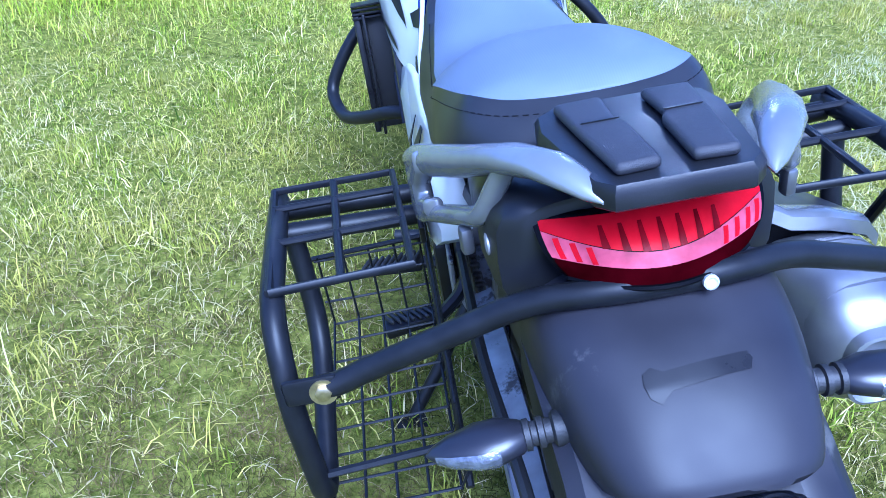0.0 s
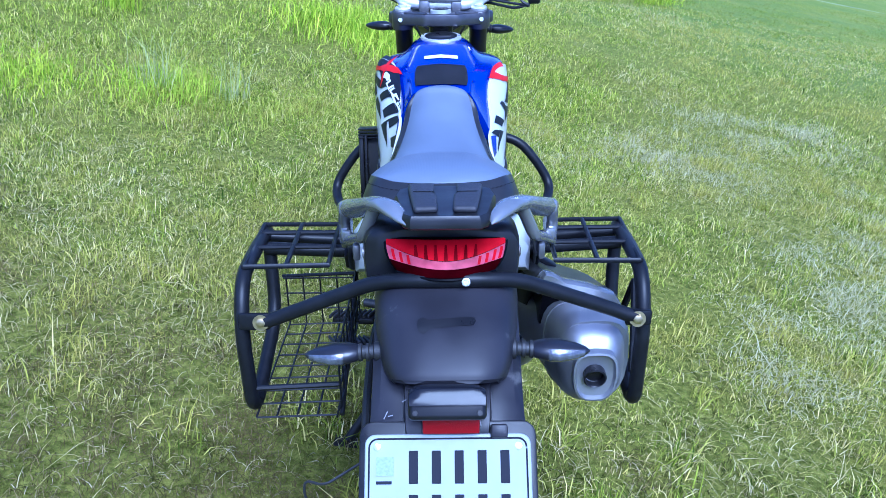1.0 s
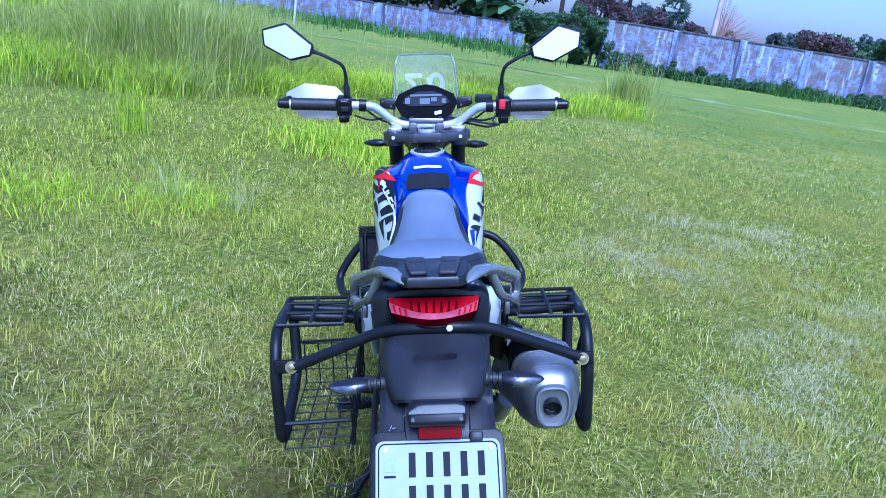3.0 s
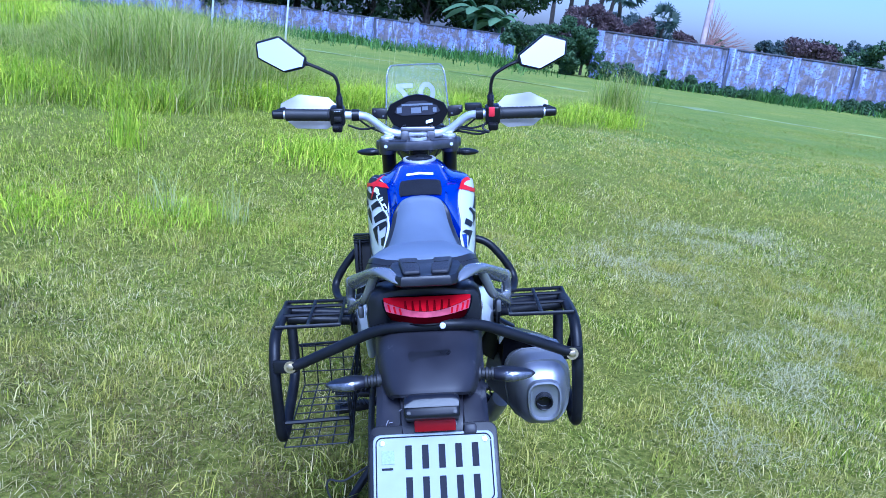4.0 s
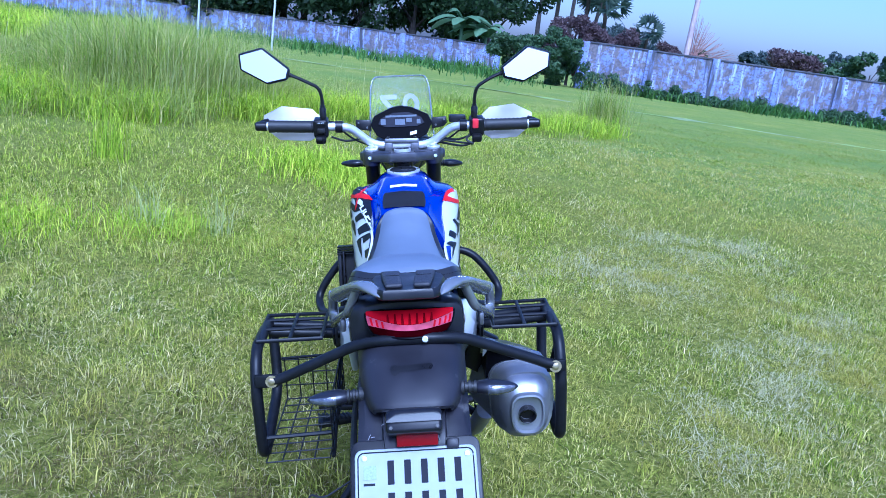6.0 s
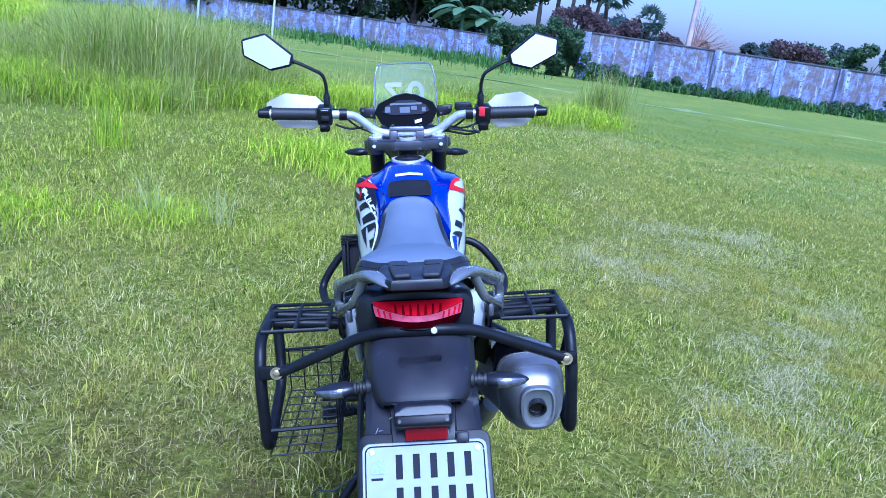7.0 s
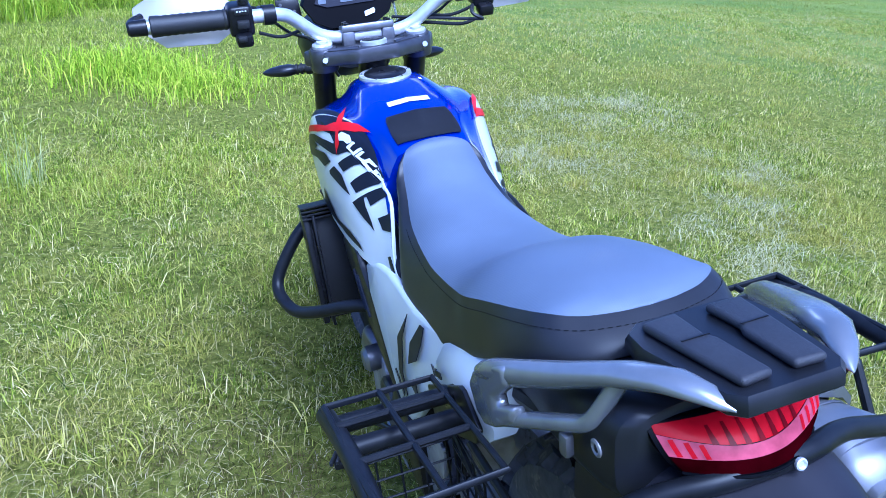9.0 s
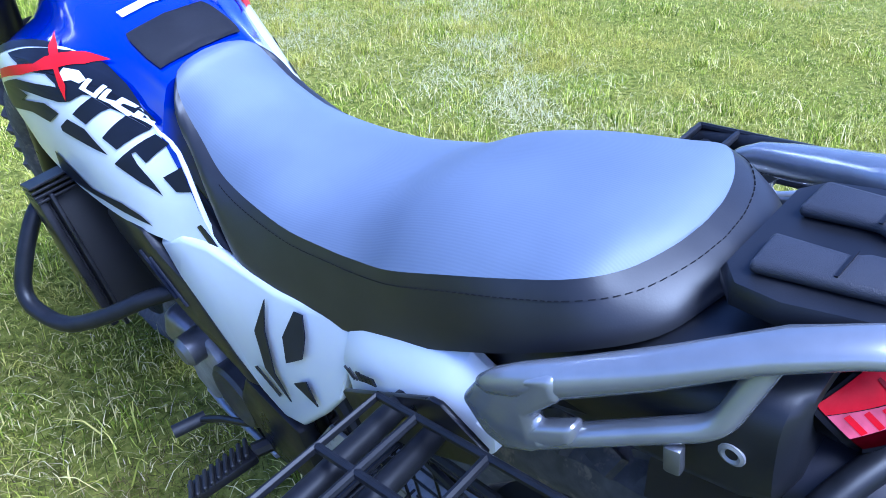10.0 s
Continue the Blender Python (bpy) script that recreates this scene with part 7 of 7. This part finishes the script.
def palm(x, y, z, h, r, label, seed):
    g = random.Random(seed)
    t = new("palm_tree")
    tagged(t, label, "palm")
    b = bmesh.new()
    tube(b, [(x, y, z - 0.2), (x + g.uniform(-.15, .15), y, z + h * 0.5), (x + g.uniform(-.25, .25), y, z + h)], 0.2, 8, 0.5, r2=0.14)
    part("trunk", b, BARK, t)
    b = bmesh.new()
    for k in range(30):
        a, e = g.uniform(0, 2 * math.pi), g.uniform(-0.8, 1.5)
        d = V(math.cos(a) * math.cos(e), math.sin(a) * math.cos(e), math.sin(e))
        c = V(x, y, z + h + 0.1)
        side = d.cross(V(0, 0, 1)).normalized()
        side = (side * math.cos(k * 1.7) + side.cross(d) * math.sin(k * 1.7)).normalized()
        m = c + d * r * 0.45
        for q in range(9):
            f = (q - 4) * 0.30
            tip = m + (d * math.cos(f) + side * math.sin(f)) * r * g.uniform(0.45, 0.6) - V(0, 0, 0.08 * abs(q - 4) * r * 0.3)
            w = (side * math.cos(f) - d * math.sin(f)) * r * 0.05
            b.faces.new([b.verts.new(v) for v in (m, (m + tip) / 2 + w, tip, (m + tip) / 2 - w)])
        b.faces.new([b.verts.new(v) for v in (c, m + side * 0.03, m - side * 0.03)])
    part("crown", b, PALM, t, smooth=False)


for k, (az, dist, h, r) in enumerate(((10.6, 60, 7.2, 2.0), (11.6, 66, 8.4, 2.1), (12.4, 58, 6.4, 1.9), (13.2, 62, 5.9, 1.9), (13.9, 58, 5.0, 1.7), (16.75, 78, 4.4, 1.75), (9.4, 70, 8.6, 2.1))):
    a = radians(az)
    palm(-0.2 + dist * math.sin(a), -1.6 + dist * math.cos(a), 0.0, h, r, "tall fan palm beyond the wall", 200 + k)


def banana(x, y, z, h, seed):
    g = random.Random(seed)
    t = new("banana_plant")
    tagged(t, "banana plant with broad arching leaves", "banana plant")
    b = bmesh.new()
    tube(b, [(x, y, z - 0.2), (x, y, z + h * 0.55)], 0.16, 8, r2=0.10)
    part("stem", b, BANANA, t)
    for k in range(11):
        a = 2 * math.pi * k / 11 + g.uniform(-.25, .25)
        L, el = g.uniform(2.3, 3.3), g.uniform(0.5, 1.35)
        d = V(math.cos(a), math.sin(a), 0)
        side = V(-d.y, d.x, 0)
        b = bmesh.new()
        rings = []
        for q in range(9):
            u = q / 8
            c = V(x, y, z + h * 0.52) + d * (L * u * math.cos(el) + 0.35 * u * u) + V(0, 0, L * (math.sin(el) * u - 0.75 * u * u))
            w = 0.40 * math.sin(math.pi * min(1, u * 0.92 + 0.06)) ** 0.7
            rings.append([c - side * w - V(0, 0, w * 0.35), c, c + side * w - V(0, 0, w * 0.35)])
        loft(b, rings, closed=False)
        part("leaf", b, BANANA, t)


banana(3.4, 48.9, -0.8, 6.0, 7)
banana(5.0, 49.4, -0.8, 4.9, 8)


def post(x0, y0, z0, x1, y1, z1, r, material, name, label):
    b = bmesh.new()
    tube(b, [(x0, y0, z0), (x1, y1, z1)], r, 10, r2=r * 0.85)
    tagged(part(name, b, material), label, "pole")


post(13.45, 37.0, -0.1, 13.6, 37.0, 9.0, 0.14, POLE, "utility_pole", "weathered pinkish utility pole behind the wall")
post(-8.3, 31.5, -0.1, -8.3, 31.5, 2.6, 0.045, CEMENT_POST, "field_post", "slim pale cement post in the field")
post(-5.2, 30.5, -0.1, -5.2, 30.5, 2.3, 0.045, CEMENT_POST, "field_post", "slim pale cement post in the field")
g = random.Random(3)
b = bmesh.new()
for k in range(60):
    f = k / 60
    tube(b, [(13.7 + 0.3 * g.random(), 37.1 + 0.4 * g.random(), 1.4 + 0.6 * g.random()), (13.8 + 2.6 * f + g.uniform(-.1, .1), 37.2 + g.uniform(0, .6), 2.1 + 2.1 * (1 - f) ** 1.2 + g.uniform(-.15, .15))], 0.02, 4, r2=0.006)
tagged(part("brushwood", b, TWIG), "heap of dry reddish brushwood leaning behind the wall", "brushwood")
for k, z in enumerate((8.2, 7.0)):
    b = bmesh.new()
    tube(b, [V(-40 + 10 * i, 52 - 1.6 * i if k else 55 - 1.7 * i, z - 0.012 * (25 - (i - 5) ** 2) + 1.5) for i in range(14)], 0.012, 4)
    tagged(part("overhead_wire", b, SATIN_BLACK), "thin overhead power wire", "wire")

# ---- small fittings hang from their part, no deeper ----
for ob in list(bpy.data.objects):
    up = ob.parent
    if up and up.parent and up.parent.parent:
        ob.matrix_basis = up.matrix_basis @ ob.matrix_basis
        ob.parent = up.parent
